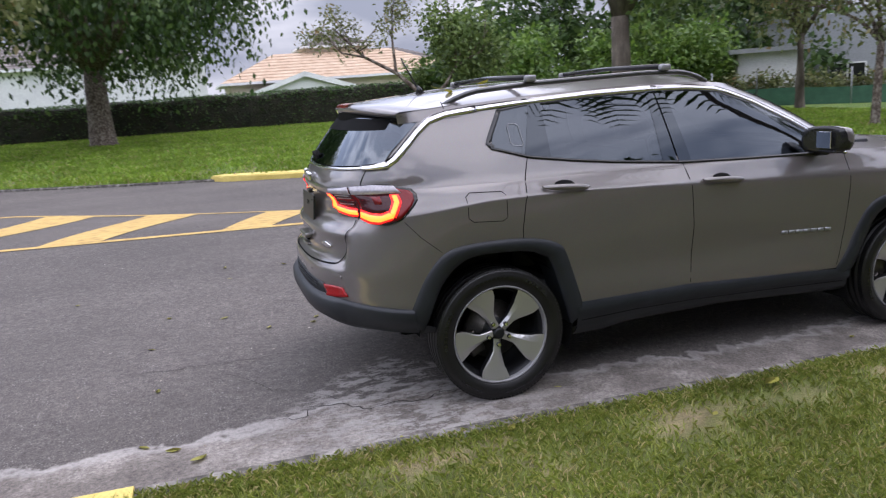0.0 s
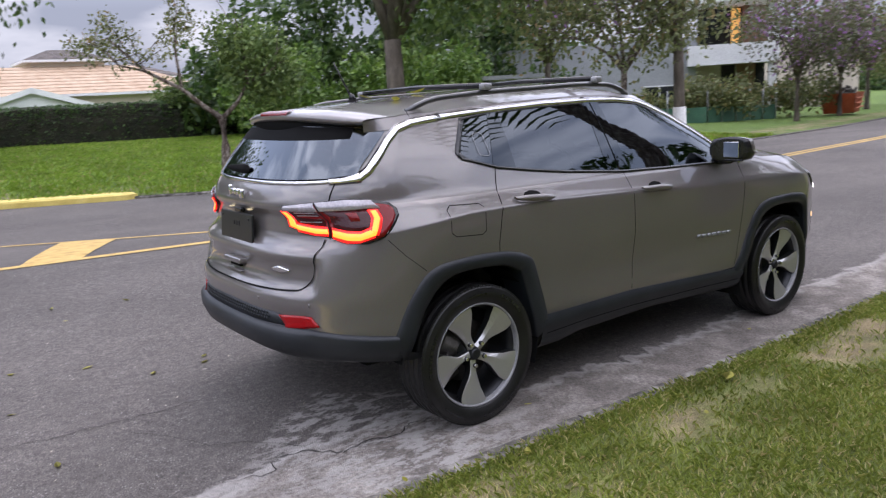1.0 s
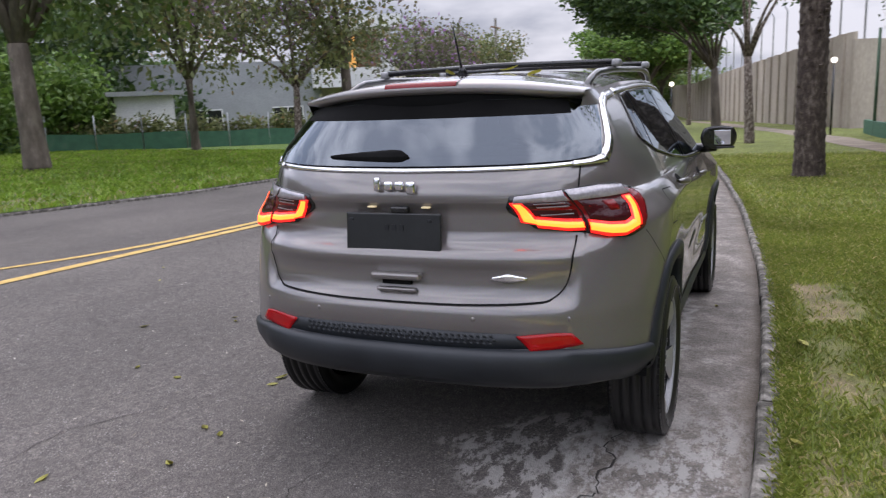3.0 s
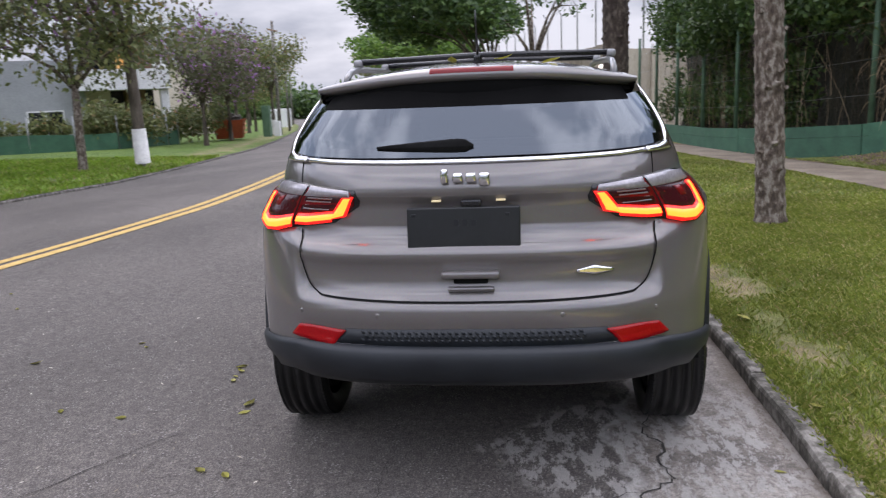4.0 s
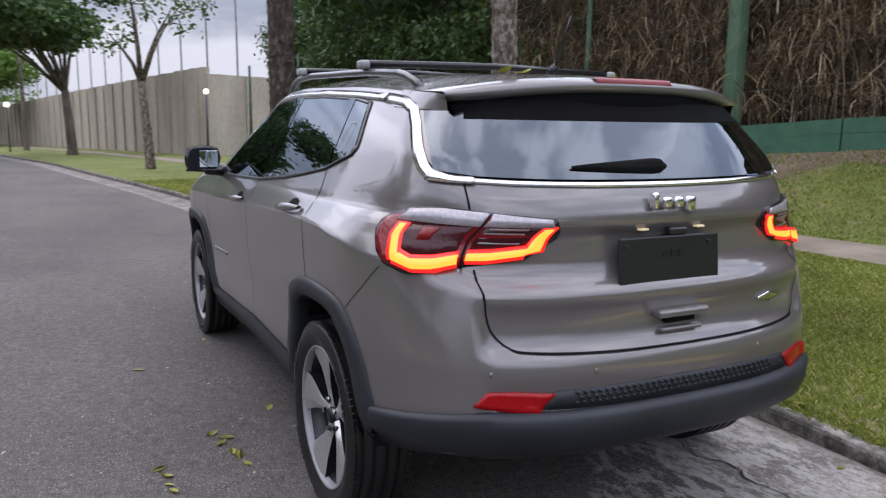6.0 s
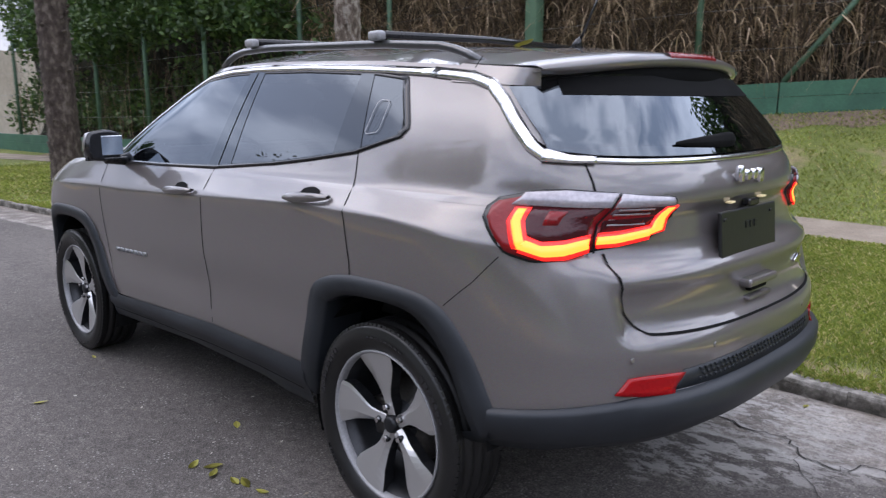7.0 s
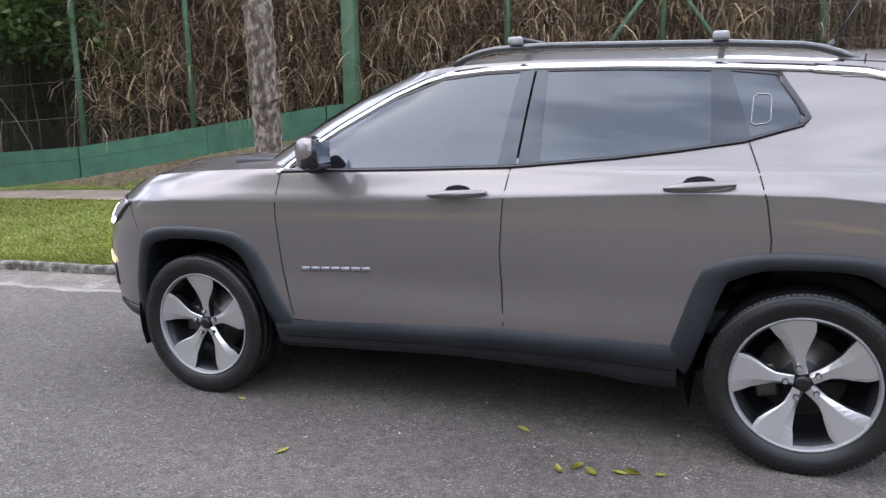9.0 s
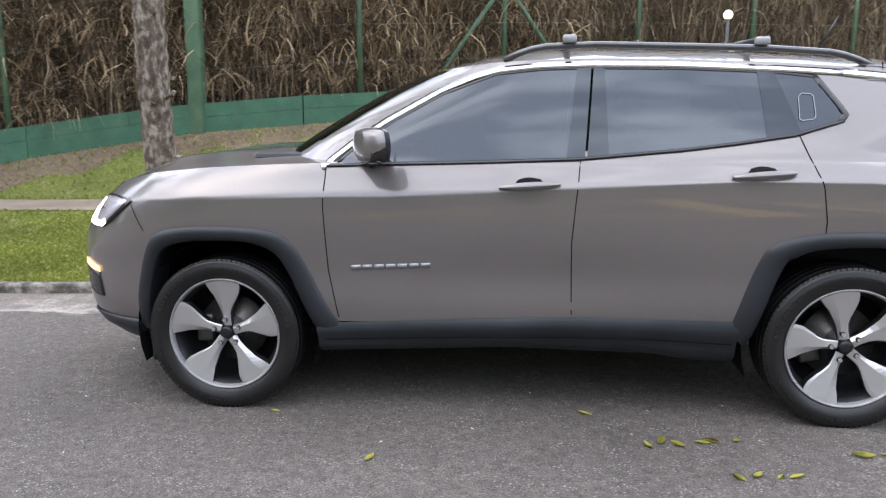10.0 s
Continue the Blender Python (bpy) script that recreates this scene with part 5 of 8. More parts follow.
part("handle_recess_shade", bm, UNDER, gh, smooth=False)
bm = bmesh.new()
box(bm, (-2.130, -0.074, 0.758), (-2.095, 0.086, 0.773), 0.006)
part("handle_lip", bm, PAINT, gh, smooth=False)
# emblem: four plain bright shapes; oval badge
for k, (w, h) in enumerate(((0.026, 0.052), (0.036, 0.034), (0.036, 0.034), (0.038, 0.046))):
    y = 0.088 - k * 0.045
    bm = bmesh.new()
    zc = 1.140 + (0.006 if k == 0 else -0.006 if k == 3 else 0)
    box(bm, (-2.086, y - w / 2, zc - h / 2), (-2.062, y + w / 2, zc + h / 2), 0.008)
    part("emblem_bar", bm, CHROME, car)
rear_panel("oval_badge", [(-0.350, 0.812), (-0.41, 0.800), (-0.475, 0.812)], [(-0.350, 0.820), (-0.41, 0.834), (-0.475, 0.820)], 0.007, CHROME, nu=12, nv=4, thick=0.006)
# rear wiper
bm = bmesh.new()
rows2 = []
for u in np.linspace(0, 1, 14):
    y = 0.33 - 0.34 * u
    r = 0.005 + 0.021 * min(1.0, u / 0.8) ** 0.8 * max(0.0, 1 - max(0.0, (u - 0.82) / 0.18) ** 2.5) ** 0.5
    rows2.append([(rear_x(y, 1.245) - 0.022 - 0.5 * r * math.cos(a) , y, 1.243 + r * math.sin(a)) for a in np.linspace(0, math.tau, 10)])
v, f = sheet(rows2)
raw("rear_wiper", v, f, UNDER, car)
# parking sensors
for y in (-0.30, 0.33, -0.62, 0.62):
    bm = bmesh.new()
    c = corner(s_of_y(y, 0.68), 0.68, 0.0)
    bmesh.ops.create_uvsphere(bm, u_segments=10, v_segments=6, radius=0.009, matrix=Matrix.Translation((c.x, math.copysign(c.y, y), 0.68)) @ Matrix.Diagonal((0.3, 1, 1, 1)))
    part("parking_sensor", bm, PAINT, car)


# wheels
def lathe(profile, n, axis_flip=1):
    """Rings about the y axis from (radius, y)."""
    return [[(r * math.cos(k * math.tau / n), y * axis_flip, r * math.sin(k * math.tau / n)) for r, y in profile] for k in range(n)]


def ring_mesh(name, profile, n, material, parent):
    rows2 = lathe(profile, n)
    rows2.append(rows2[0])
    v, f = sheet(rows2)
    bm = bmesh.new()
    bs = [bm.verts.new(p) for p in v]
    for q in f:
        if len({tuple(round(c, 6) for c in v[i]) for i in q}) > 2:
            bm.faces.new([bs[i] for i in q])
    bmesh.ops.remove_doubles(bm, verts=bm.verts, dist=1e-6)
    bmesh.ops.recalc_face_normals(bm, faces=bm.faces)
    return part(name, bm, material, parent)


def build_wheel(parent):
    """A wheel in its own frame, outer face towards +y."""
    w = new("wheel")
    w.parent = parent
    R = HUB_Z
    prof = [(0.248, -0.085), (0.262, -0.098), (0.290, -0.112), (0.318, -0.110), (0.333, -0.096)]
    for c in (-0.062, -0.022, 0.022, 0.062):
        prof += [(R - 0.0015, c - 0.010), (R - 0.011, c - 0.006), (R - 0.011, c + 0.006), (R - 0.0015, c + 0.010)]
    prof += [(0.333, 0.096), (0.327, 0.104), (0.322, 0.104), (0.312, 0.111), (0.292, 0.112), (0.285, 0.1095), (0.278, 0.108), (0.262, 0.098), (0.255, 0.094), (0.248, 0.085)]
    ring_mesh("tyre", prof, 72, RUBBER, w)
    # shoulder tread blocks
    bm = bmesh.new()
    for k in range(96):
        a = k * math.tau / 96
        for s in (1, -1):
            m = Euler((0, -a, 0)).to_matrix().to_4x4() @ Matrix.Translation((R - 0.0105, s * 0.088, 0)) @ Euler((0, 0, radians(-22 * s))).to_matrix().to_4x4()
            bmesh.ops.create_cube(bm, size=1.0, matrix=m @ Matrix.Diagonal((0.009, 0.022, 0.0175, 1)))
    tagged(part("tread", bm, RUBBER, w, smooth=False), kind="stuff")
    # plain raised marks round the sidewall
    bm = bmesh.new()
    for start, count, r0, r1 in ((0.35, 9, 0.292, 0.309), (2.5, 7, 0.292, 0.309), (4.3, 12, 0.296, 0.304), (1.6, 8, 0.296, 0.302), (5.6, 6, 0.297, 0.305)):
        for c in range(count):
            a0, a1 = start + c * 0.075, start + c * 0.075 + 0.055
            q = [bm.verts.new((r * math.cos(t), 0.1135, r * math.sin(t))) for r, t in ((r0, a0), (r1, a0), (r1, a1), (r0, a1))]
            bm.faces.new(q)
    bmesh.ops.recalc_face_normals(bm, faces=bm.faces)
    bmesh.ops.solidify(bm, geom=bm.faces[:], thickness=0.002)
    tagged(part("sidewall_mark", bm, GLOSS_BLACK, w, "plain raised marks on the tyre wall", smooth=False), kind="stuff")
    # rim: barrel, lip
    ring_mesh("rim_barrel", [(0.243, 0.072), (0.228, 0.055), (0.218, 0.02), (0.214, -0.08), (0.10, -0.085)], 56, RIM_DARK, w)
    ring_mesh("rim_lip", [(0.250, 0.088), (0.253, 0.094), (0.2505, 0.0975), (0.2460, 0.0970), (0.2410, 0.090), (0.2390, 0.070)], 64, CLAMP, w)
    # five broad spokes, leaf-shaped: a machined face, a bevel along one edge, dark flanks
    half = [(0.031, 0.022, -0.020), (0.066, 0.021, -0.020), (0.095, 0.023, -0.023), (0.120, 0.033, -0.030), (0.145, 0.048, -0.038), (0.168, 0.061, -0.046), (0.190, 0.072, -0.059), (0.212, 0.076, -0.070), (0.230, 0.076, -0.079), (0.2445, 0.074, -0.086)]
    for k in range(5):
        a = k * math.tau / 5 + math.pi / 2
        turn_m = Euler((0, -a, 0)).to_matrix().to_4x4()
        bm = bmesh.new()
        lines = [[] for _ in range(6)]
        for r, p, q in half:
            u = (r - 0.031) / 0.2135
            y = 0.058 + 0.033 * u ** 1.2
            wide = p - q
            for line_, (yy, zz) in zip(lines, ((y - 0.045, p - 0.004), (y - 0.003, p), (y, p - 0.10 * wide), (y + 0.003 * (1 - u), q + 0.30 * wide), (y - 0.010 * (1 - u) - 0.003, q), (y - 0.050, q + 0.004))):
                line_.append(bm.verts.new(turn_m @ Vector((r, yy, zz))))
        for n_, (p, q) in enumerate(zip(lines, lines[1:])):
            for i in range(len(half) - 1):
                bm.faces.new((p[i], p[i + 1], q[i + 1], q[i])).material_index = 1 if n_ in (0, 4) else 0
        bmesh.ops.recalc_face_normals(bm, faces=bm.faces)
        if sum(fc.normal.y for fc in bm.faces) < 0:
            bmesh.ops.reverse_faces(bm, faces=bm.faces)
        part("spoke", bm, RIM_FACE, w, smooth=False).data.materials.append(RIM_DARK)
        # wheel nut beside the root of the spoke
        bm = bmesh.new()
        m = turn_m @ Matrix.Translation((0.058, 0.060, -0.004)) @ Euler((radians(90), 0, 0)).to_matrix().to_4x4()
        bmesh.ops.create_cone(bm, segments=12, radius1=0.0115, radius2=0.0115, depth=0.012, cap_ends=True, matrix=m)
        part("nut_well", bm, RIM_DARK, w)
        bm = bmesh.new()
        bmesh.ops.create_cone(bm, segments=6, radius1=0.0095, radius2=0.0085, depth=0.022, cap_ends=True, matrix=Matrix.Translation((0, 0.004, 0)) @ m)
        part("wheel_nut", bm, CHROME, w, smooth=False)
    ring_mesh("hub_cap", [(0.0001, 0.074), (0.018, 0.074), (0.026, 0.071), (0.029, 0.064), (0.031, 0.030), (0.052, 0.020), (0.07, 0.01)], 24, RIM_DARK, w)
    ring_mesh("brake_disc", [(0.0001, -0.008), (0.07, -0.006), (0.075, -0.022), (0.152, -0.022), (0.152, -0.046), (0.075, -0.046)], 40, DISC, w)
    bm = bmesh.new()
    box(bm, (0.085, -0.075, -0.065), (0.168, 0.002, 0.065), 0.012)
    part("brake_caliper", bm, DISC, w)
    ring_mesh("wheel_back", [(0.0001, -0.086), (0.216, -0.086)], 32, UNDER, w)
    return w


first = build_wheel(car)
spots = [(-HUB_X, 1, 12), (HUB_X, 1, 0), (-HUB_X, -1, 27), (HUB_X, -1, 50)]
for k, (x, side, spin) in enumerate(spots):
    m = Matrix.Translation((x, side * 0.782, HUB_Z)) @ Euler((0, 0, 0 if side > 0 else math.pi)).to_matrix().to_4x4() @ Euler((0, radians(spin), 0)).to_matrix().to_4x4()
    wheel = first if k == 0 else copy_thing(first, m)
    wheel.matrix_basis = m
# wheel wells and underbody
for x in (-HUB_X, HUB_X):
    for side in (1, -1):
        rows2 = []
        for y in (0.40, 0.60, 0.84):
            rows2.append([(x + 0.415 * math.cos(a), side * y, HUB_Z + 0.425 * math.sin(a)) for a in np.linspace(-0.35, math.pi + (0.35 if x > 0 else -0.10), 22)])
        rows2.insert(0, [(x, side * 0.40, HUB_Z)] * 22)
        v, f = sheet(rows2)
        raw("wheel_well", v, f, UNDER, car)
bm = bmesh.new()
box(bm, (-0.92, -0.66, 0.24), (0.92, 0.66, 0.32), 0.02)
box(bm, (-1.75, -0.55, 0.30), (2.0, 0.55, 0.42), 0.03)
part("underbody", bm, UNDER, car, smooth=False)
# mud flaps ahead of the front wheels
for side in (1, -1):
    bm = bmesh.new()
    box(bm, (1.66, side * 0.76 - 0.10, 0.20), (1.675, side * 0.76 + 0.08, 0.36), 0.004)
    part("air_deflector", bm, PLASTIC, car, smooth=False)

# mirrors
for side in (1, -1):
    bm = bmesh.new()
    bmesh.ops.create_cube(bm, size=1.0)
    bmesh.ops.subdivide_edges(bm, edges=bm.edges, cuts=5, use_grid_fill=True)
    for q in bm.verts:
        d = q.co.normalized()
        q.co = q.co.lerp(d * 0.62, 0.62)
        q.co = Vector((q.co.x * 0.150 * (1.0 - 0.25 * (q.co.x > 0)), q.co.y * 0.182, q.co.z * 0.128))
        if q.co.x < -0.045:
            q.co.x = -0.045
        q.co += Vector((0.625 - 0.05 * q.co.y / 0.1, side * 0.945, 1.172))
    mir = part("door_mirror", bm, PAINT, car, "grey painted door mirror")
    bm = bmesh.new()
    box(bm, (0.564, side * 0.945 - 0.074, 1.128), (0.569, side * 0.945 + 0.074, 1.218), 0.002)
    part("mirror_glass", bm, MIRROR_GLASS, mir, smooth=False)
    bm = bmesh.new()
    bmesh.ops.create_cube(bm, size=1.0)
    bmesh.ops.subdivide_edges(bm, edges=bm.edges, cuts=5, use_grid_fill=True)
    for q in bm.verts:
        d = q.co.normalized()
        q.co = q.co.lerp(d * 0.62, 0.62)
        q.co = Vector((q.co.x * 0.150, q.co.y * 0.182 * 1.02, q.co.z * 0.128 * 1.02))
        q.co.x = min(max(q.co.x, -0.049), -0.026 if q.co.z > -0.02 else 0.03)
        q.co += Vector((0.625 - 0.05 * q.co.y / 0.1, side * 0.945, 1.172))
    part("mirror_bezel", bm, GLOSS_BLACK, mir)
    bm = bmesh.new()
    box(bm, (0.569, side * 0.945 - 0.097, 1.105), (0.588, side * 0.945 + 0.097, 1.118), 0.005)
    part("mirror_rim", bm, GLOSS_BLACK, mir, smooth=False)
    bm = bmesh.new()
    tube(bm, [(0.66, side * 0.78, 1.10), (0.64, side * 0.86, 1.105), (0.63, side * 0.93, 1.115)], [0.035, 0.03, 0.03], 8)
    part("mirror_arm", bm, GLOSS_BLACK, mir)

# roof rails, crossbars, aerial
for side in (1, -1):
    bm = bmesh.new()
    line, rad = [], []
    for u in np.linspace(0, 1, 26):
        x = 0.10 - 1.55 * u
        lift = 0.050 * min(1, math.sin(math.pi * u) / 0.32) ** 0.7
        line.append((x, side * (side_y(x, 1.48) - 0.045), roof_z(x, side_y(x, 1.48) - 0.045) + lift - 0.004))
        rad.append(0.0145)
    tube(bm, line, rad, 8)
    rail = part("roof_rail", bm, RAIL, car, "satin dark grey roof rail")
for x in (-0.18, -0.98):
    bm = bmesh.new()
    y = side_y(x, 1.48) - 0.02
    zr = roof_z(x, y) + 0.085
    tube(bm, [(x, -y, zr), (x, 0, zr + 0.012), (x, y, zr)], [0.014, 0.014, 0.014], 8)
    bar = part("roof_crossbar", bm, GLOSS_BLACK, car)
    for side in (1, -1):
        bm = bmesh.new()
        yc = side * (y - 0.01)
        box(bm, (x - 0.030, yc - 0.020, zr - 0.022), (x + 0.030, yc + 0.020, zr + 0.012), 0.010)
        part("bar_clamp", bm, CLAMP, bar, "grey end clamp")
bm = bmesh.new()
za = roof_z(-1.40, 0)
tube(bm, [(-1.40, 0, za - 0.005), (-1.405, 0, za + 0.03), (-1.415, 0, za + 0.04)], [0.03, 0.014, 0.007], 10)
tube(bm, [(-1.415, 0, za + 0.035), (-1.50, 0, za + 0.20)], [0.0055, 0.0035], 6)
part("roof_aerial", bm, GLOSS_BLACK, car)

# windscreen
rows2 = []
for z in np.linspace(1.10, 1.475, 9):
    row = []
    for k in np.linspace(-1, 1, 25):
        w, xf = smooth_interp(z, HALF), smooth_interp(z, SCREEN)
        yy = k * (w - 0.135)
        xe = xf - 0.52
        x = xe + 0.52 * max(1 - (abs(yy) / w) ** Q_FRONT, 0) ** (1 / P_END)
        row.append((x + 0.004, yy, 1.1 + (z - 1.1) * (interp(x, ROOF_EDGE) - 1.1) / 0.4 + 0.003))
    rows2.append(row)
v, f = sheet(rows2)
raw("windscreen", v, f, GLASS, car)
for y0 in (0.55, 0.0):
    bm = bmesh.new()
    tube(bm, [(1.20, y0, 1.105), (1.12, y0 - 0.25, 1.112), (1.05, y0 - 0.5, 1.125)], [0.012, 0.009, 0.006], 6)
    part("windscreen_wiper", bm, GLOSS_BLACK, car)
bm = bmesh.new()
box(bm, (0.98, -0.66, 1.085), (1.22, 0.66, 1.128), 0.02)
part("cowl_panel", bm, PLASTIC, car, smooth=False)

# headlamps and front markers
for side in (1, -1):
    lamp = side_panel("headlamp", [(1.72, 0.928), (1.84, 0.835), (1.90, 0.800), (2.00, 0.812), (2.05, 0.82)], [(1.735, 0.938), (1.82, 0.945), (1.90, 0.945), (1.97, 0.930), (2.03, 0.915)], side, 0.010, GLOSS_BLACK, nu=16, nv=6, thick=0.02)
    side_panel("headlamp_lens", [(1.745, 0.926), (1.85, 0.845), (1.90, 0.812), (2.00, 0.822)], [(1.75, 0.932), (1.83, 0.938), (1.90, 0.938), (1.97, 0.922)], side, 0.0125, SILVER_LENS, lamp, nu=12, nv=5)
    side_panel("daytime_light", [(1.875, 0.822), (1.90, 0.806), (1.95, 0.808), (2.005, 0.815)], [(1.880, 0.842), (1.905, 0.828), (1.95, 0.830), (2.00, 0.838)], side, 0.016, LED_WHITE, lamp, nu=10, nv=3)
    side_panel("daytime_light", [(1.955, 0.828), (1.995, 0.832)], [(1.930, 0.918), (1.952, 0.922)], side, 0.016, LED_WHITE, lamp, nu=4, nv=5)
    side_panel("fog_recess", [(1.93, 0.475), (1.99, 0.475), (2.05, 0.49)], [(1.95, 0.585), (2.00, 0.60), (2.06, 0.62)], side, 0.006, GLOSS_BLACK, nu=8, nv=5)
    side_panel("marker_lamp", [(1.94, 0.590), (2.00, 0.597), (2.06, 0.612)], [(1.945, 0.615), (2.00, 0.625), (2.055, 0.640)], side, 0.010, AMBER, nu=8, nv=4, label="lit amber marker lamp")
    rows2 = []
    for z, off in ((0.385, 0.002), (0.375, 0.018), (0.33, 0.020), (0.27, 0.010), (0.25, -0.04)):
        rows2.append([(x, side * (side_y(x, max(z, 0.28)) + off), z) for x in np.linspace(1.72, 2.12, 24)])
    solid("front_lower_bumper", rows2, side, 0.0, PLASTIC, car)
    side_ribbon("shut_line", [(1.735, 0.935), (1.70, 0.87), (1.66, 0.80)], 0.004, side, 0.0012, UNDER, thick=0.0)

# interior
bm = bmesh.new()
box(bm, (-1.75, -0.70, 0.45), (0.95, 0.70, 0.55), 0.02)
part("cabin_floor", bm, SEAT, car, smooth=False)
bm = bmesh.new()
box(bm, (0.62, -0.68, 0.80), (1.05, 0.68, 1.07), 0.06)
part("dashboard", bm, SEAT, car)
bm = bmesh.new()
box(bm, (-1.85, -0.62, 0.55), (-1.20, 0.62, 1.0), 0.03)
part("boot_cover", bm, SEAT, car, smooth=False)
for y in (0.36, -0.36):
    seat = new("front_seat")
    seat.parent = car
    for name, lo, hi, tilt in (("seat_base", (-0.28, y - 0.25, 0.60), (0.26, y + 0.25, 0.76), 0), ("seat_back", (-0.42, y - 0.25, 0.70), (-0.28, y + 0.25, 1.20), -14), ("headrest", (-0.49, y - 0.13, 1.21), (-0.40, y + 0.13, 1.38), -10)):
        bm = bmesh.new()
        piv = Matrix.Translation(((lo[0] + hi[0]) / 2, 0, lo[2]))
        box(bm, lo, hi, 0.04, piv @ Euler((0, radians(tilt), 0)).to_matrix().to_4x4() @ piv.inverted())
        part(name, bm, SEAT, seat)
bench = new("rear_seat")
bench.parent = car
for name, lo, hi in (("seat_base", (-1.12, -0.62, 0.60), (-0.62, 0.62, 0.78)), ("seat_back", (-1.25, -0.62, 0.70), (-1.10, 0.62, 1.16))):
    bm = bmesh.new()
    box(bm, lo, hi, 0.04)
    part(name, bm, SEAT, bench)
for y in (-0.4, 0.4):
    bm = bmesh.new()
    box(bm, (-1.26, y - 0.13, 1.17), (-1.17, y + 0.13, 1.30), 0.03)
    part("headrest", bm, SEAT, bench)
bm = bmesh.new()
rows2 = []
for a in np.linspace(0, math.tau, 29):
    c = Vector((0, 0.185 * math.cos(a), 0.185 * math.sin(a)))
    rows2.append([c * (1 + 0.08 * math.cos(b)) + Vector((0.015 * math.sin(b), 0, 0)) for b in np.linspace(0, math.tau, 9)])
v, f = sheet(rows2)
wheel_ob = raw("steering_wheel", v, f, GLOSS_BLACK, car)
wheel_ob.matrix_basis = Matrix.Translation((0.48, 0.36, 1.02)) @ Euler((0, radians(-24), 0)).to_matrix().to_4x4()

# ---- plants ----
def leaf_cloud(blobs, count, size, seed, droop=0.0, flat=0.0, hollow=0.35):
    """Leaves as folded quads in a set of ellipsoid clumps (x, y, z, rx, ry, rz). Returns arrays for a mesh."""
    rng = np.random.default_rng(seed)
    blobs = np.array(blobs, float)
    weight = (blobs[:, 3] * blobs[:, 4] * blobs[:, 5]) ** (2 / 3)
    pick = rng.choice(len(blobs), count, p=weight / weight.sum())
    d = rng.normal(size=(count, 3))
    d /= np.linalg.norm(d, axis=1)[:, None]
    r = (hollow + (1 - hollow) * rng.random(count) ** 0.6) * (1 + 0.18 * rng.normal(size=count))
    c = blobs[pick, :3] + d * blobs[pick, 3:6] * r[:, None]
    c[:, 2] -= droop * rng.random(count) ** 2
    axis = rng.normal(size=(count, 3))
    axis[:, 2] = axis[:, 2] * (1 - flat) - droop * 0.8
    axis /= np.linalg.norm(axis, axis=1)[:, None]
    other = rng.normal(size=(count, 3))
    if flat:
        other[:, 2] *= 1 - flat
    side = np.cross(axis, other)
    side /= np.linalg.norm(side, axis=1)[:, None] + 1e-9
    s = size * (0.6 + 0.8 * rng.random(count))[:, None]
    tip = c + axis * s
    mid = c + axis * s * 0.45
    v = np.stack([c, mid + side * s * 0.26, tip, mid - side * s * 0.26], 1).reshape(-1, 3)
    f = np.arange(count * 4).reshape(-1, 4)
    return v, f


def cloud_mesh(name, v, f, material):
    me = bpy.data.meshes.new(name)
    me.vertices.add(len(v))
    me.vertices.foreach_set("co", np.ascontiguousarray(v, dtype=np.float32).ravel())
    me.loops.add(f.size)
    me.loops.foreach_set("vertex_index", f.ravel().astype(np.int32))
    me.polygons.add(len(f))
    me.polygons.foreach_set("loop_start", np.arange(0, f.size, f.shape[1], dtype=np.int32))
    me.polygons.foreach_set("loop_total", np.full(len(f), f.shape[1], dtype=np.int32))
    me.update(calc_edges=True)
    me.validate()
    me.materials.append(material)
    return me


def cloud(name, blobs, count, size, seed, material, parent=None, **kw):
    v, f = leaf_cloud(blobs, count, size, seed, **kw)
    ob = new(name, cloud_mesh(name, v, f, material))
    if parent:
        ob.parent = parent
    return ob


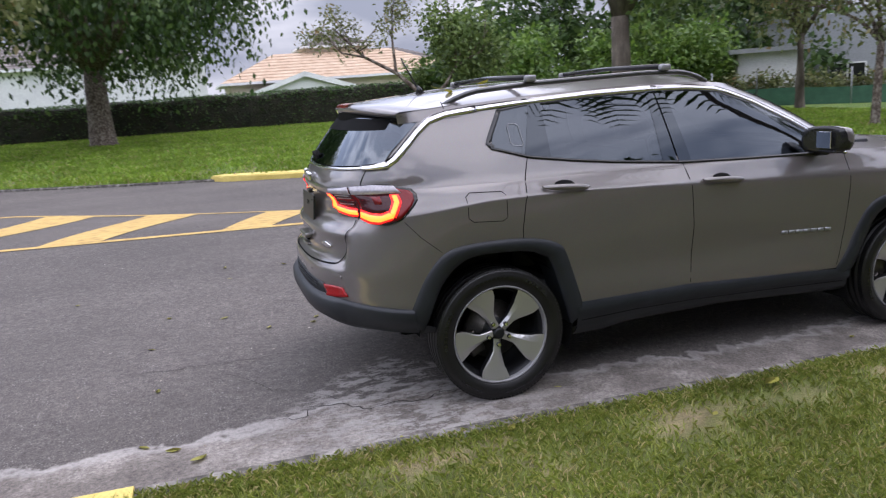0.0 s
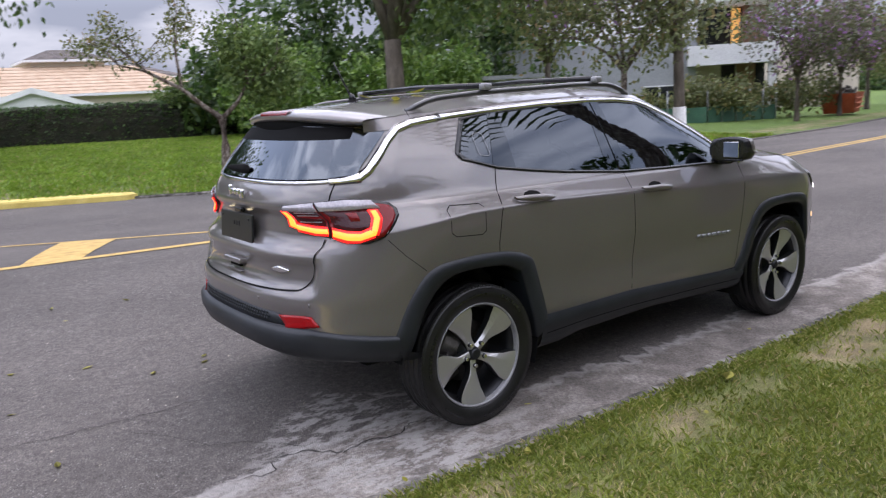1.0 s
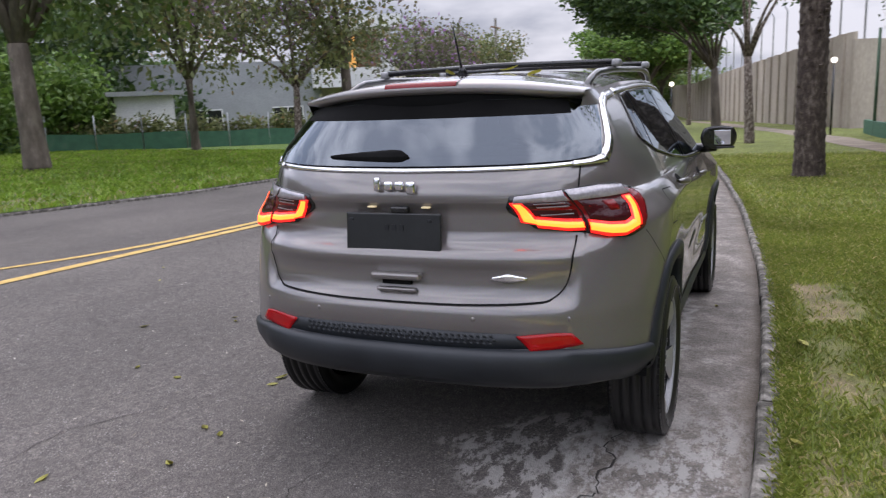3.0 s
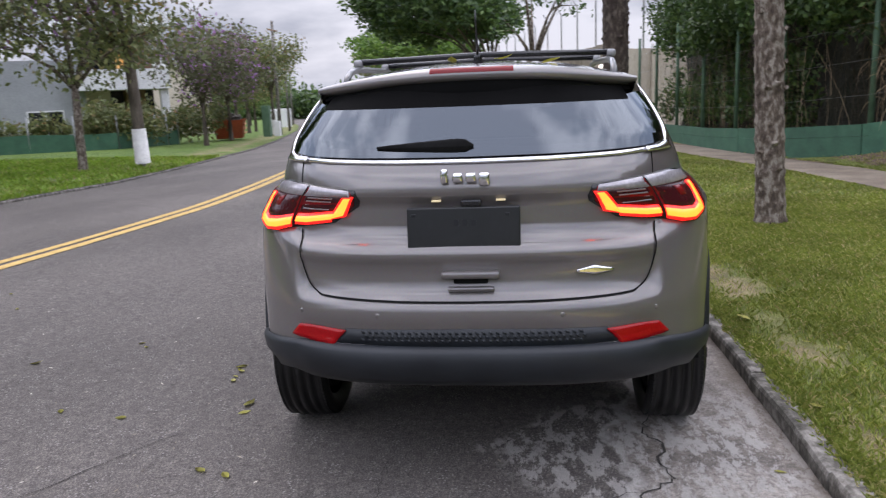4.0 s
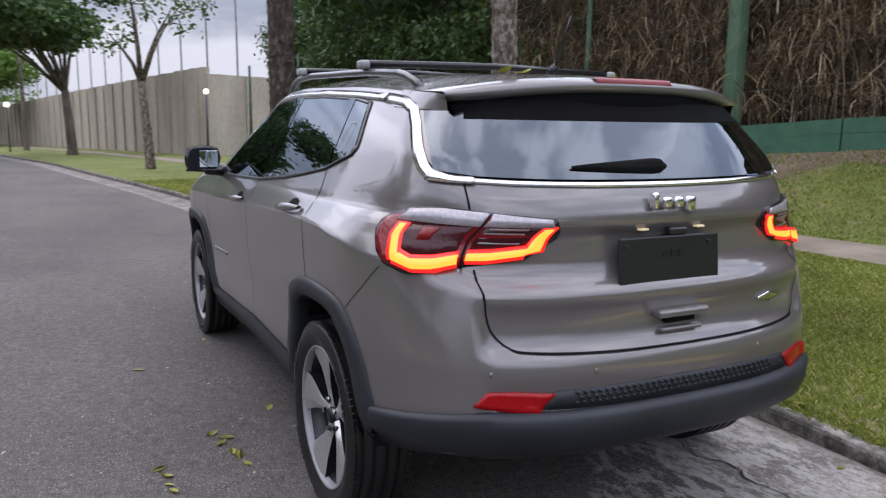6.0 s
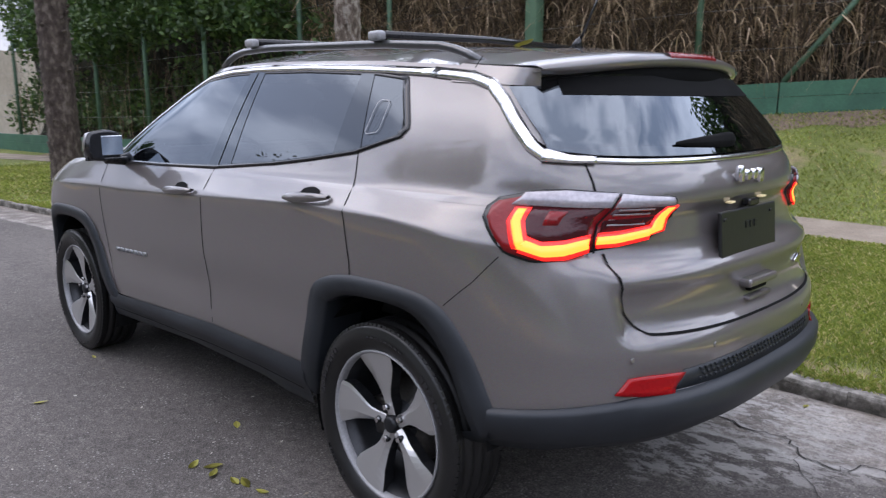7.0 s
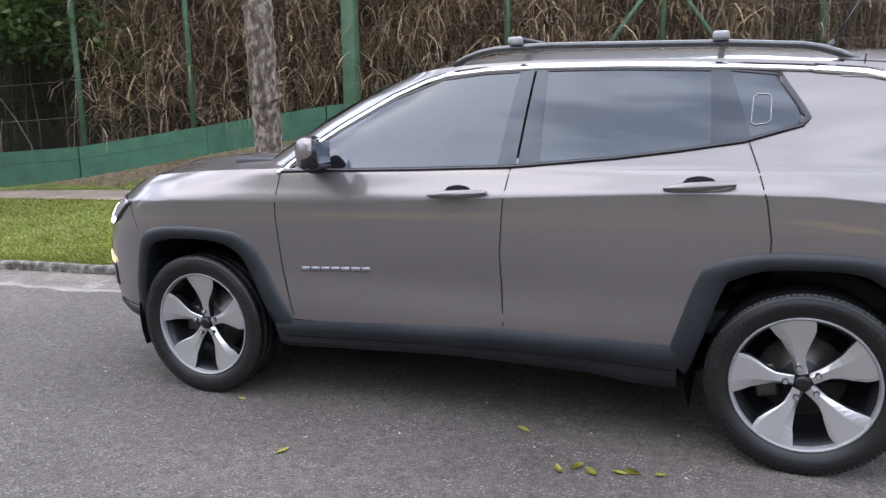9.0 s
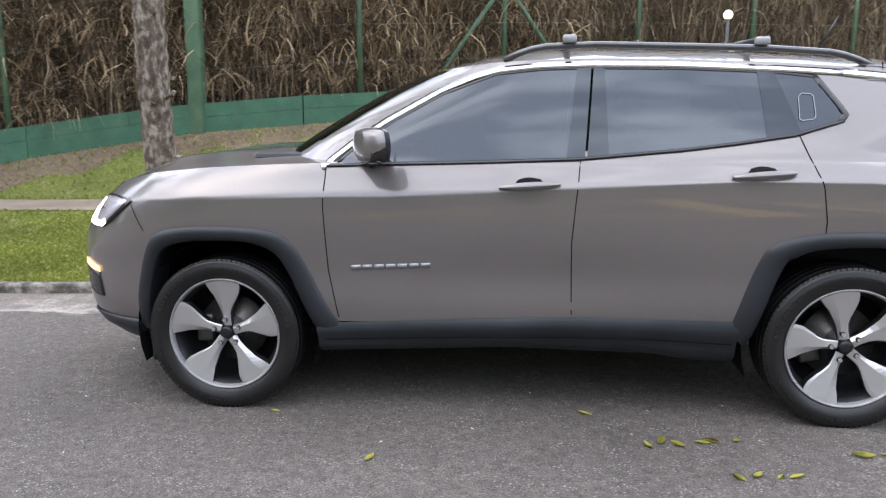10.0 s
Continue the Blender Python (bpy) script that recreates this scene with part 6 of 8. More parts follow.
def limb_tree(name, place, height, girth, spread, first_fork, seed, bark, leaf, leaves, size, label, clump=0.9, lean=(0, 0), droop=0.1, flat=0.0, limbs=7, white=0.0, group="", thin=1.0, hollow=0.35, levels=2, fill=1.0, bias=(0, 0), low=0.0):
    """A tree with a tapered trunk, forking limbs and clumps of leaves at their ends."""
    rng = random.Random(seed)
    top = empty(name, Matrix.Translation(place), label=label, category="tree", group=group)
    bm = bmesh.new()
    base = Vector((0, 0, -0.15))
    fork = Vector((lean[0] * first_fork, lean[1] * first_fork, first_fork))
    pts, rad = [base, Vector((0.01, 0, 0.12)), Vector((lean[0] * 0.3 * first_fork, lean[1] * 0.3 * first_fork, 0.35 * first_fork)), fork], [girth * 0.82, girth * 0.56, girth * 0.48, girth * 0.40]
    tube(bm, pts, rad, 12)
    blobs = []
    for k in range(limbs):
        a = (k + rng.random() * 0.6) * math.tau / limbs
        reach = spread * (0.55 + 0.5 * rng.random())
        rise = (height - first_fork) * (0.35 + 0.6 * rng.random())
        p1 = fork + Vector((math.cos(a) * reach * 0.4, math.sin(a) * reach * 0.4, rise * 0.55))
        p2 = fork + Vector((math.cos(a) * reach * 0.8, math.sin(a) * reach * 0.8, rise * 0.9))
        p1 += Vector((bias[0] * 0.35, bias[1] * 0.35, 0))
        p2 += Vector((bias[0], bias[1], 0))
        tube(bm, [fork - Vector((0, 0, 0.1)), fork.lerp(p1, 0.5) + Vector((0, 0, 0.08)), p1, p2], [girth * 0.30 * thin, girth * 0.20 * thin, girth * 0.14 * thin, girth * 0.05 * thin], 7)
        blobs.append((*p2, clump * 1.1, clump * 1.1, clump * 0.8))
        for j in range(levels + 1):
            b = a + (rng.random() - 0.5) * 1.9
            q = p1.lerp(p2, rng.random()) + Vector((math.cos(b), math.sin(b), 0.35 * rng.random())) * reach * 0.45 * (0.6 + 0.6 * rng.random())
            tube(bm, [p1.lerp(p2, 0.2 + 0.2 * j), q], [girth * 0.09 * thin, girth * 0.025 * thin], 5)
            blobs.append((*q, clump * (0.6 + 0.5 * rng.random()), clump * (0.6 + 0.5 * rng.random()), clump * 0.6))
    for k in range(int(fill * limbs * 3)):
        d = Vector((rng.gauss(0, 1), rng.gauss(0, 1), rng.gauss(0, 1))).normalized()
        rr = spread * 0.72 * rng.random() ** 0.4
        blobs.append((fork.x + d.x * rr + bias[0] * 0.8, fork.y + d.y * rr + bias[1] * 0.8, first_fork + (height - first_fork) * (0.48 + 0.42 * d.z * rng.random() ** 0.4), clump, clump, clump * 0.75))
    if low:
        blobs = [b for b in blobs if b[2] > low]
    trunk = part("trunk", bm, bark, top)
    if white:
        bm = bmesh.new()
        tube(bm, [base, Vector((0.005, 0, 0.1)), Vector((lean[0] * white, lean[1] * white, white))], [girth * 0.85, girth * 0.60, girth * 0.55], 14)
        part("whitewash", bm, WHITEWASH, trunk, "white painted foot of the trunk")
    cloud("crown", blobs, leaves, size, seed, leaf, top, droop=droop, flat=flat, hollow=hollow)
    return top

# ---- kerb side: boundary wall, canes, palms, verge trees ----
WALL_H = 0.43
wall = empty("boundary_wall", label="low green painted block wall below a fence of canes", category="wall", kind="structure")
x = -14.0
k = 0
while x < 24:
    e = x + 1.96
    a, b = Vector((x, wall_y(x), wall_base(x))), Vector((e, wall_y(e), wall_base(e)))
    d = (b - a)
    flatd = Vector((d.x, d.y, 0)).normalized()
    nrm = Vector((-flatd.y, flatd.x, 0))
    bm = bmesh.new()
    for row, (z0, z1) in enumerate(((-0.25, WALL_H * 0.5), (WALL_H * 0.5 + 0.005, WALL_H))):
        q = []
        for s, t in ((0.004, 0), (0.996, 0), (0.996, 1), (0.004, 1)):
            for side in (0.075, -0.075):
                q.append(bm.verts.new(a + d * s + nrm * (side + 0.002 * row) + Vector((0, 0, z1 if t else z0))))
        f0, b0, f1, b1, f2, b2, f3, b3 = q
        for face in ((f0, f1, f2, f3), (b1, b0, b3, b2), (f3, f2, b2, b3), (f0, f3, b3, b0), (f1, b1, b2, f2)):
            bm.faces.new(face)
    bmesh.ops.recalc_face_normals(bm, faces=bm.faces)
    part("block_course", bm, GREEN_PAINT, wall, smooth=False)
    x = e
    k += 1
fence = empty("cane_fence", label="green painted posts with wire behind the low wall", category="fence")
POSTS = [-12.6, -9.8, -7.0, -4.6, -2.16, 0.38, 2.75, 5.18, 7.8, 9.45, 11.7, 13.8, 16.0, 18.5, 21.0, 23.5]
for x in POSTS:
    big = abs(x - 5.18) < 0.1
    y, z = wall_y(x), wall_base(x) + (0.02 if big else WALL_H - 0.02)
    bm = bmesh.new()
    if big:
        box(bm, (x - 0.115, y - 0.10, z - 0.1), (x + 0.115, y + 0.11, z + 3.6), 0.012)
    else:
        tube(bm, [(x, y - 0.02, z), (x + 0.01, y - 0.02, z + 2.9)], [0.05, 0.047], 10)
    post = part("post", bm, GREEN_POST, fence)
    if abs(x - 0.38) < 0.1:
        for s in (1, -1):
            bm = bmesh.new()
            tube(bm, [(x + s * 1.25, wall_y(x + s * 1.25) + 0.02, wall_base(x + s * 1.25) + WALL_H), (x + 0.04 * s, y, z + 1.75)], [0.04, 0.04], 8)
            part("brace", bm, GREEN_POST, post)
for h in (0.5, 1.1, 1.7, 2.3, 2.85):
    bm = bmesh.new()
    tube(bm, [(x, wall_y(x) + 0.03, wall_base(x) + WALL_H + h) for x in POSTS], [0.0018] * len(POSTS), 4)
    part("wire", bm, STEEL, fence)

# dry canes behind the fence: stems and hanging blades
rng = np.random.default_rng(5)


def blades(n, x0, x1, hmax, width, deep, seed, hang):
    r = np.random.default_rng(seed)
    out_v, segs = [], 5
    xs = x0 + (x1 - x0) * r.random(n)
    for x in xs:
        y = wall_y(x) - 0.15 - deep * r.random() ** 1.3
        zb = wall_base(x) + 0.2
        if hang:
            p = np.array([x, y + 0.15 * r.random(), zb + hmax * (0.25 + 0.75 * r.random())])
            d = np.array([r.normal() * 0.35, r.normal() * 0.2 + 0.12, 0.5 + 0.6 * r.random()])
            length, fall = 0.5 + 1.1 * r.random(), 1.3
        else:
            p = np.array([x, y, zb - 0.2])
            d = np.array([r.normal() * 0.10, r.normal() * 0.08, 1.0])
            length, fall = hmax * (0.55 + 0.5 * r.random()), 0.12
        turn_ = r.random() * math.tau
        sv = np.array([math.cos(turn_), math.sin(turn_) * 0.5, 0.15]) * width * (0.5 + r.random())
        step = length / (segs - 1)
        for s in range(segs):
            taper = 1.0 - 0.85 * (s / (segs - 1)) if hang else 1.0 - 0.5 * s / (segs - 1)
            out_v += [p - sv * taper, p + sv * taper]
            p = p + d / np.linalg.norm(d) * step
            d = d + np.array([r.normal() * 0.12, r.normal() * 0.08, -fall * (s + 1) / segs])
    v = np.array(out_v)
    f = []
    for i in range(n):
        b = i * segs * 2
        for s in range(segs - 1):
            f.append((b + 2 * s, b + 2 * s + 1, b + 2 * s + 3, b + 2 * s + 2))
    return v, np.array(f)


def cane_fans(n, x0, x1, top, seed, thin=1.0):
    """Tufts of dry blades that spring from a joint and fall over, in uneven bundles."""
    r = np.random.default_rng(seed)
    cx = x0 + (x1 - x0) * r.random(n)
    cz = 0.35 + top * r.random(n) ** 0.85
    deep = 0.10 + 0.9 * r.random(n) ** 1.4
    per = r.integers(7, 20, n)
    k = np.repeat(np.arange(n), per)
    m = len(k)
    wy = np.interp(cx, WALL_X, [wall_y(x) for x in WALL_X])
    wz = np.interp(cx, WALL_X, [wall_base(x) for x in WALL_X])
    p = np.stack([cx[k], wy[k] - deep[k], wz[k] + cz[k]], 1) + r.normal(size=(m, 3)) * 0.05
    lean = r.normal(size=n) * 0.5
    d = np.stack([lean[k] + r.normal(size=m) * 0.55, 0.15 + r.normal(size=m) * 0.35, 0.55 + 0.5 * r.random(m)], 1)
    ln = (0.35 + 0.95 * r.random(m) ** 1.3)[:, None]
    wd = (0.0035 + 0.0150 * r.random(m) ** 2)[:, None] * thin
    fall = (0.45 + 0.75 * r.random(m))[:, None]
    ang = r.random(m) * math.tau
    sv = np.stack([np.cos(ang), 0.4 * np.sin(ang), 0.3 * np.sin(ang)], 1) * wd
    segs, rows2 = 6, []
    for q in range(segs):
        w = sv * (1.0 - 0.8 * (q / (segs - 1)) ** 1.5)
        rows2 += [p - w, p + w]
        d = d / np.linalg.norm(d, axis=1)[:, None]
        p = p + d * ln / (segs - 1)
        d = d + r.normal(size=(m, 3)) * 0.16
        d[:, 2:] -= fall * (0.4 + 0.25 * q)
    v = np.stack(rows2, 1).reshape(-1, 3)
    base = np.arange(m)[:, None, None] * 2 * segs
    quad = np.array([[2 * q, 2 * q + 1, 2 * q + 3, 2 * q + 2] for q in range(segs - 1)])[None]
    return v, (base + quad).reshape(-1, 4)


WALL_X = np.arange(-14.0, 24.1, 0.25)
v, f = blades(2600, -13.5, 8.8, 4.2, 0.008, 1.2, 11, False)
canes = new("dry_canes", cloud_mesh("dry_canes", v, f, REED_DRY))
tagged(canes, "dense thicket of dry brown cane stems", "canes", kind="stuff")
v, f = blades(260, 8.8, 22.0, 3.6, 0.009, 1.4, 15, False)
tagged(new("dry_canes", cloud_mesh("dry_canes", v, f, REED_DRY)), "sparse dry stems in the shade of the shrubs", "canes", kind="stuff")
v, f = blades(5200, -13.5, 9.2, 4.6, 0.010, 0.9, 12, True)
hang_ = new("cane_leaves", cloud_mesh("cane_leaves", v, f, REED_LEAF))
tagged(hang_, "hanging dry straw-coloured cane leaves", "canes", kind="stuff")
v, f = cane_fans(1500, -0.8, 9.6, 4.0, 13)
tagged(new("cane_leaves", cloud_mesh("cane_leaves", v, f, REED_LEAF)), "tangled bundles of drooping straw-coloured cane leaves", "canes", kind="stuff")
v, f = cane_fans(1000, -13.5, -0.6, 4.0, 14, 0.6)
tagged(new("cane_leaves", cloud_mesh("cane_leaves", v, f, REED_DRY)), "fine dry brown cane leaves", "canes", kind="stuff")
# dark sheet behind the canes, shade between the stems put into its colour
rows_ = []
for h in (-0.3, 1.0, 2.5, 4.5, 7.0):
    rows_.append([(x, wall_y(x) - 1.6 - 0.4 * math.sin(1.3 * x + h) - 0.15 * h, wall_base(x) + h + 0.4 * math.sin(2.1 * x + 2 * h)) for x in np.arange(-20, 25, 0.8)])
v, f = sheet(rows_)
tagged(raw("thicket", v, f, DARK_MASS), "dark backing sheet behind the canes, its colour standing in for shade", "undergrowth", kind="stuff")
blobs = [(x, wall_y(x) - 2.4 - 2 * rng.random(), wall_base(x) + 4.6 + 2.6 * rng.random(), 1.5, 1.2, 1.1) for x in np.arange(-16, 24, 0.9)]
# second row: leafy overhang, also placed to keep sky light off the canes
blobs += [(x, wall_y(x) + 0.7 - 1.6 * rng.random(), wall_base(x) + 4.4 + 1.5 * rng.random(), 1.1, 0.8, 0.7) for x in np.arange(5.5, 18, 0.7)]
tagged(cloud("woodland", blobs, 44000, 0.26, 21, LEAF_DARK, droop=0.3), "dark green treetops above the canes", "trees", kind="stuff")
blobs = [(x, wall_y(x) - 0.4 - 0.6 * rng.random(), wall_base(x) + 2.2 + 1.9 * rng.random(), 0.75, 0.5, 0.55) for x in np.arange(8.6, 20, 0.55)]
blobs += [(x, wall_y(x) - 0.6, wall_base(x) + 3.6 + 0.6 * rng.random(), 0.8, 0.5, 0.5) for x in np.arange(4.5, 8.6, 1.1)]
blobs += [(x, wall_y(x) + 0.25 - 0.5 * rng.random(), wall_base(x) + 2.7 + 1.2 * rng.random(), 0.7, 0.5, 0.45) for x in np.arange(9.2, 17, 0.4)]
blobs += [(x, wall_y(x) - 0.2 - 0.7 * rng.random(), wall_base(x) + 3.0 + 2.4 * rng.random(), 0.8, 0.6, 0.6) for x in np.arange(16.5, 21.6, 0.3)]
tagged(cloud("fence_shrub", blobs, 32000, 0.13, 22, LEAF_DARK, droop=0.2), "green leafy branches hanging over the fence", "shrub", kind="stuff")
blobs = [(x, wall_y(x) - 0.9 - 0.6 * rng.random(), wall_base(x) + 0.5 + 1.4 * rng.random(), 0.7, 0.5, 0.6) for x in np.arange(13, 24, 0.5)]
tagged(cloud("fence_shrub", blobs, 5000, 0.15, 23, LEAF_DARK), "dark shrubs behind the fence", "shrub", kind="stuff")


def palm(place, height, girth, lean, seed, bark, label):
    top = empty("palm_tree", Matrix.Translation(place), label=label, category="palm tree")
    r = random.Random(seed)
    bm = bmesh.new()
    pts, rad = [], []
    n = int(height / 0.055)
    for i in range(n):
        u = i / (n - 1)
        pts.append((lean[0] * u * height + 0.03 * math.sin(7 * u), lean[1] * u * height, -0.15 + u * height))
        ring = 0.012 * ((i % 3) == 0) + 0.006 * r.random()
        rad.append(girth * (0.5 + 0.14 * math.exp(-u * height / 0.25) - 0.06 * u) + ring)
    tube(bm, pts, rad, 16)
    trunk = part("trunk", bm, bark, top)
    bm = bmesh.new()
    for k in range(90):
        u = r.random() * 0.95
        a = r.random() * math.tau
        c = Vector((lean[0] * u * height + girth * 0.5 * math.cos(a), lean[1] * u * height + girth * 0.5 * math.sin(a), u * height))
        m = Matrix.Translation(c) @ Euler((r.random(), r.random(), a)).to_matrix().to_4x4()
        bmesh.ops.create_cube(bm, size=1.0, matrix=m @ Matrix.Diagonal((0.03, 0.05, 0.02 + 0.03 * r.random(), 1)))
    tagged(part("bark", bm, bark, trunk, smooth=False), kind="stuff")
    crown_at = Vector((lean[0] * height, lean[1] * height, height - 0.2))
    vs, fs = [], []
    for k in range(22):
        a = k * 2.4
        up = 0.9 - 1.3 * k / 22
        p = Vector(crown_at)
        d = Vector((math.cos(a), math.sin(a), up))
        for s in range(14):
            d = (d + Vector((0, 0, -0.10))).normalized()
            nxt = p + d * 0.2
            sd = d.cross(Vector((0, 0, 1))).normalized()
            for sg in (1, -1):
                ln = 0.5 * math.sin(math.pi * (s + 1) / 15.5) + 0.08
                b = len(vs)
                vs += [p, p + d * 0.05, p + sd * sg * ln + d * 0.25 * ln + Vector((0, 0, -0.35 * ln)), p + sd * sg * ln * 0.5 + d * 0.06]
                fs.append((b, b + 1, b + 2, b + 3))
            p = nxt
    me = cloud_mesh("crown", np.array([tuple(q) for q in vs]), np.array(fs), LEAF_DARK)
    cr = new("crown", me)
    cr.parent = top
    return top


palm((3.25, -2.66, verge_z(3.25, 1.3)), 7.5, 0.265, (0.0, 0.045), 3, BARK_PALE, "pale mottled ringed palm trunk standing in the lawn")
palm((9.6, -1.89, verge_z(9.6, curve(9.6, KERB_R) + 1.76)), 8.0, 0.46, (0.0, 0.01), 4, BARK_BROWN, "thick dark brown palm trunk on the verge")


def verge_spot(x, off):
    return (x, curve(x, KERB_R) - 0.13 - off, verge_z(x, off))


limb_tree("tree", verge_spot(20.8, 1.7), 6.6, 0.28, 2.0, 2.6, 31, BARK_PALE, LEAF_DARK, 520, 0.16, "slim pale-barked street tree with few leaves", 0.5, limbs=5, lean=(0.02, 0.05), levels=1, fill=0)
limb_tree("tree", verge_spot(36.8, 2.6), 12.0, 0.44, 6.4, 3.0, 32, BARK, LEAF_DARK, 34000, 0.28, "broad dark green street tree with layered branches", 1.25, flat=0.7, limbs=10, lean=(0.03, 0.05), group="verge trees", bias=(0.0, 3.6), levels=3, droop=0.15, low=5.3, thin=0.75)
limb_tree("tree", verge_spot(47.6, 2.3), 9.5, 0.30, 2.4, 6.0, 33, BARK_PALE, LEAF_OLIVE, 1500, 0.24, "slender pale-barked street tree with a high thin crown", 0.8, limbs=5, group="verge trees", fill=0, levels=1)
limb_tree("tree", verge_spot(69.0, 1.0), 9.5, 0.50, 6.0, 3.6, 35, BARK, LEAF_BRIGHT, 14000, 0.40, "yellow-green street tree with layered branches", 1.4, flat=0.6, limbs=9, group="verge trees", low=5.0)
limb_tree("tree", verge_spot(74.0, 2.6), 8.8, 0.46, 5.0, 3.4, 36, BARK, LEAF_MID, 11000, 0.40, "yellow-green street tree with forked trunk", 1.4, flat=0.6, limbs=8, group="verge trees", low=4.8)
for k, x in enumerate((86.0, 98.0, 108.0)):
    limb_tree("tree", verge_spot(x, 1.6 + 0.5 * (k % 2)), 10.5 + 0.6 * (k % 3), 0.40, 6.0, 2.8, 37 + k, BARK, LEAF_MID if k % 2 else LEAF_OLIVE, 8000, 0.44, "leafy street tree on the verge", 1.5, flat=0.4, limbs=8, group="verge trees")

# ribbed beige wall further along
bw = empty("ribbed_wall", label="tall ribbed beige concrete wall beyond the verge", category="wall", kind="structure")


def ribbed(a, b, h0, h1, n):
    a, b = Vector(a), Vector(b)
    d = (b - a) / n
    nrm = Vector((-d.y, d.x, 0)).normalized()
    for i in range(n):
        p, q = a + d * i, a + d * (i + 1)
        out = 0.10 if i % 2 else 0.0
        h = h0 + (h1 - h0) * (i // 4 * 4) / n
        zz = long_fall(p.x) - 0.35
        bm = bmesh.new()
        corners = [p + nrm * out, q + nrm * out, q - nrm * 0.15, p - nrm * 0.15]
        lo = [bm.verts.new((c.x, c.y, zz)) for c in corners]
        hi = [bm.verts.new((c.x, c.y, zz + h)) for c in corners]
        for k in range(4):
            bm.faces.new((lo[k], lo[(k + 1) % 4], hi[(k + 1) % 4], hi[k]))
        bm.faces.new(hi)
        bmesh.ops.recalc_face_normals(bm, faces=bm.faces)
        part("wall_panel", bm, BEIGE_WALL, bw, smooth=False)


ribbed((32.5, -4.4, 0), (104.0, 11.2, 0), 4.3, 3.9, 76)
ribbed((36.5, -14.0, 0), (32.5, -4.4, 0), 4.0, 4.0, 10)
netting = empty("net_posts", label="thin grey steel net posts behind the beige wall", category="fence")
for i in range(18):
    u = i / 17
    x, y = 33.5 + 60 * u, -6.0 + 13.2 * u
    bm = bmesh.new()
    z = long_fall(x)
    tube(bm, [(x, y, z - 0.5), (x, y, z + 7.0), (x - 0.1, y + 0.3, z + 7.5)], [0.05, 0.045, 0.04], 6)
    part("post", bm, STEEL, netting)


def globe_lamp(place, h=2.4, r=0.19):
    top = empty("garden_lamp", Matrix.Translation(place), label="lit white globe lamp on a slim dark post", category="lamp post", group="globe lamps")
    bm = bmesh.new()
    tube(bm, [(0, 0, -0.2), (0, 0, h)], [0.045, 0.035], 8)
    part("post", bm, GLOSS_BLACK, top)
    bm = bmesh.new()
    bmesh.ops.create_uvsphere(bm, u_segments=16, v_segments=10, radius=r, matrix=Matrix.Translation((0, 0, h + 0.9 * r)))
    part("globe", bm, GLOBE, top)


globe_lamp(verge_spot(43.5, 0.9), 2.4, 0.14)
globe_lamp(verge_spot(70.0, 1.2))
globe_lamp(verge_spot(75.0, 1.4))
globe_lamp(verge_spot(26.0, 5.0), 2.5, 0.10)
globe_lamp(verge_spot(-3.44, 8.65), 1.85, 0.075)
# ---- far side of the road ----
def left_spot(x, y):
    return (x, y, left_z(x, max(y - curve(x, KERB_L) - 0.12, 0)))


# small forked tree by the far kerb
def forked_tree():
    x, y, z = left_spot(2.1, 10.95)
    top = empty("tree", Matrix.Translation((x, y, z)), label="small forked pale-barked tree with thin airy leaves", category="tree")
    bm = bmesh.new()
    fork = Vector((0.05, 0, 1.35))
    tube(bm, [(-0.02, 0, -0.15), (0.0, 0, 0.2), (0.06, 0.02, 0.8), fork], [0.14, 0.10, 0.085, 0.085], 10)
    ends = []
    r = random.Random(8)
    for path_, rad in (([fork, (-0.3, 0.1, 1.65), (-0.6, 0.2, 1.95), (-1.2, 0.3, 2.3), (-1.8, 0.3, 2.9)], 0.055), ([fork, (0.35, -0.1, 1.65), (0.6, -0.1, 2.0), (1.2, -0.2, 2.3)], 0.05), ([(-0.6, 0.2, 1.95), (-0.6, 0.3, 2.6), (-0.5, 0.5, 3.3)], 0.035), ([(0.6, -0.1, 2.0), (0.7, 0.2, 2.7), (0.6, 0.2, 3.3)], 0.035), ([(-1.2, 0.3, 2.3), (-1.7, 0.1, 2.4), (-2.1, 0.0, 2.8)], 0.025)):
        tube(bm, path_, [rad * (1 - 0.6 * i / (len(path_) - 1)) for i in range(len(path_))], 7)
        e = Vector(path_[-1])
        ends.append(e)
        for k in range(6):
            s = Vector(path_[-2]).lerp(e, r.random())
            t = s + Vector((r.uniform(-0.5, 0.5), r.uniform(-0.5, 0.5), r.uniform(0.1, 0.7)))
            tube(bm, [s, t], [0.014, 0.005], 5)
            ends.append(t)
    trunk = part("trunk", bm, BARK_PALE, top)
    cloud("crown", [(*e, 0.24, 0.24, 0.20) for e in ends if e.x < 0.2], 1700, 0.075, 81, LEAF_OLIVE, top, droop=0.25)
    dense = [(0.7, 0, 2.6, 0.6, 0.6, 0.5), (1.3, 0.1, 2.3, 0.6, 0.6, 0.5), (0.4, 0.2, 3.0, 0.5, 0.5, 0.4), (1.1, 0.3, 2.9, 0.55, 0.5, 0.4), (0.8, 0, 2.0, 0.45, 0.4, 0.35)]
    cloud("crown", dense, 5200, 0.10, 82, LEAF_MID, top, droop=0.5)


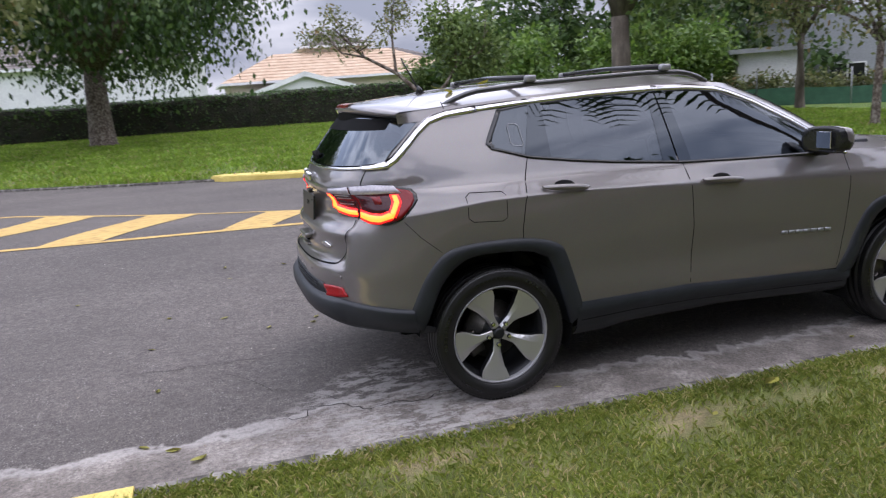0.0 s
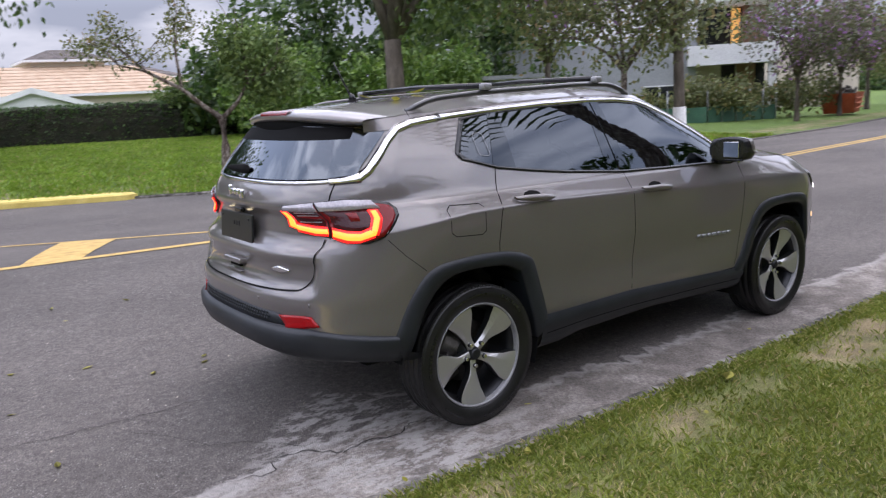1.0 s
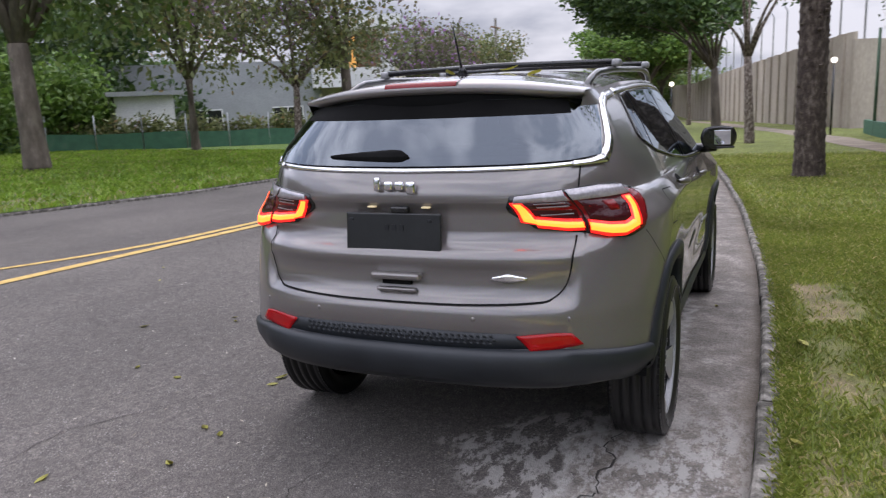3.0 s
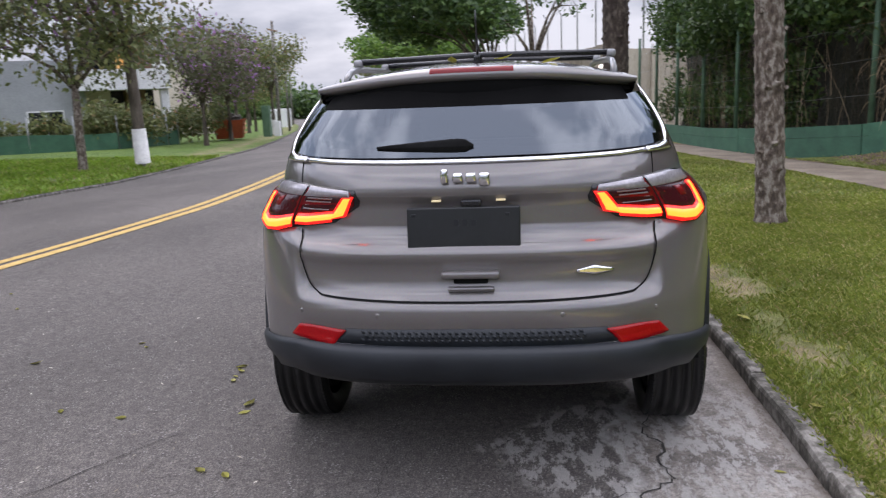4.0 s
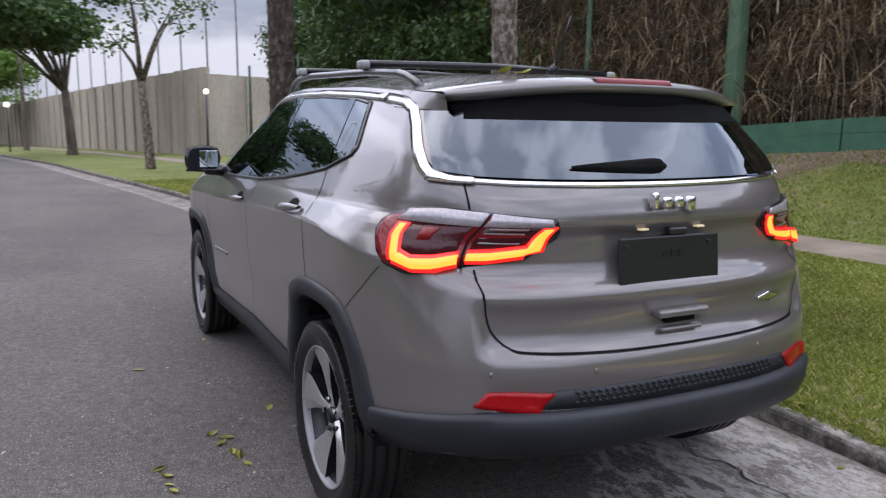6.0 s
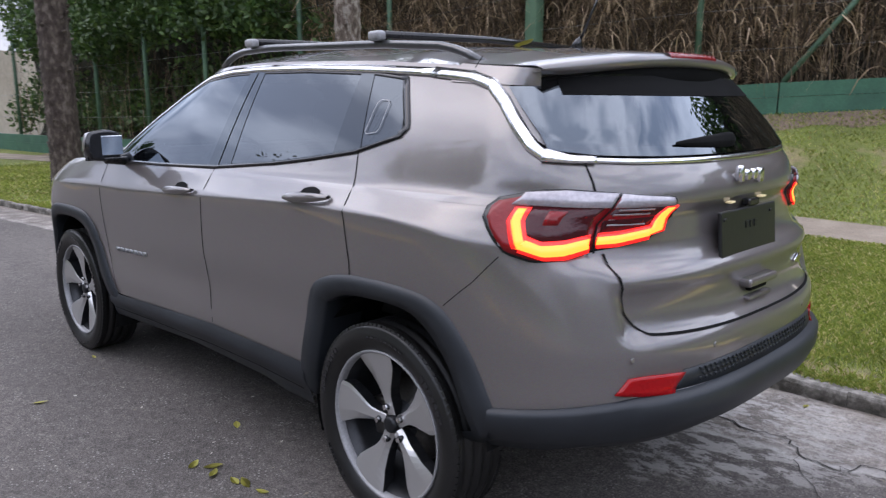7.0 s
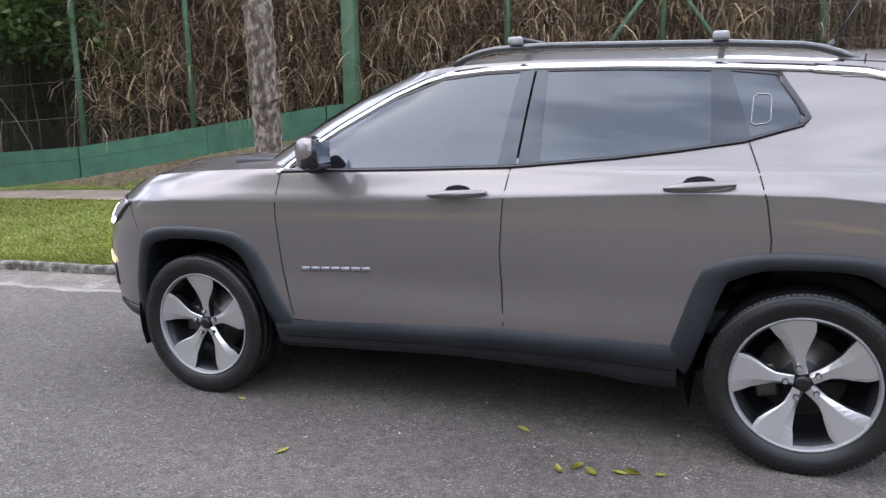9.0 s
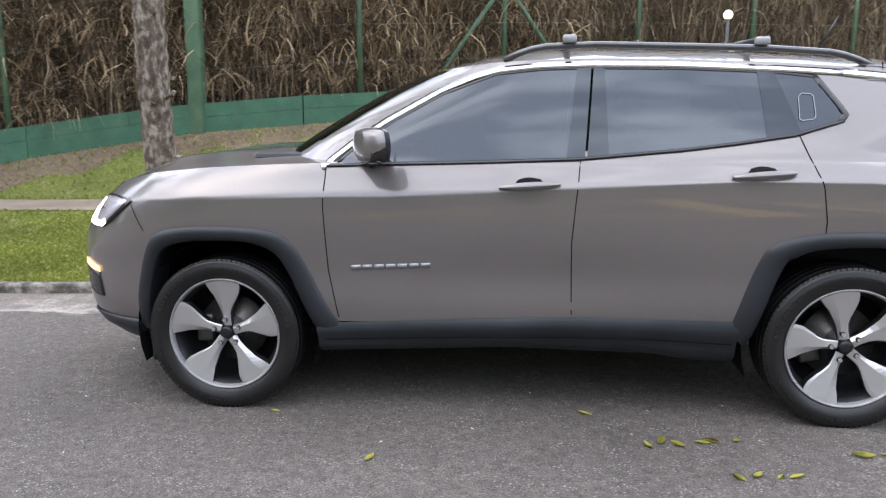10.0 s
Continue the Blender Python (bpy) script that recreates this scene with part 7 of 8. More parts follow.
forked_tree()
limb_tree("tree", left_spot(10.5, 17.3), 14.5, 0.66, 4.6, 3.4, 41, BARK, LEAF_MID, 31000, 0.24, "large leafy tree with a dark trunk on the grass", 1.7, limbs=9, droop=0.8, lean=(0.0, 0.02), bias=(1.8, -0.6))
limb_tree("tree", left_spot(-6.0, 29.5), 12.0, 0.95, 8.2, 3.0, 42, BARK_PALE, LEAF_DARK, 46000, 0.24, "old spreading tree with a thick pale trunk before the hedge", 1.9, limbs=11, droop=3.2, lean=(0.02, 0))
limb_tree("tree", left_spot(-11.5, 22.0), 9.0, 0.45, 4.6, 2.6, 43, BARK, LEAF_OLIVE, 15000, 0.25, "leafy tree at the edge of the lawn", 1.6, limbs=8, droop=1.2, lean=(-0.1, 0))
limb_tree("tree", left_spot(15.75, 10.35), 8.5, 0.34, 3.6, 3.0, 44, BARK, LEAF_PURPLE, 6500, 0.17, "roadside tree with a whitewashed foot and purple blossom", 1.2, limbs=7, white=1.05, droop=0.5, lean=(-0.03, 0), bias=(-1.4, 1.6))
limb_tree("tree", left_spot(14.2, 11.2), 6.0, 0.22, 2.8, 2.2, 45, BARK_PALE, LEAF_OLIVE, 4200, 0.16, "slim roadside tree with olive drooping leaves", 1.0, limbs=6, droop=0.8, lean=(0.05, 0))
limb_tree("tree", left_spot(30.0, 14.5), 6.0, 0.24, 2.4, 2.0, 47, BARK, LEAF_PURPLE, 4800, 0.19, "dark-trunked tree with purple blossom beside the road", 1.1, limbs=6, droop=0.4)
limb_tree("tree", left_spot(37.0, 16.0), 6.4, 0.26, 2.4, 2.2, 48, BARK, LEAF_PURPLE, 3600, 0.22, "roadside tree with purple blossom", 1.1, limbs=6, droop=0.4)
for k, (x, y, h, lf) in enumerate(((19.5, 19.5, 9.0, LEAF_OLIVE), (50.0, 20.5, 7.5, LEAF_OLIVE), (62.0, 24.0, 6.5, LEAF_OLIVE), (78.0, 29.0, 6.5, LEAF_MID), (100.0, 37.5, 6.0, LEAF_MID))):
    limb_tree("tree", left_spot(x, y), h, 0.36, 3.9, 2.8, 50 + k, BARK, lf, 4200, 0.26, "leafy tree beyond the far verge", 1.4, limbs=7, droop=0.8, group="far side trees")

limb_tree("tree", left_spot(52.0, 18.4), 8.0, 0.30, 2.4, 3.2, 58, BARK, LEAF_OLIVE, 3000, 0.24, "tall airy roadside tree with a whitewashed foot", 1.0, limbs=6, white=1.1, droop=0.5)
# clipped hedge
def hedge(a, b, h, w, seed, label):
    a, b = Vector(a), Vector(b)
    n = int((b - a).length / 0.5)
    rows2 = []
    d = (b - a).normalized()
    nrm = Vector((-d.y, d.x, 0))
    r = np.random.default_rng(seed)
    for i in range(n + 1):
        p = a.lerp(b, i / n)
        hh = h + 0.06 * math.sin(i * 0.7) + 0.04 * r.random()
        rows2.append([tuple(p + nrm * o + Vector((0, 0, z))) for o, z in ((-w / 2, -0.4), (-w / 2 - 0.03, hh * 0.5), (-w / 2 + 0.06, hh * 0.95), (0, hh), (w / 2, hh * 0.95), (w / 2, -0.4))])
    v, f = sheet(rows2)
    # core in the dark backing colour, painting shade into gaps between leaves
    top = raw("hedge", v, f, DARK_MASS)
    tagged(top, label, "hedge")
    m = int((b - a).length * 420)
    u, t = r.random(m), r.random(m)
    top_part = r.random(m) < 0.3
    o = np.where(top_part, (r.random(m) - 0.5) * w, -w / 2 - 0.03 + 0.1 * r.random(m))
    z = np.where(top_part, h + 0.05 * r.random(m), h * t)
    c = np.array(a)[None, :] + u[:, None] * np.array(b - a)[None, :] + np.array(nrm)[None, :] * o[:, None] + np.stack([0 * z, 0 * z, z], 1)
    ax = r.normal(size=(m, 3))
    ax /= np.linalg.norm(ax, axis=1)[:, None]
    sd = np.cross(ax, r.normal(size=(m, 3)))
    sd /= np.linalg.norm(sd, axis=1)[:, None]
    s = 0.13 * (0.6 + 0.8 * r.random(m))[:, None]
    v = np.stack([c, c + ax * s * 0.45 + sd * s * 0.3, c + ax * s, c + ax * s * 0.45 - sd * s * 0.3], 1).reshape(-1, 3)
    ob = new("foliage", cloud_mesh("foliage", v, np.arange(m * 4).reshape(-1, 4), HEDGE_LEAF))
    ob.parent = top
    return top


hedge((-34, 36.0, 0.15), (14.5, 37.5, 0.15), 1.75, 1.2, 61, "long clipped dark green hedge behind the lawn")


def bush(name, blobs, n, size, seed, leaf, label):
    return tagged(cloud(name, blobs, n, size, seed, leaf, droop=0.2), label, "bushes", kind="stuff")


r_ = np.random.default_rng(77)
bush("bushes", [(x, 29 + 3 * r_.random() - 0.25 * (x - 9), 0.2 + 3.0 * r_.random(), 1.3, 1.1, 1.1) for x in np.arange(11, 22, 0.4)], 20000, 0.27, 71, LEAF_BRIGHT, "dense bright green bushes behind the lawn")
bush("bushes", [(x, 33 + 5 * r_.random() - 0.25 * (x - 9), 1.0 + (3.0 if x < 14 else 6.5) * r_.random(), 2.0, 1.6, 1.6) for x in np.arange(11, 30, 0.4)], 20000, 0.42, 72, LEAF_DARK, "tall dark green trees behind the bushes")
bush("bushes", [(9.5 + 2 * r_.random(), 36.5 + r_.random(), 0.8 + 1.8 * r_.random(), 0.9, 0.8, 0.8) for k in range(16)], 5000, 0.2, 73, LEAF_MID, "round green shrub over the hedge end")
bush("tall_grass", [(x, 29.3 - 0.95 * (x - 16.5), 0.2 + 0.6 * r_.random(), 0.55, 0.45, 0.55) for x in np.arange(14.5, 30, 0.25)], 9000, 0.20, 74, LEAF_OLIVE, "tall yellow-green grass along the plot fence")
bush("bushes", [(x, 18.5 - 0.25 * (x - 28) + r_.random(), 0.1 + 1.0 * r_.random(), 0.8, 0.7, 0.7) for x in np.arange(28, 37, 0.4)], 7000, 0.2, 75, LEAF_OLIVE, "overgrown grass before the new house")
# far tree belts that close the view; the last three are unseen, added for reflections
belts = (((100, 10), (150, 28), 4.0), ((132, 34), (142, 64), 2.5), ((-60, 90), (-25, 95), 5), ((40, 62), (110, 72), 7), ((-45, -18), (-16, -22), 9), ((-60, 10), (-45, 40), 9), ((-42, -16), (-52, 6), 8))
for k, (a, b, h) in enumerate(belts):
    n = 40
    bl = [(a[0] + (b[0] - a[0]) * u + 3 * r_.normal(), a[1] + (b[1] - a[1]) * u + 3 * r_.normal(), -1.0 + h * r_.random() ** 0.8, 3.2, 3.2, 2.4) for u in np.linspace(0, 1, n * 2)]
    bush("tree_belt", bl, 9000, 0.95, 90 + k, LEAF_DARK if k % 2 else LEAF_MID, "distant belt of green trees, closing the view and filling reflections")

# plot fence with green cloth
pf = empty("plot_fence", label="green cloth fence with thin posts round a building plot", category="fence")
for (a, b) in (((14.6, 30.4), (21.0, 23.6)), ((21.0, 23.6), (28.0, 17.7)), ((28.0, 17.7), (33.0, 17.2))):
    rows2 = []
    for u in np.linspace(0, 1, 15):
        x, y = a[0] + (b[0] - a[0]) * u, a[1] + (b[1] - a[1]) * u
        z = left_spot(x, y)[2]
        w = 0.03 * math.sin(9 * u)
        rows2.append([(x + w, y + w, z - 0.1), (x + w * 1.5, y, z + 0.35), (x, y + w, z + 0.72 + 0.03 * math.sin(13 * u))])
    v, f = sheet(rows2)
    raw("cloth", v, f, GREEN_PAINT, pf)
    for u in np.linspace(0, 1, 6):
        x, y = a[0] + (b[0] - a[0]) * u, a[1] + (b[1] - a[1]) * u
        z = left_spot(x, y)[2]
        bm = bmesh.new()
        tube(bm, [(x, y, z - 0.2), (x, y, z + 1.5)], [0.03, 0.03], 6)
        part("post", bm, STEEL, pf)


# ---- houses ----
def prism(name, outline_, z0, z1, material, parent, label=""):
    bm = bmesh.new()
    lo = [bm.verts.new((x, y, z0)) for x, y in outline_]
    hi = [bm.verts.new((x, y, z1)) for x, y in outline_]
    n = len(outline_)
    for i in range(n):
        bm.faces.new((lo[i], lo[(i + 1) % n], hi[(i + 1) % n], hi[i]))
    bm.faces.new(hi)
    bm.faces.new(lo[::-1])
    bmesh.ops.recalc_face_normals(bm, faces=bm.faces)
    return part(name, bm, material, parent, label, smooth=False)


def rect(cx, cy, w, d, a):
    c, s = math.cos(a), math.sin(a)
    return [(cx + c * x - s * y, cy + s * x + c * y) for x, y in ((-w / 2, -d / 2), (w / 2, -d / 2), (w / 2, d / 2), (-w / 2, d / 2))]


def hip_roof(name, cx, cy, w, d, a, z, h, over, material, parent, ridge=0.5):
    """A hipped roof with eaves, its tiles as courses."""
    bm = bmesh.new()
    c, s = math.cos(a), math.sin(a)

    def pt(x, y, zz):
        return bm.verts.new((cx + c * x - s * y, cy + s * x + c * y, zz))

    W, D, rl = w / 2 + over, d / 2 + over, w / 2 * ridge
    courses = 9
    for face in range(4):
        for k in range(courses):
            u0, u1 = k / courses, (k + 1) / courses
            z0_, z1_ = z + h * u0 + 0.05, z + h * u1

            def edge(u, sgn):
                hx, hy = W + (rl - W) * u, D * (1 - u)
                return {0: ((-hx, -hy), (hx, -hy)), 1: ((hx, -hy), (hx, hy)), 2: ((hx, hy), (-hx, hy)), 3: ((-hx, hy), (-hx, -hy))}[face]

            (a0, a1), (b0, b1) = edge(u0, 1), edge(u1, 1)
            q = [pt(*a0, z0_), pt(*a1, z0_), pt(*b1, z1_), pt(*b0, z1_)]
            bm.faces.new(q)
            q2 = [pt(*a0, z0_ - 0.05), pt(*a1, z0_ - 0.05), q[1], q[0]]
            bm.faces.new(q2)
    under = [pt(-W, -D, z), pt(W, -D, z), pt(W, D, z), pt(-W, D, z)]
    bm.faces.new(under[::-1])
    bmesh.ops.remove_doubles(bm, verts=bm.verts, dist=0.002)
    eave = part(name, bm, material, parent, smooth=False)
    prism("fascia", rect(cx, cy, 2 * W + 0.02, 2 * D + 0.02, a), z - 0.16, z + 0.03, WHITE_WALL, eave)
    return eave


def window_in(parent, centre, along, w, h, out, material=WINDOW_DARK):
    """A framed window proud of a wall: centre, unit direction along the wall, outward normal."""
    cx, cy, cz = centre
    bm = bmesh.new()
    m = Matrix(((along[0], out[0], 0, cx), (along[1], out[1], 0, cy), (0, 0, 1, cz), (0, 0, 0, 1)))
    box(bm, (-w / 2, -0.05, -h / 2), (w / 2, 0.02, h / 2), 0.0, m)
    win = part("window", bm, material, parent, smooth=False)
    bm = bmesh.new()
    t = 0.07
    for lo, hi in (((-w / 2 - t, -0.05, -h / 2 - t), (w / 2 + t, 0.06, -h / 2)), ((-w / 2 - t, -0.05, h / 2), (w / 2 + t, 0.06, h / 2 + t)), ((-w / 2 - t, -0.05, -h / 2), (-w / 2, 0.06, h / 2)), ((w / 2, -0.05, -h / 2), (w / 2 + t, 0.06, h / 2)), ((-0.03, -0.05, -h / 2), (0.03, 0.05, h / 2))):
        box(bm, lo, hi, 0.0, m)
    part("frame", bm, WHITE_WALL, win, smooth=False)


g0 = 0.2
house = empty("house", label="low house with pale terracotta hipped roofs and a small tower", category="house")
prism("wall", rect(10.5, 66, 19, 10, 0.0), g0 - 1, 3.1, CREAM_WALL, house)
hip_roof("roof", 10.5, 66, 19, 10, 0.0, 3.1, 2.4, 0.8, TILE, house, 0.55)
prism("tower", rect(11.0, 68.5, 5.6, 5.0, 0.0), 3.0, 6.0, CREAM_WALL, house)
hip_roof("tower_roof", 11.0, 68.5, 5.6, 5.0, 0.0, 6.0, 1.0, 0.6, TILE_GREY, house, 0.3)
hip_roof("roof", 14.5, 70, 11, 8, 0.0, 4.4, 1.4, 0.6, TILE_GREY, house, 0.5)
for k in range(4):
    window_in(house, (4.5 + 4 * k, 60.98, 1.6), (1, 0), 1.5, 1.2, (0, -1))
house2 = empty("house", label="grey-roofed garage wing with a broad pale gable", category="house")
prism("wall", rect(6.2, 59.5, 7.0, 8, 0.0), g0 - 1, 2.2, WHITE_WALL, house2)
bm = bmesh.new()
ga = [(2.3, 55.2, 2.2), (6.2, 55.2, 3.45), (10.1, 55.2, 2.2)]
gb = [(x, 63.6, z) for x, y, z in ga]
va = [bm.verts.new(p) for p in ga]
vb = [bm.verts.new(p) for p in gb]
vc = [bm.verts.new((x, y, z - 0.25)) for x, y, z in ga]
vd = [bm.verts.new((x, y, z - 0.25)) for x, y, z in gb]
for i in (0, 1):
    bm.faces.new((va[i], va[i + 1], vb[i + 1], vb[i]))
    bm.faces.new((vc[i], vc[i + 1], va[i + 1], va[i]))
    bm.faces.new((vd[i + 1], vd[i], vb[i], vb[i + 1]))
bmesh.ops.recalc_face_normals(bm, faces=bm.faces)
gab = part("roof", bm, TILE_GREY, house2, smooth=False)
bm = bmesh.new()
for i in (0, 1):
    p, q = Vector(ga[i]), Vector(ga[i + 1])
    d = q - p
    quad = [p + Vector((0, -0.06, 0.08)), q + Vector((0, -0.06, 0.08)), q + Vector((0, -0.06, -0.30)), p + Vector((0, -0.06, -0.30))]
    bm.faces.new([bm.verts.new(t) for t in quad])
part("barge_board", bm, WHITE_WALL, gab, smooth=False)
bm = bmesh.new()
bm.faces.new([bm.verts.new(p) for p in ((2.8, 55.5, 2.0), (9.6, 55.5, 2.0), (6.2, 55.5, 3.2))])
part("gable_wall", bm, WHITE_WALL, house2, smooth=False)
house3 = empty("house", label="tall white rendered house with grey tiled roof", category="house")
prism("wall", rect(-9.5, 58, 15, 10, 0.05), g0 - 1, 4.7, WHITE_WALL, house3)
hip_roof("roof", -9.5, 58, 15, 10, 0.05, 4.7, 2.2, 0.5, TILE_GREY, house3, 0.5)
prism("chimney", rect(-1.5, 57, 1.1, 1.0, 0.0), 2.0, 6.2, WHITE_WALL, house3)

# modern house still being finished: grey wall, white slabs and deep balconies
nh = empty("modern_house", label="unfinished two-storey house of grey walls and white concrete slabs", category="house")
ang = -0.934
ca, sa = math.cos(ang), math.sin(ang)


def hp(u, w):
    """Place on the plot: u along the front, w into the depth."""
    return (31.03 + ca * u - sa * w, 27.1 + sa * u + ca * w)


def hbox(name, u0, u1, w0, w1, z0, z1, material, label=""):
    return prism(name, [hp(u0, w0), hp(u1, w0), hp(u1, w1), hp(u0, w1)], z0, z1, material, nh, label)


hz = left_spot(30, 24)[2] - 0.3
hbox("wall", -8, 5.5, 0, 8, hz, hz + 4.6, GREY_WALL)
hbox("wall", 5.5, 6.8, 0.6, 8, hz, hz + 3.0, CREAM_WALL)
hbox("slab", 5.0, 9.6, -1.4, 8, hz + 3.0, hz + 4.05, WHITE_WALL)
hbox("slab", 4.6, 10.0, -1.8, 8, hz + 6.2, hz + 6.9, WHITE_WALL)
hbox("upper_wall", 5.6, 9.4, 2.2, 8, hz + 4.05, hz + 6.2, WINDOW_DARK)
hbox("upper_wall", 8.0, 9.3, 1.6, 2.6, hz + 4.05, hz + 6.2, WOOD, "brown timber wall")
hbox("column", 9.1, 9.5, -1.2, -0.7, hz, hz + 6.2, WHITE_WALL)
hbox("lower_wall", 6.6, 9.2, 1.5, 8, hz, hz + 3.0, WINDOW_DARK)
hbox("lower_wall", 7.6, 8.6, 0.6, 1.5, hz, hz + 3.0, WOOD, "brown timber wall")
bm = bmesh.new()
p = hp(7.4, 2.0)
box(bm, (p[0] - 0.35, p[1] - 0.35, hz + 4.1), (p[0] + 0.35, p[1] - 0.25, hz + 6.1), 0.0)
part("lit_window", bm, lamp_material("warm_lit_pane", (1.0, 0.55, 0.16), 0.3), nh, "warm lit window", smooth=False)
for u in (-5.5, -1.0, 3.5):
    c = hp(u, 0)
    window_in(nh, (c[0], c[1], hz + 1.3), (ca, sa), 1.6, 1.4, (sa, -ca))
hut = empty("hut", label="small white hut with a flat grey roof among the trees", category="hut")
prism("wall", rect(23.5, 26.0, 2.6, 2.2, -0.6), 0.0, 2.0, WHITE_WALL, hut)
prism("roof", rect(23.5, 26.0, 3.4, 3.0, -0.6), 2.0, 2.2, GREY_WALL, hut)
villa = empty("house", label="pale two-storey house far along the road", category="house")
prism("wall", rect(66, 34, 9, 9, 0.3), -2.2, 4.6, CREAM_WALL, villa)
prism("roof", rect(66, 34, 9.8, 9.8, 0.3), 4.6, 5.0, WHITE_WALL, villa)
for k in range(3):
    window_in(villa, (62.0 + 2.6 * k, 29.0 + 0.8 * k, 2.8), (0.955, 0.295), 1.4, 1.3, (0.295, -0.955))

low_house = empty("house", label="low pale grey house at the far end of the road", category="house")
prism("wall", rect(140, 37.5, 10, 7, 0.3), -3, 1.3, GREY_WALL, low_house)
hip_roof("roof", 140, 37.5, 10, 7, 0.3, 1.3, 1.2, 0.6, TILE_GREY, low_house)
gx, gy, gz = left_spot(44.5, 16.4)
bm = bmesh.new()
box(bm, (gx - 0.22, gy - 0.25, gz - 0.1), (gx + 0.22, gy + 0.25, gz + 2.0), 0.03)
tagged(part("meter_pillar", bm, GREEN_POST, smooth=False), "green painted meter pillar beside the road", "pillar")
gx, gy, gz = left_spot(46.3, 16.3)
bm = bmesh.new()
box(bm, (gx - 0.2, gy - 0.2, gz - 0.1), (gx + 0.2, gy + 0.2, gz + 1.0), 0.03)
tagged(part("cable_cabinet", bm, WHITE_WALL, smooth=False), "small white cabinet beside the road", "cabinet")

# builder's skip
sx, sy, sz = left_spot(38.5, 16.6)
skip = empty("builders_skip", Matrix.Translation((sx, sy, sz)) @ Euler((0, 0, 0.3)).to_matrix().to_4x4(), label="rusty orange builder's skip heaped with rubble", category="skip")
bm = bmesh.new()
lo = [(-1.1, -0.7, 0.12), (1.1, -0.7, 0.12), (1.1, 0.7, 0.12), (-1.1, 0.7, 0.12)]
hi = [(-1.6, -0.85, 1.15), (1.6, -0.85, 1.15), (1.6, 0.85, 1.15), (-1.6, 0.85, 1.15)]
a = [bm.verts.new(p) for p in lo]
b = [bm.verts.new(p) for p in hi]
bm.faces.new(a)
for i in range(4):
    bm.faces.new((a[i], a[(i + 1) % 4], b[(i + 1) % 4], b[i]))
bmesh.ops.solidify(bm, geom=bm.faces[:], thickness=0.05)
part("tub", bm, SKIP_PAINT, skip, smooth=False)
for k in range(3):
    bm = bmesh.new()
    box(bm, (-1.2, -0.88, 0.35 + 0.25 * k), (1.2, -0.80, 0.41 + 0.25 * k), 0.01)
    part("rib", bm, SKIP_PAINT, skip, smooth=False)
bm = bmesh.new()
for k in range(26):
    c = (r_.uniform(-1.3, 1.3), r_.uniform(-0.6, 0.6), 1.05 + 0.3 * r_.random())
    bmesh.ops.create_cube(bm, size=1.0, matrix=Matrix.Translation(c) @ Euler(tuple(r_.random(3) * 3)).to_matrix().to_4x4() @ Matrix.Diagonal((0.2 + 0.4 * r_.random(), 0.15, 0.12, 1)))
part("rubble", bm, KERB, skip, smooth=False)


def pole(place, h, label, arm=False):
    top = empty("utility_pole", Matrix.Translation(place), label=label, category="utility pole", group="utility poles")
    bm = bmesh.new()
    tube(bm, [(0, 0, -0.3), (0, 0, h)], [0.14, 0.09], 10)
    part("shaft", bm, KERB, top)
    bm = bmesh.new()
    box(bm, (-0.9, -0.05, h - 0.7), (0.9, 0.05, h - 0.6), 0.0)
    part("crossarm", bm, WOOD, top, smooth=False)


for x in (50, 72, 98):
    pole(left_spot(x, curve(x, KERB_L) + 0.7), 8.0, "grey concrete utility pole beside the road")
bx, by, bz = left_spot(92, curve(92, KERB_L) + 2.5)
bm = bmesh.new()
box(bm, (bx - 1.2, by - 1.2, bz - 0.2), (bx + 1.2, by + 1.2, bz + 2.3), 0.03)
tagged(part("guard_cabin", bm, WHITE_WALL, smooth=False), "small white guard cabin by the road", "cabin")

# ---- small things: lawn blades, fallen leaves, cracks ----
TX = np.arange(-14.0, 18.01, 0.1)
TO = np.arange(-0.1, 14.01, 0.1)
KERB_AT = np.array([curve(x, KERB_R) - 0.13 for x in TX])
PATH_AT = np.array([path_near(x) for x in TX])
HEIGHT_AT = np.array([[verge_z(x, o) for o in TO] for x in TX])
BARE_AT = np.array([[bare(x, o) for o in TO] for x in TX])


def read_table(table, x, o):
    """Bilinear reading of a table over the verge."""
    i, j = (x - TX[0]) / 0.1, (o - TO[0]) / 0.1
    i0, j0 = np.clip(i.astype(int), 0, len(TX) - 2), np.clip(j.astype(int), 0, len(TO) - 2)
    a, b = i - i0, j - j0
    return table[i0, j0] * (1 - a) * (1 - b) + table[i0 + 1, j0] * a * (1 - b) + table[i0, j0 + 1] * (1 - a) * b + table[i0 + 1, j0 + 1] * a * b


def blade_mesh(base, h, w, r):
    m = len(base)
    a = r.random(m) * math.tau
    lean = np.stack([np.cos(a), np.sin(a), np.zeros(m)], 1) * (0.4 + 0.9 * r.random(m))[:, None]
    up = np.array([[0, 0, 1.0]])
    hh = (h * (0.5 + 0.9 * r.random(m)))[:, None]
    sd = np.stack([-np.sin(a), np.cos(a), np.zeros(m)], 1) * (w * (0.7 + 0.6 * r.random(m)))[:, None]
    tip = base + (up + lean) * hh * 0.8
    mid = base + (up * 0.6 + lean * 0.3) * hh
    v = np.stack([base - sd, base + sd, mid + sd * 0.8, tip, mid - sd * 0.8], 1).reshape(-1, 3)
    return v, np.arange(m * 5).reshape(-1, 5)


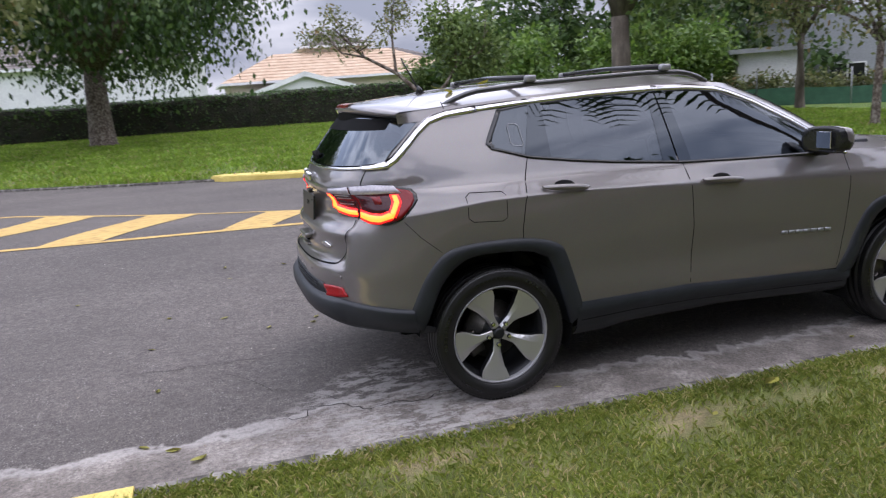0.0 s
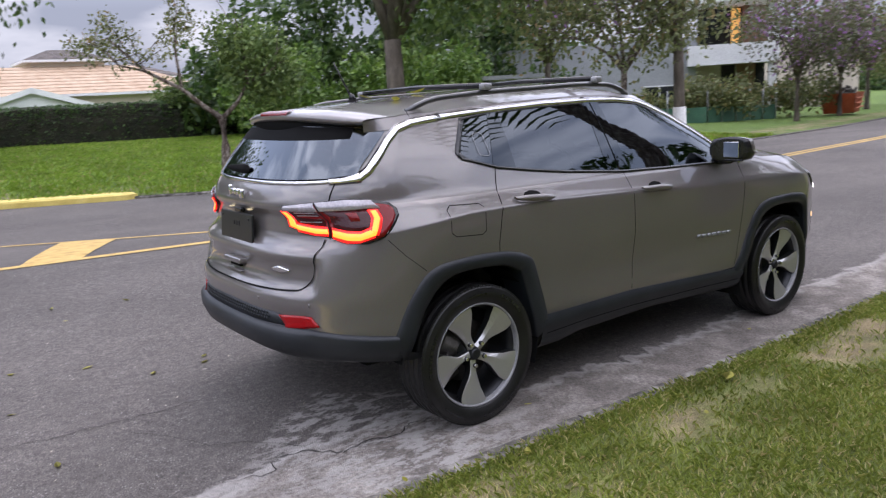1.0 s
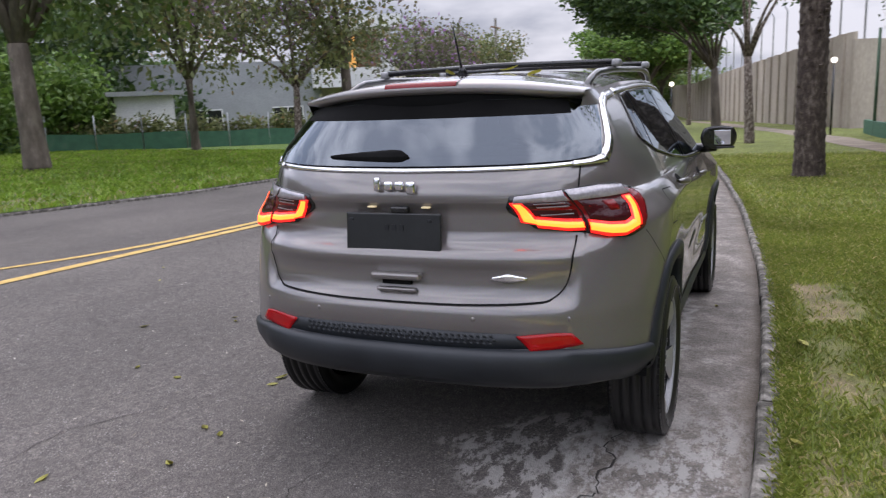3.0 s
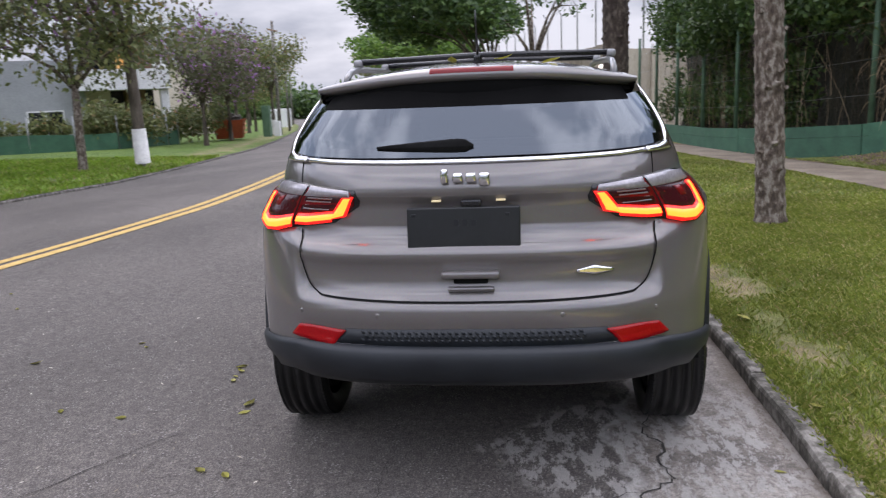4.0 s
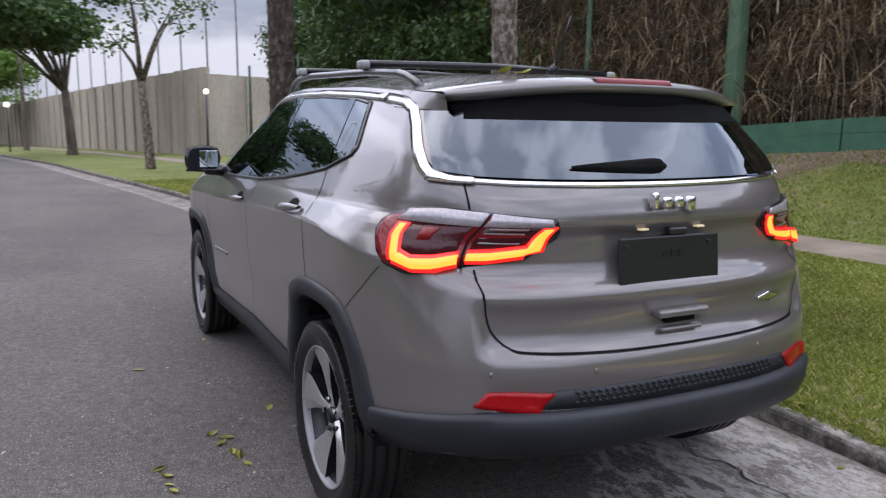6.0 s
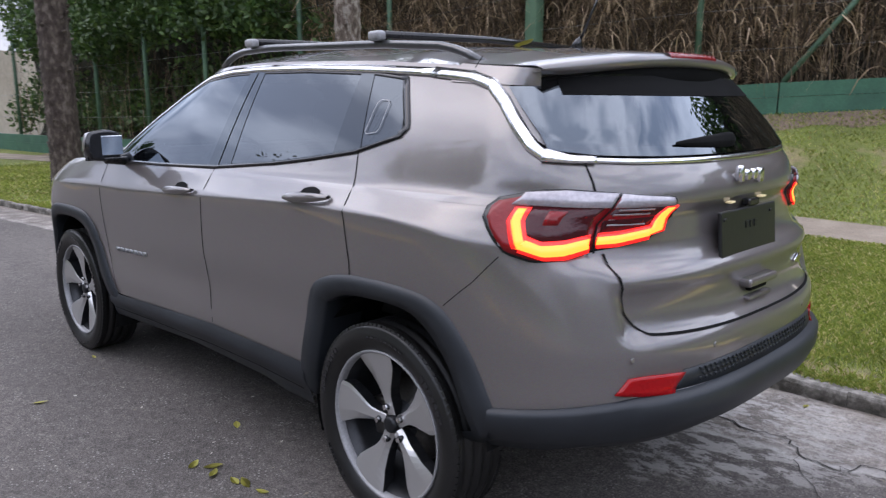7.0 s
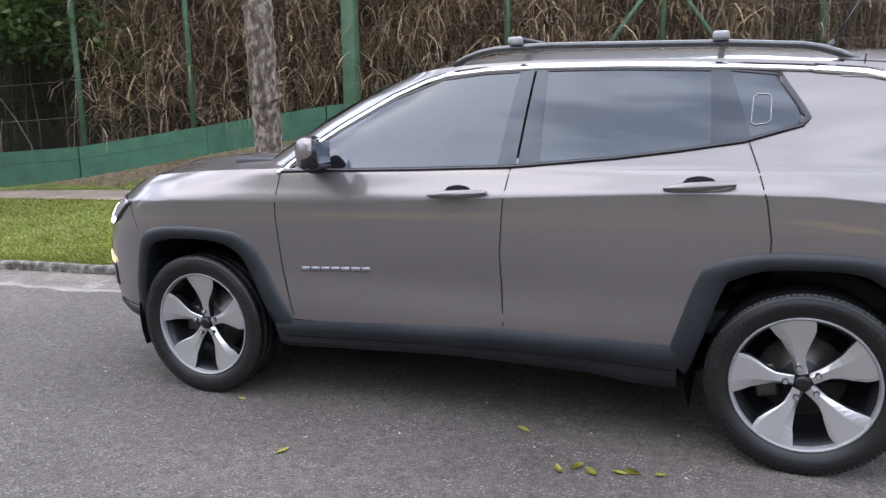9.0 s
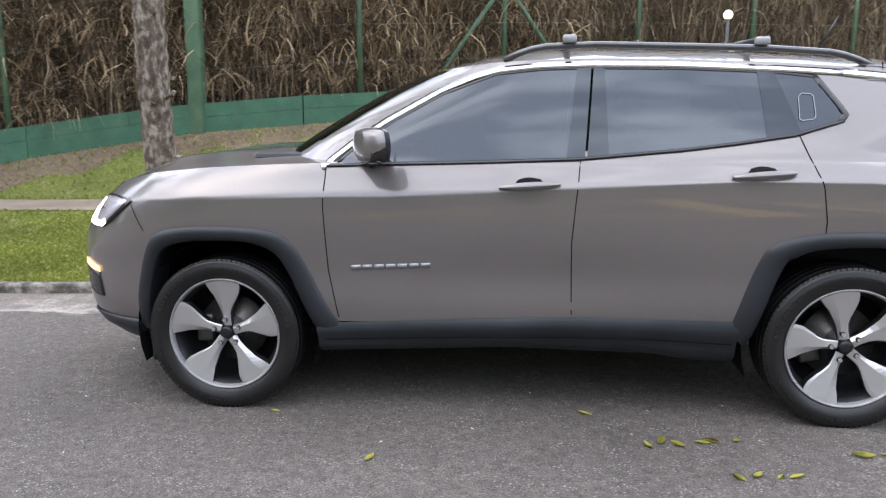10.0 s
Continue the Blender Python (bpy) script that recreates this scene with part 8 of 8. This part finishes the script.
def lawn_blades(n, x0, x1, o0, o1, seed, h, w=0.003):
    r = np.random.default_rng(seed)
    xs = x0 + (x1 - x0) * r.random(n)
    os_ = o0 + (o1 - o0) * r.random(n) ** 1.15
    path_at = np.interp(xs, TX, PATH_AT)
    keep = ~((os_ > path_at - 0.04) & (os_ < path_at + 1.14))
    # thin out where the turf is worn
    keep &= r.random(n) > 0.92 * np.minimum(1.0, 1.5 * read_table(BARE_AT, xs, os_))
    # no hard border where the blades give out
    rim = np.minimum(np.minimum(xs - x0, x1 - xs), (o1 - os_) * 1.2) / 1.6 if o1 > 1 else np.minimum(xs - x0, x1 - xs)
    keep &= r.random(n) < np.clip(rim, 0.0, 1.0)
    xs, os_ = xs[keep], os_[keep]
    base = np.stack([xs, np.interp(xs, TX, KERB_AT) - os_, read_table(HEIGHT_AT, xs, os_) - 0.004], 1)
    return blade_mesh(base, h, w, r)


v, f = lawn_blades(300000, -5.6, 5.4, -0.03, 5.0, 5, 0.036, 0.0026)
tagged(new("grass", cloud_mesh("grass", v, f, BLADE)), "short mown grass blades on the verge", "grass", kind="stuff")
v, f = lawn_blades(22000, -4.8, 9.0, -0.07, 0.06, 8, 0.034, 0.0022)
tagged(new("grass", cloud_mesh("grass", v, f, BLADE)), "grass growing over the kerb edge", "grass", kind="stuff")
v, f = lawn_blades(100000, 1.5, 16.0, -0.02, 8.0, 6, 0.045, 0.004)
tagged(new("grass", cloud_mesh("grass", v, f, BLADE)), "uneven grass blades on the bank", "grass", kind="stuff")


v, f = lawn_blades(95000, -8.5, 5.0, 3.0, 11.5, 7, 0.045, 0.005)
tagged(new("grass", cloud_mesh("grass", v, f, BLADE)), "rough grass blades on the slope below the wall", "grass", kind="stuff")


rb = np.random.default_rng(19)
fx, fo = -14 + 34 * rb.random(120000), 26 * rb.random(120000) ** 1.3
fy = np.interp(fx, [a for a, _ in KERB_L], [b for _, b in KERB_L]) + 0.1 + fo
worn = (rb.random(120000) < 0.75 * np.exp(-((fo - 1.1) / 1.2) ** 2) * (np.sin(fx * 1.7 + 2 * np.sin(fx * 0.6)) + 1) / 2)
fbase = np.stack([fx, fy, np.array([long_fall(x) for x in fx]) - 0.095 + 0.012 * fo], 1)[~worn]
v, f = blade_mesh(fbase, 0.10, 0.013, rb)
tagged(new("grass", cloud_mesh("grass", v, f, FAR_BLADE)), "bright green grass tufts beyond the road", "grass", kind="stuff")


def leaf_mesh(seed):
    r = random.Random(seed)
    n, ln, wd = 7, 0.072, 0.018
    bm = bmesh.new()
    rows2 = []
    curl = r.uniform(0.05, 0.4)
    for i in range(n):
        u = i / (n - 1)
        w = wd * math.sin(math.pi * min(max(u, 0.02), 0.98)) ** 0.8 * (1 - 0.2 * u)
        z = 0.004 + curl * ln * (u - 0.5) ** 2 * 1.2
        rows2.append([bm.verts.new((ln * (u - 0.5), s * w, z + 0.35 * abs(s) * w * (0.5 + curl))) for s in (-1, 0, 1)])
    for a, b in zip(rows2, rows2[1:]):
        for k in (0, 1):
            bm.faces.new((a[k], a[k + 1], b[k + 1], b[k]))
    bmesh.ops.solidify(bm, geom=bm.faces[:], thickness=0.0008)
    me = bpy.data.meshes.new("fallen_leaf")
    bm.to_mesh(me)
    bm.free()
    me.materials.append(FALLEN)
    return me


leaf_shapes = [leaf_mesh(s) for s in range(5)]
ON_ROAD = [(-2.98, 1.59), (-2.49, 2.52), (-1.99, 2.77), (-1.96, 1.11), (-3.08, 0.88), (-3.01, 0.05), (-1.92, -1.1), (-2.51, 2.9), (-3.69, 2.3), (-2.92, -0.77), (-2.81, -0.92), (-3.05, -0.68), (0.85, -0.95), (-1.01, -0.87), (-1.45, 2.01), (-1.29, 1.15), (-0.92, 1.36), (-0.51, 2.06), (-2.0, 0.99), (0.13, 3.31), (-0.86, 2.52), (-0.71, 1.08), (-0.49, 1.13), (-0.77, 1.38), (-0.44, 2.12), (1.09, 0.91), (-0.27, 0.82), (-0.61, 1.11), (-0.55, 1.08), (-0.75, 1.06), (-0.85, 1.05), (-1.39, 1.14), (-0.84, 1.36), (-0.98, 1.35), (0.58, 1.34), (-2.31, 1.0), (-2.59, 1.4), (0.5, 3.61), (-1.49, 1.69)]
ON_GRASS = [(-0.16, -1.45), (-0.75, -1.76), (0.57, -2.64), (0.39, -2.84), (0.96, -2.81), (-0.63, -1.64), (-1.49, -1.38), (6.22, -2.04), (6.1, -2.29), (2.4, -2.2), (1.6, -1.7)]
big = {(-1.29, 1.15): 1.25, (-0.77, 1.38): 0.95, (-0.61, 1.11): 0.95, (-1.39, 1.14): 0.9, (-2.81, -0.92): 1.3, (-0.16, -1.45): 1.6}
rl = random.Random(9)
for k, (x, y) in enumerate(ON_ROAD + ON_GRASS):
    ob = new("fallen_leaf", leaf_shapes[k % 5])
    z = road_z(x, y) + 0.001 if k < len(ON_ROAD) else verge_z(x, curve(x, KERB_R) - 0.13 - y) + 0.02
    s = big.get((x, y), 0.6 + 0.45 * rl.random())
    ob.matrix_world = Matrix.Translation((x, y, z)) @ Euler((rl.uniform(-0.15, 0.15), rl.uniform(-0.15, 0.15), rl.random() * 6.28)).to_matrix().to_4x4() @ Matrix.Diagonal((s, s, s, 1))
    tagged(ob, "yellow-green fallen leaf on the asphalt" if k < len(ON_ROAD) else "yellow fallen leaf on the lawn", "leaf", "fallen leaves")
# small litter on the asphalt
rd = np.random.default_rng(33)
nd = 900
dx, dy = -4.5 + 8 * rd.random(nd), -0.9 + 5.2 * rd.random(nd)
dz = np.array([road_z(x, y) for x, y in zip(dx, dy)]) + 0.005
da, dl = rd.random(nd) * math.tau, (0.004 + 0.010 * rd.random(nd) ** 2)[:, None]
d1, d2 = np.stack([np.cos(da), np.sin(da), 0.25 * rd.random(nd)], 1) * dl, np.stack([-np.sin(da), np.cos(da), 0 * da], 1) * dl * 0.4
dc = np.stack([dx, dy, dz], 1)
v = np.stack([dc - d1, dc + d2, dc + d1, dc - d2], 1).reshape(-1, 3)
tagged(new("litter", cloud_mesh("litter", v, np.arange(nd * 4).reshape(-1, 4), LITTER)), "scattered pale bits of litter on the asphalt", "litter", kind="stuff")
carm = car.matrix_world
for k, (x, y) in enumerate(((-1.25, 0.12), (-1.33, -0.30), (-1.05, -0.1))):
    ob = new("fallen_leaf", leaf_shapes[k])
    ob.matrix_world = carm @ Matrix.Translation((x, y, roof_z(x, y) + 0.004)) @ Euler((0.1, 0.2, k)).to_matrix().to_4x4() @ Matrix.Diagonal((1.3, 1.3, 1.3, 1))
    tagged(ob, "yellow-green fallen leaf on the car roof", "leaf", "fallen leaves")


def crack(points, width, seed):
    r = random.Random(seed)
    pts = []
    for (x0, y0), (x1, y1) in zip(points, points[1:]):
        for k in range(5):
            u = k / 5
            pts.append((x0 + (x1 - x0) * u + r.uniform(-0.018, 0.018), y0 + (y1 - y0) * u + r.uniform(-0.018, 0.018)))
    pts.append(points[-1])
    rows2 = []
    for i, (x, y) in enumerate(pts):
        a, b = pts[max(i - 1, 0)], pts[min(i + 1, len(pts) - 1)]
        d = Vector((b[0] - a[0], b[1] - a[1])).normalized()
        w = width * r.uniform(0.4, 1.2) * (0.3 + min(1.0, 4 * i / len(pts), 4 * (len(pts) - i) / len(pts)))
        rows2.append([(x - d.y * w, y + d.x * w, road_z(x, y) + 0.004), (x + d.y * w, y - d.x * w, road_z(x, y) + 0.004)])
    v, f = sheet(rows2)
    tagged(raw("road_crack", v, f, CRACK, smooth=False), "jagged dark crack in the concrete gutter", "crack", "road cracks", "structure")


crack([(-2.5, -0.62), (-2.31, -0.66), (-2.23, -0.55), (-2.08, -0.57), (-2.0, -0.71), (-1.86, -0.68), (-1.67, -0.72), (-1.60, -0.65), (-1.47, -0.69), (-1.2, -0.74)], 0.0040, 1)
crack([(-2.05, -0.62), (-2.17, -0.4), (-2.4, -0.2), (-2.7, 0.3)], 0.0016, 2)
crack([(-1.85, 0.36), (-2.13, 0.38), (-2.37, 0.39), (-2.66, 0.37), (-2.9, 0.40), (-3.12, 0.43), (-3.5, 0.5)], 0.0022, 5)
crack([(-1.5, 1.27), (-1.84, 1.48), (-2.23, 1.70), (-2.56, 1.68)], 0.0018, 6)
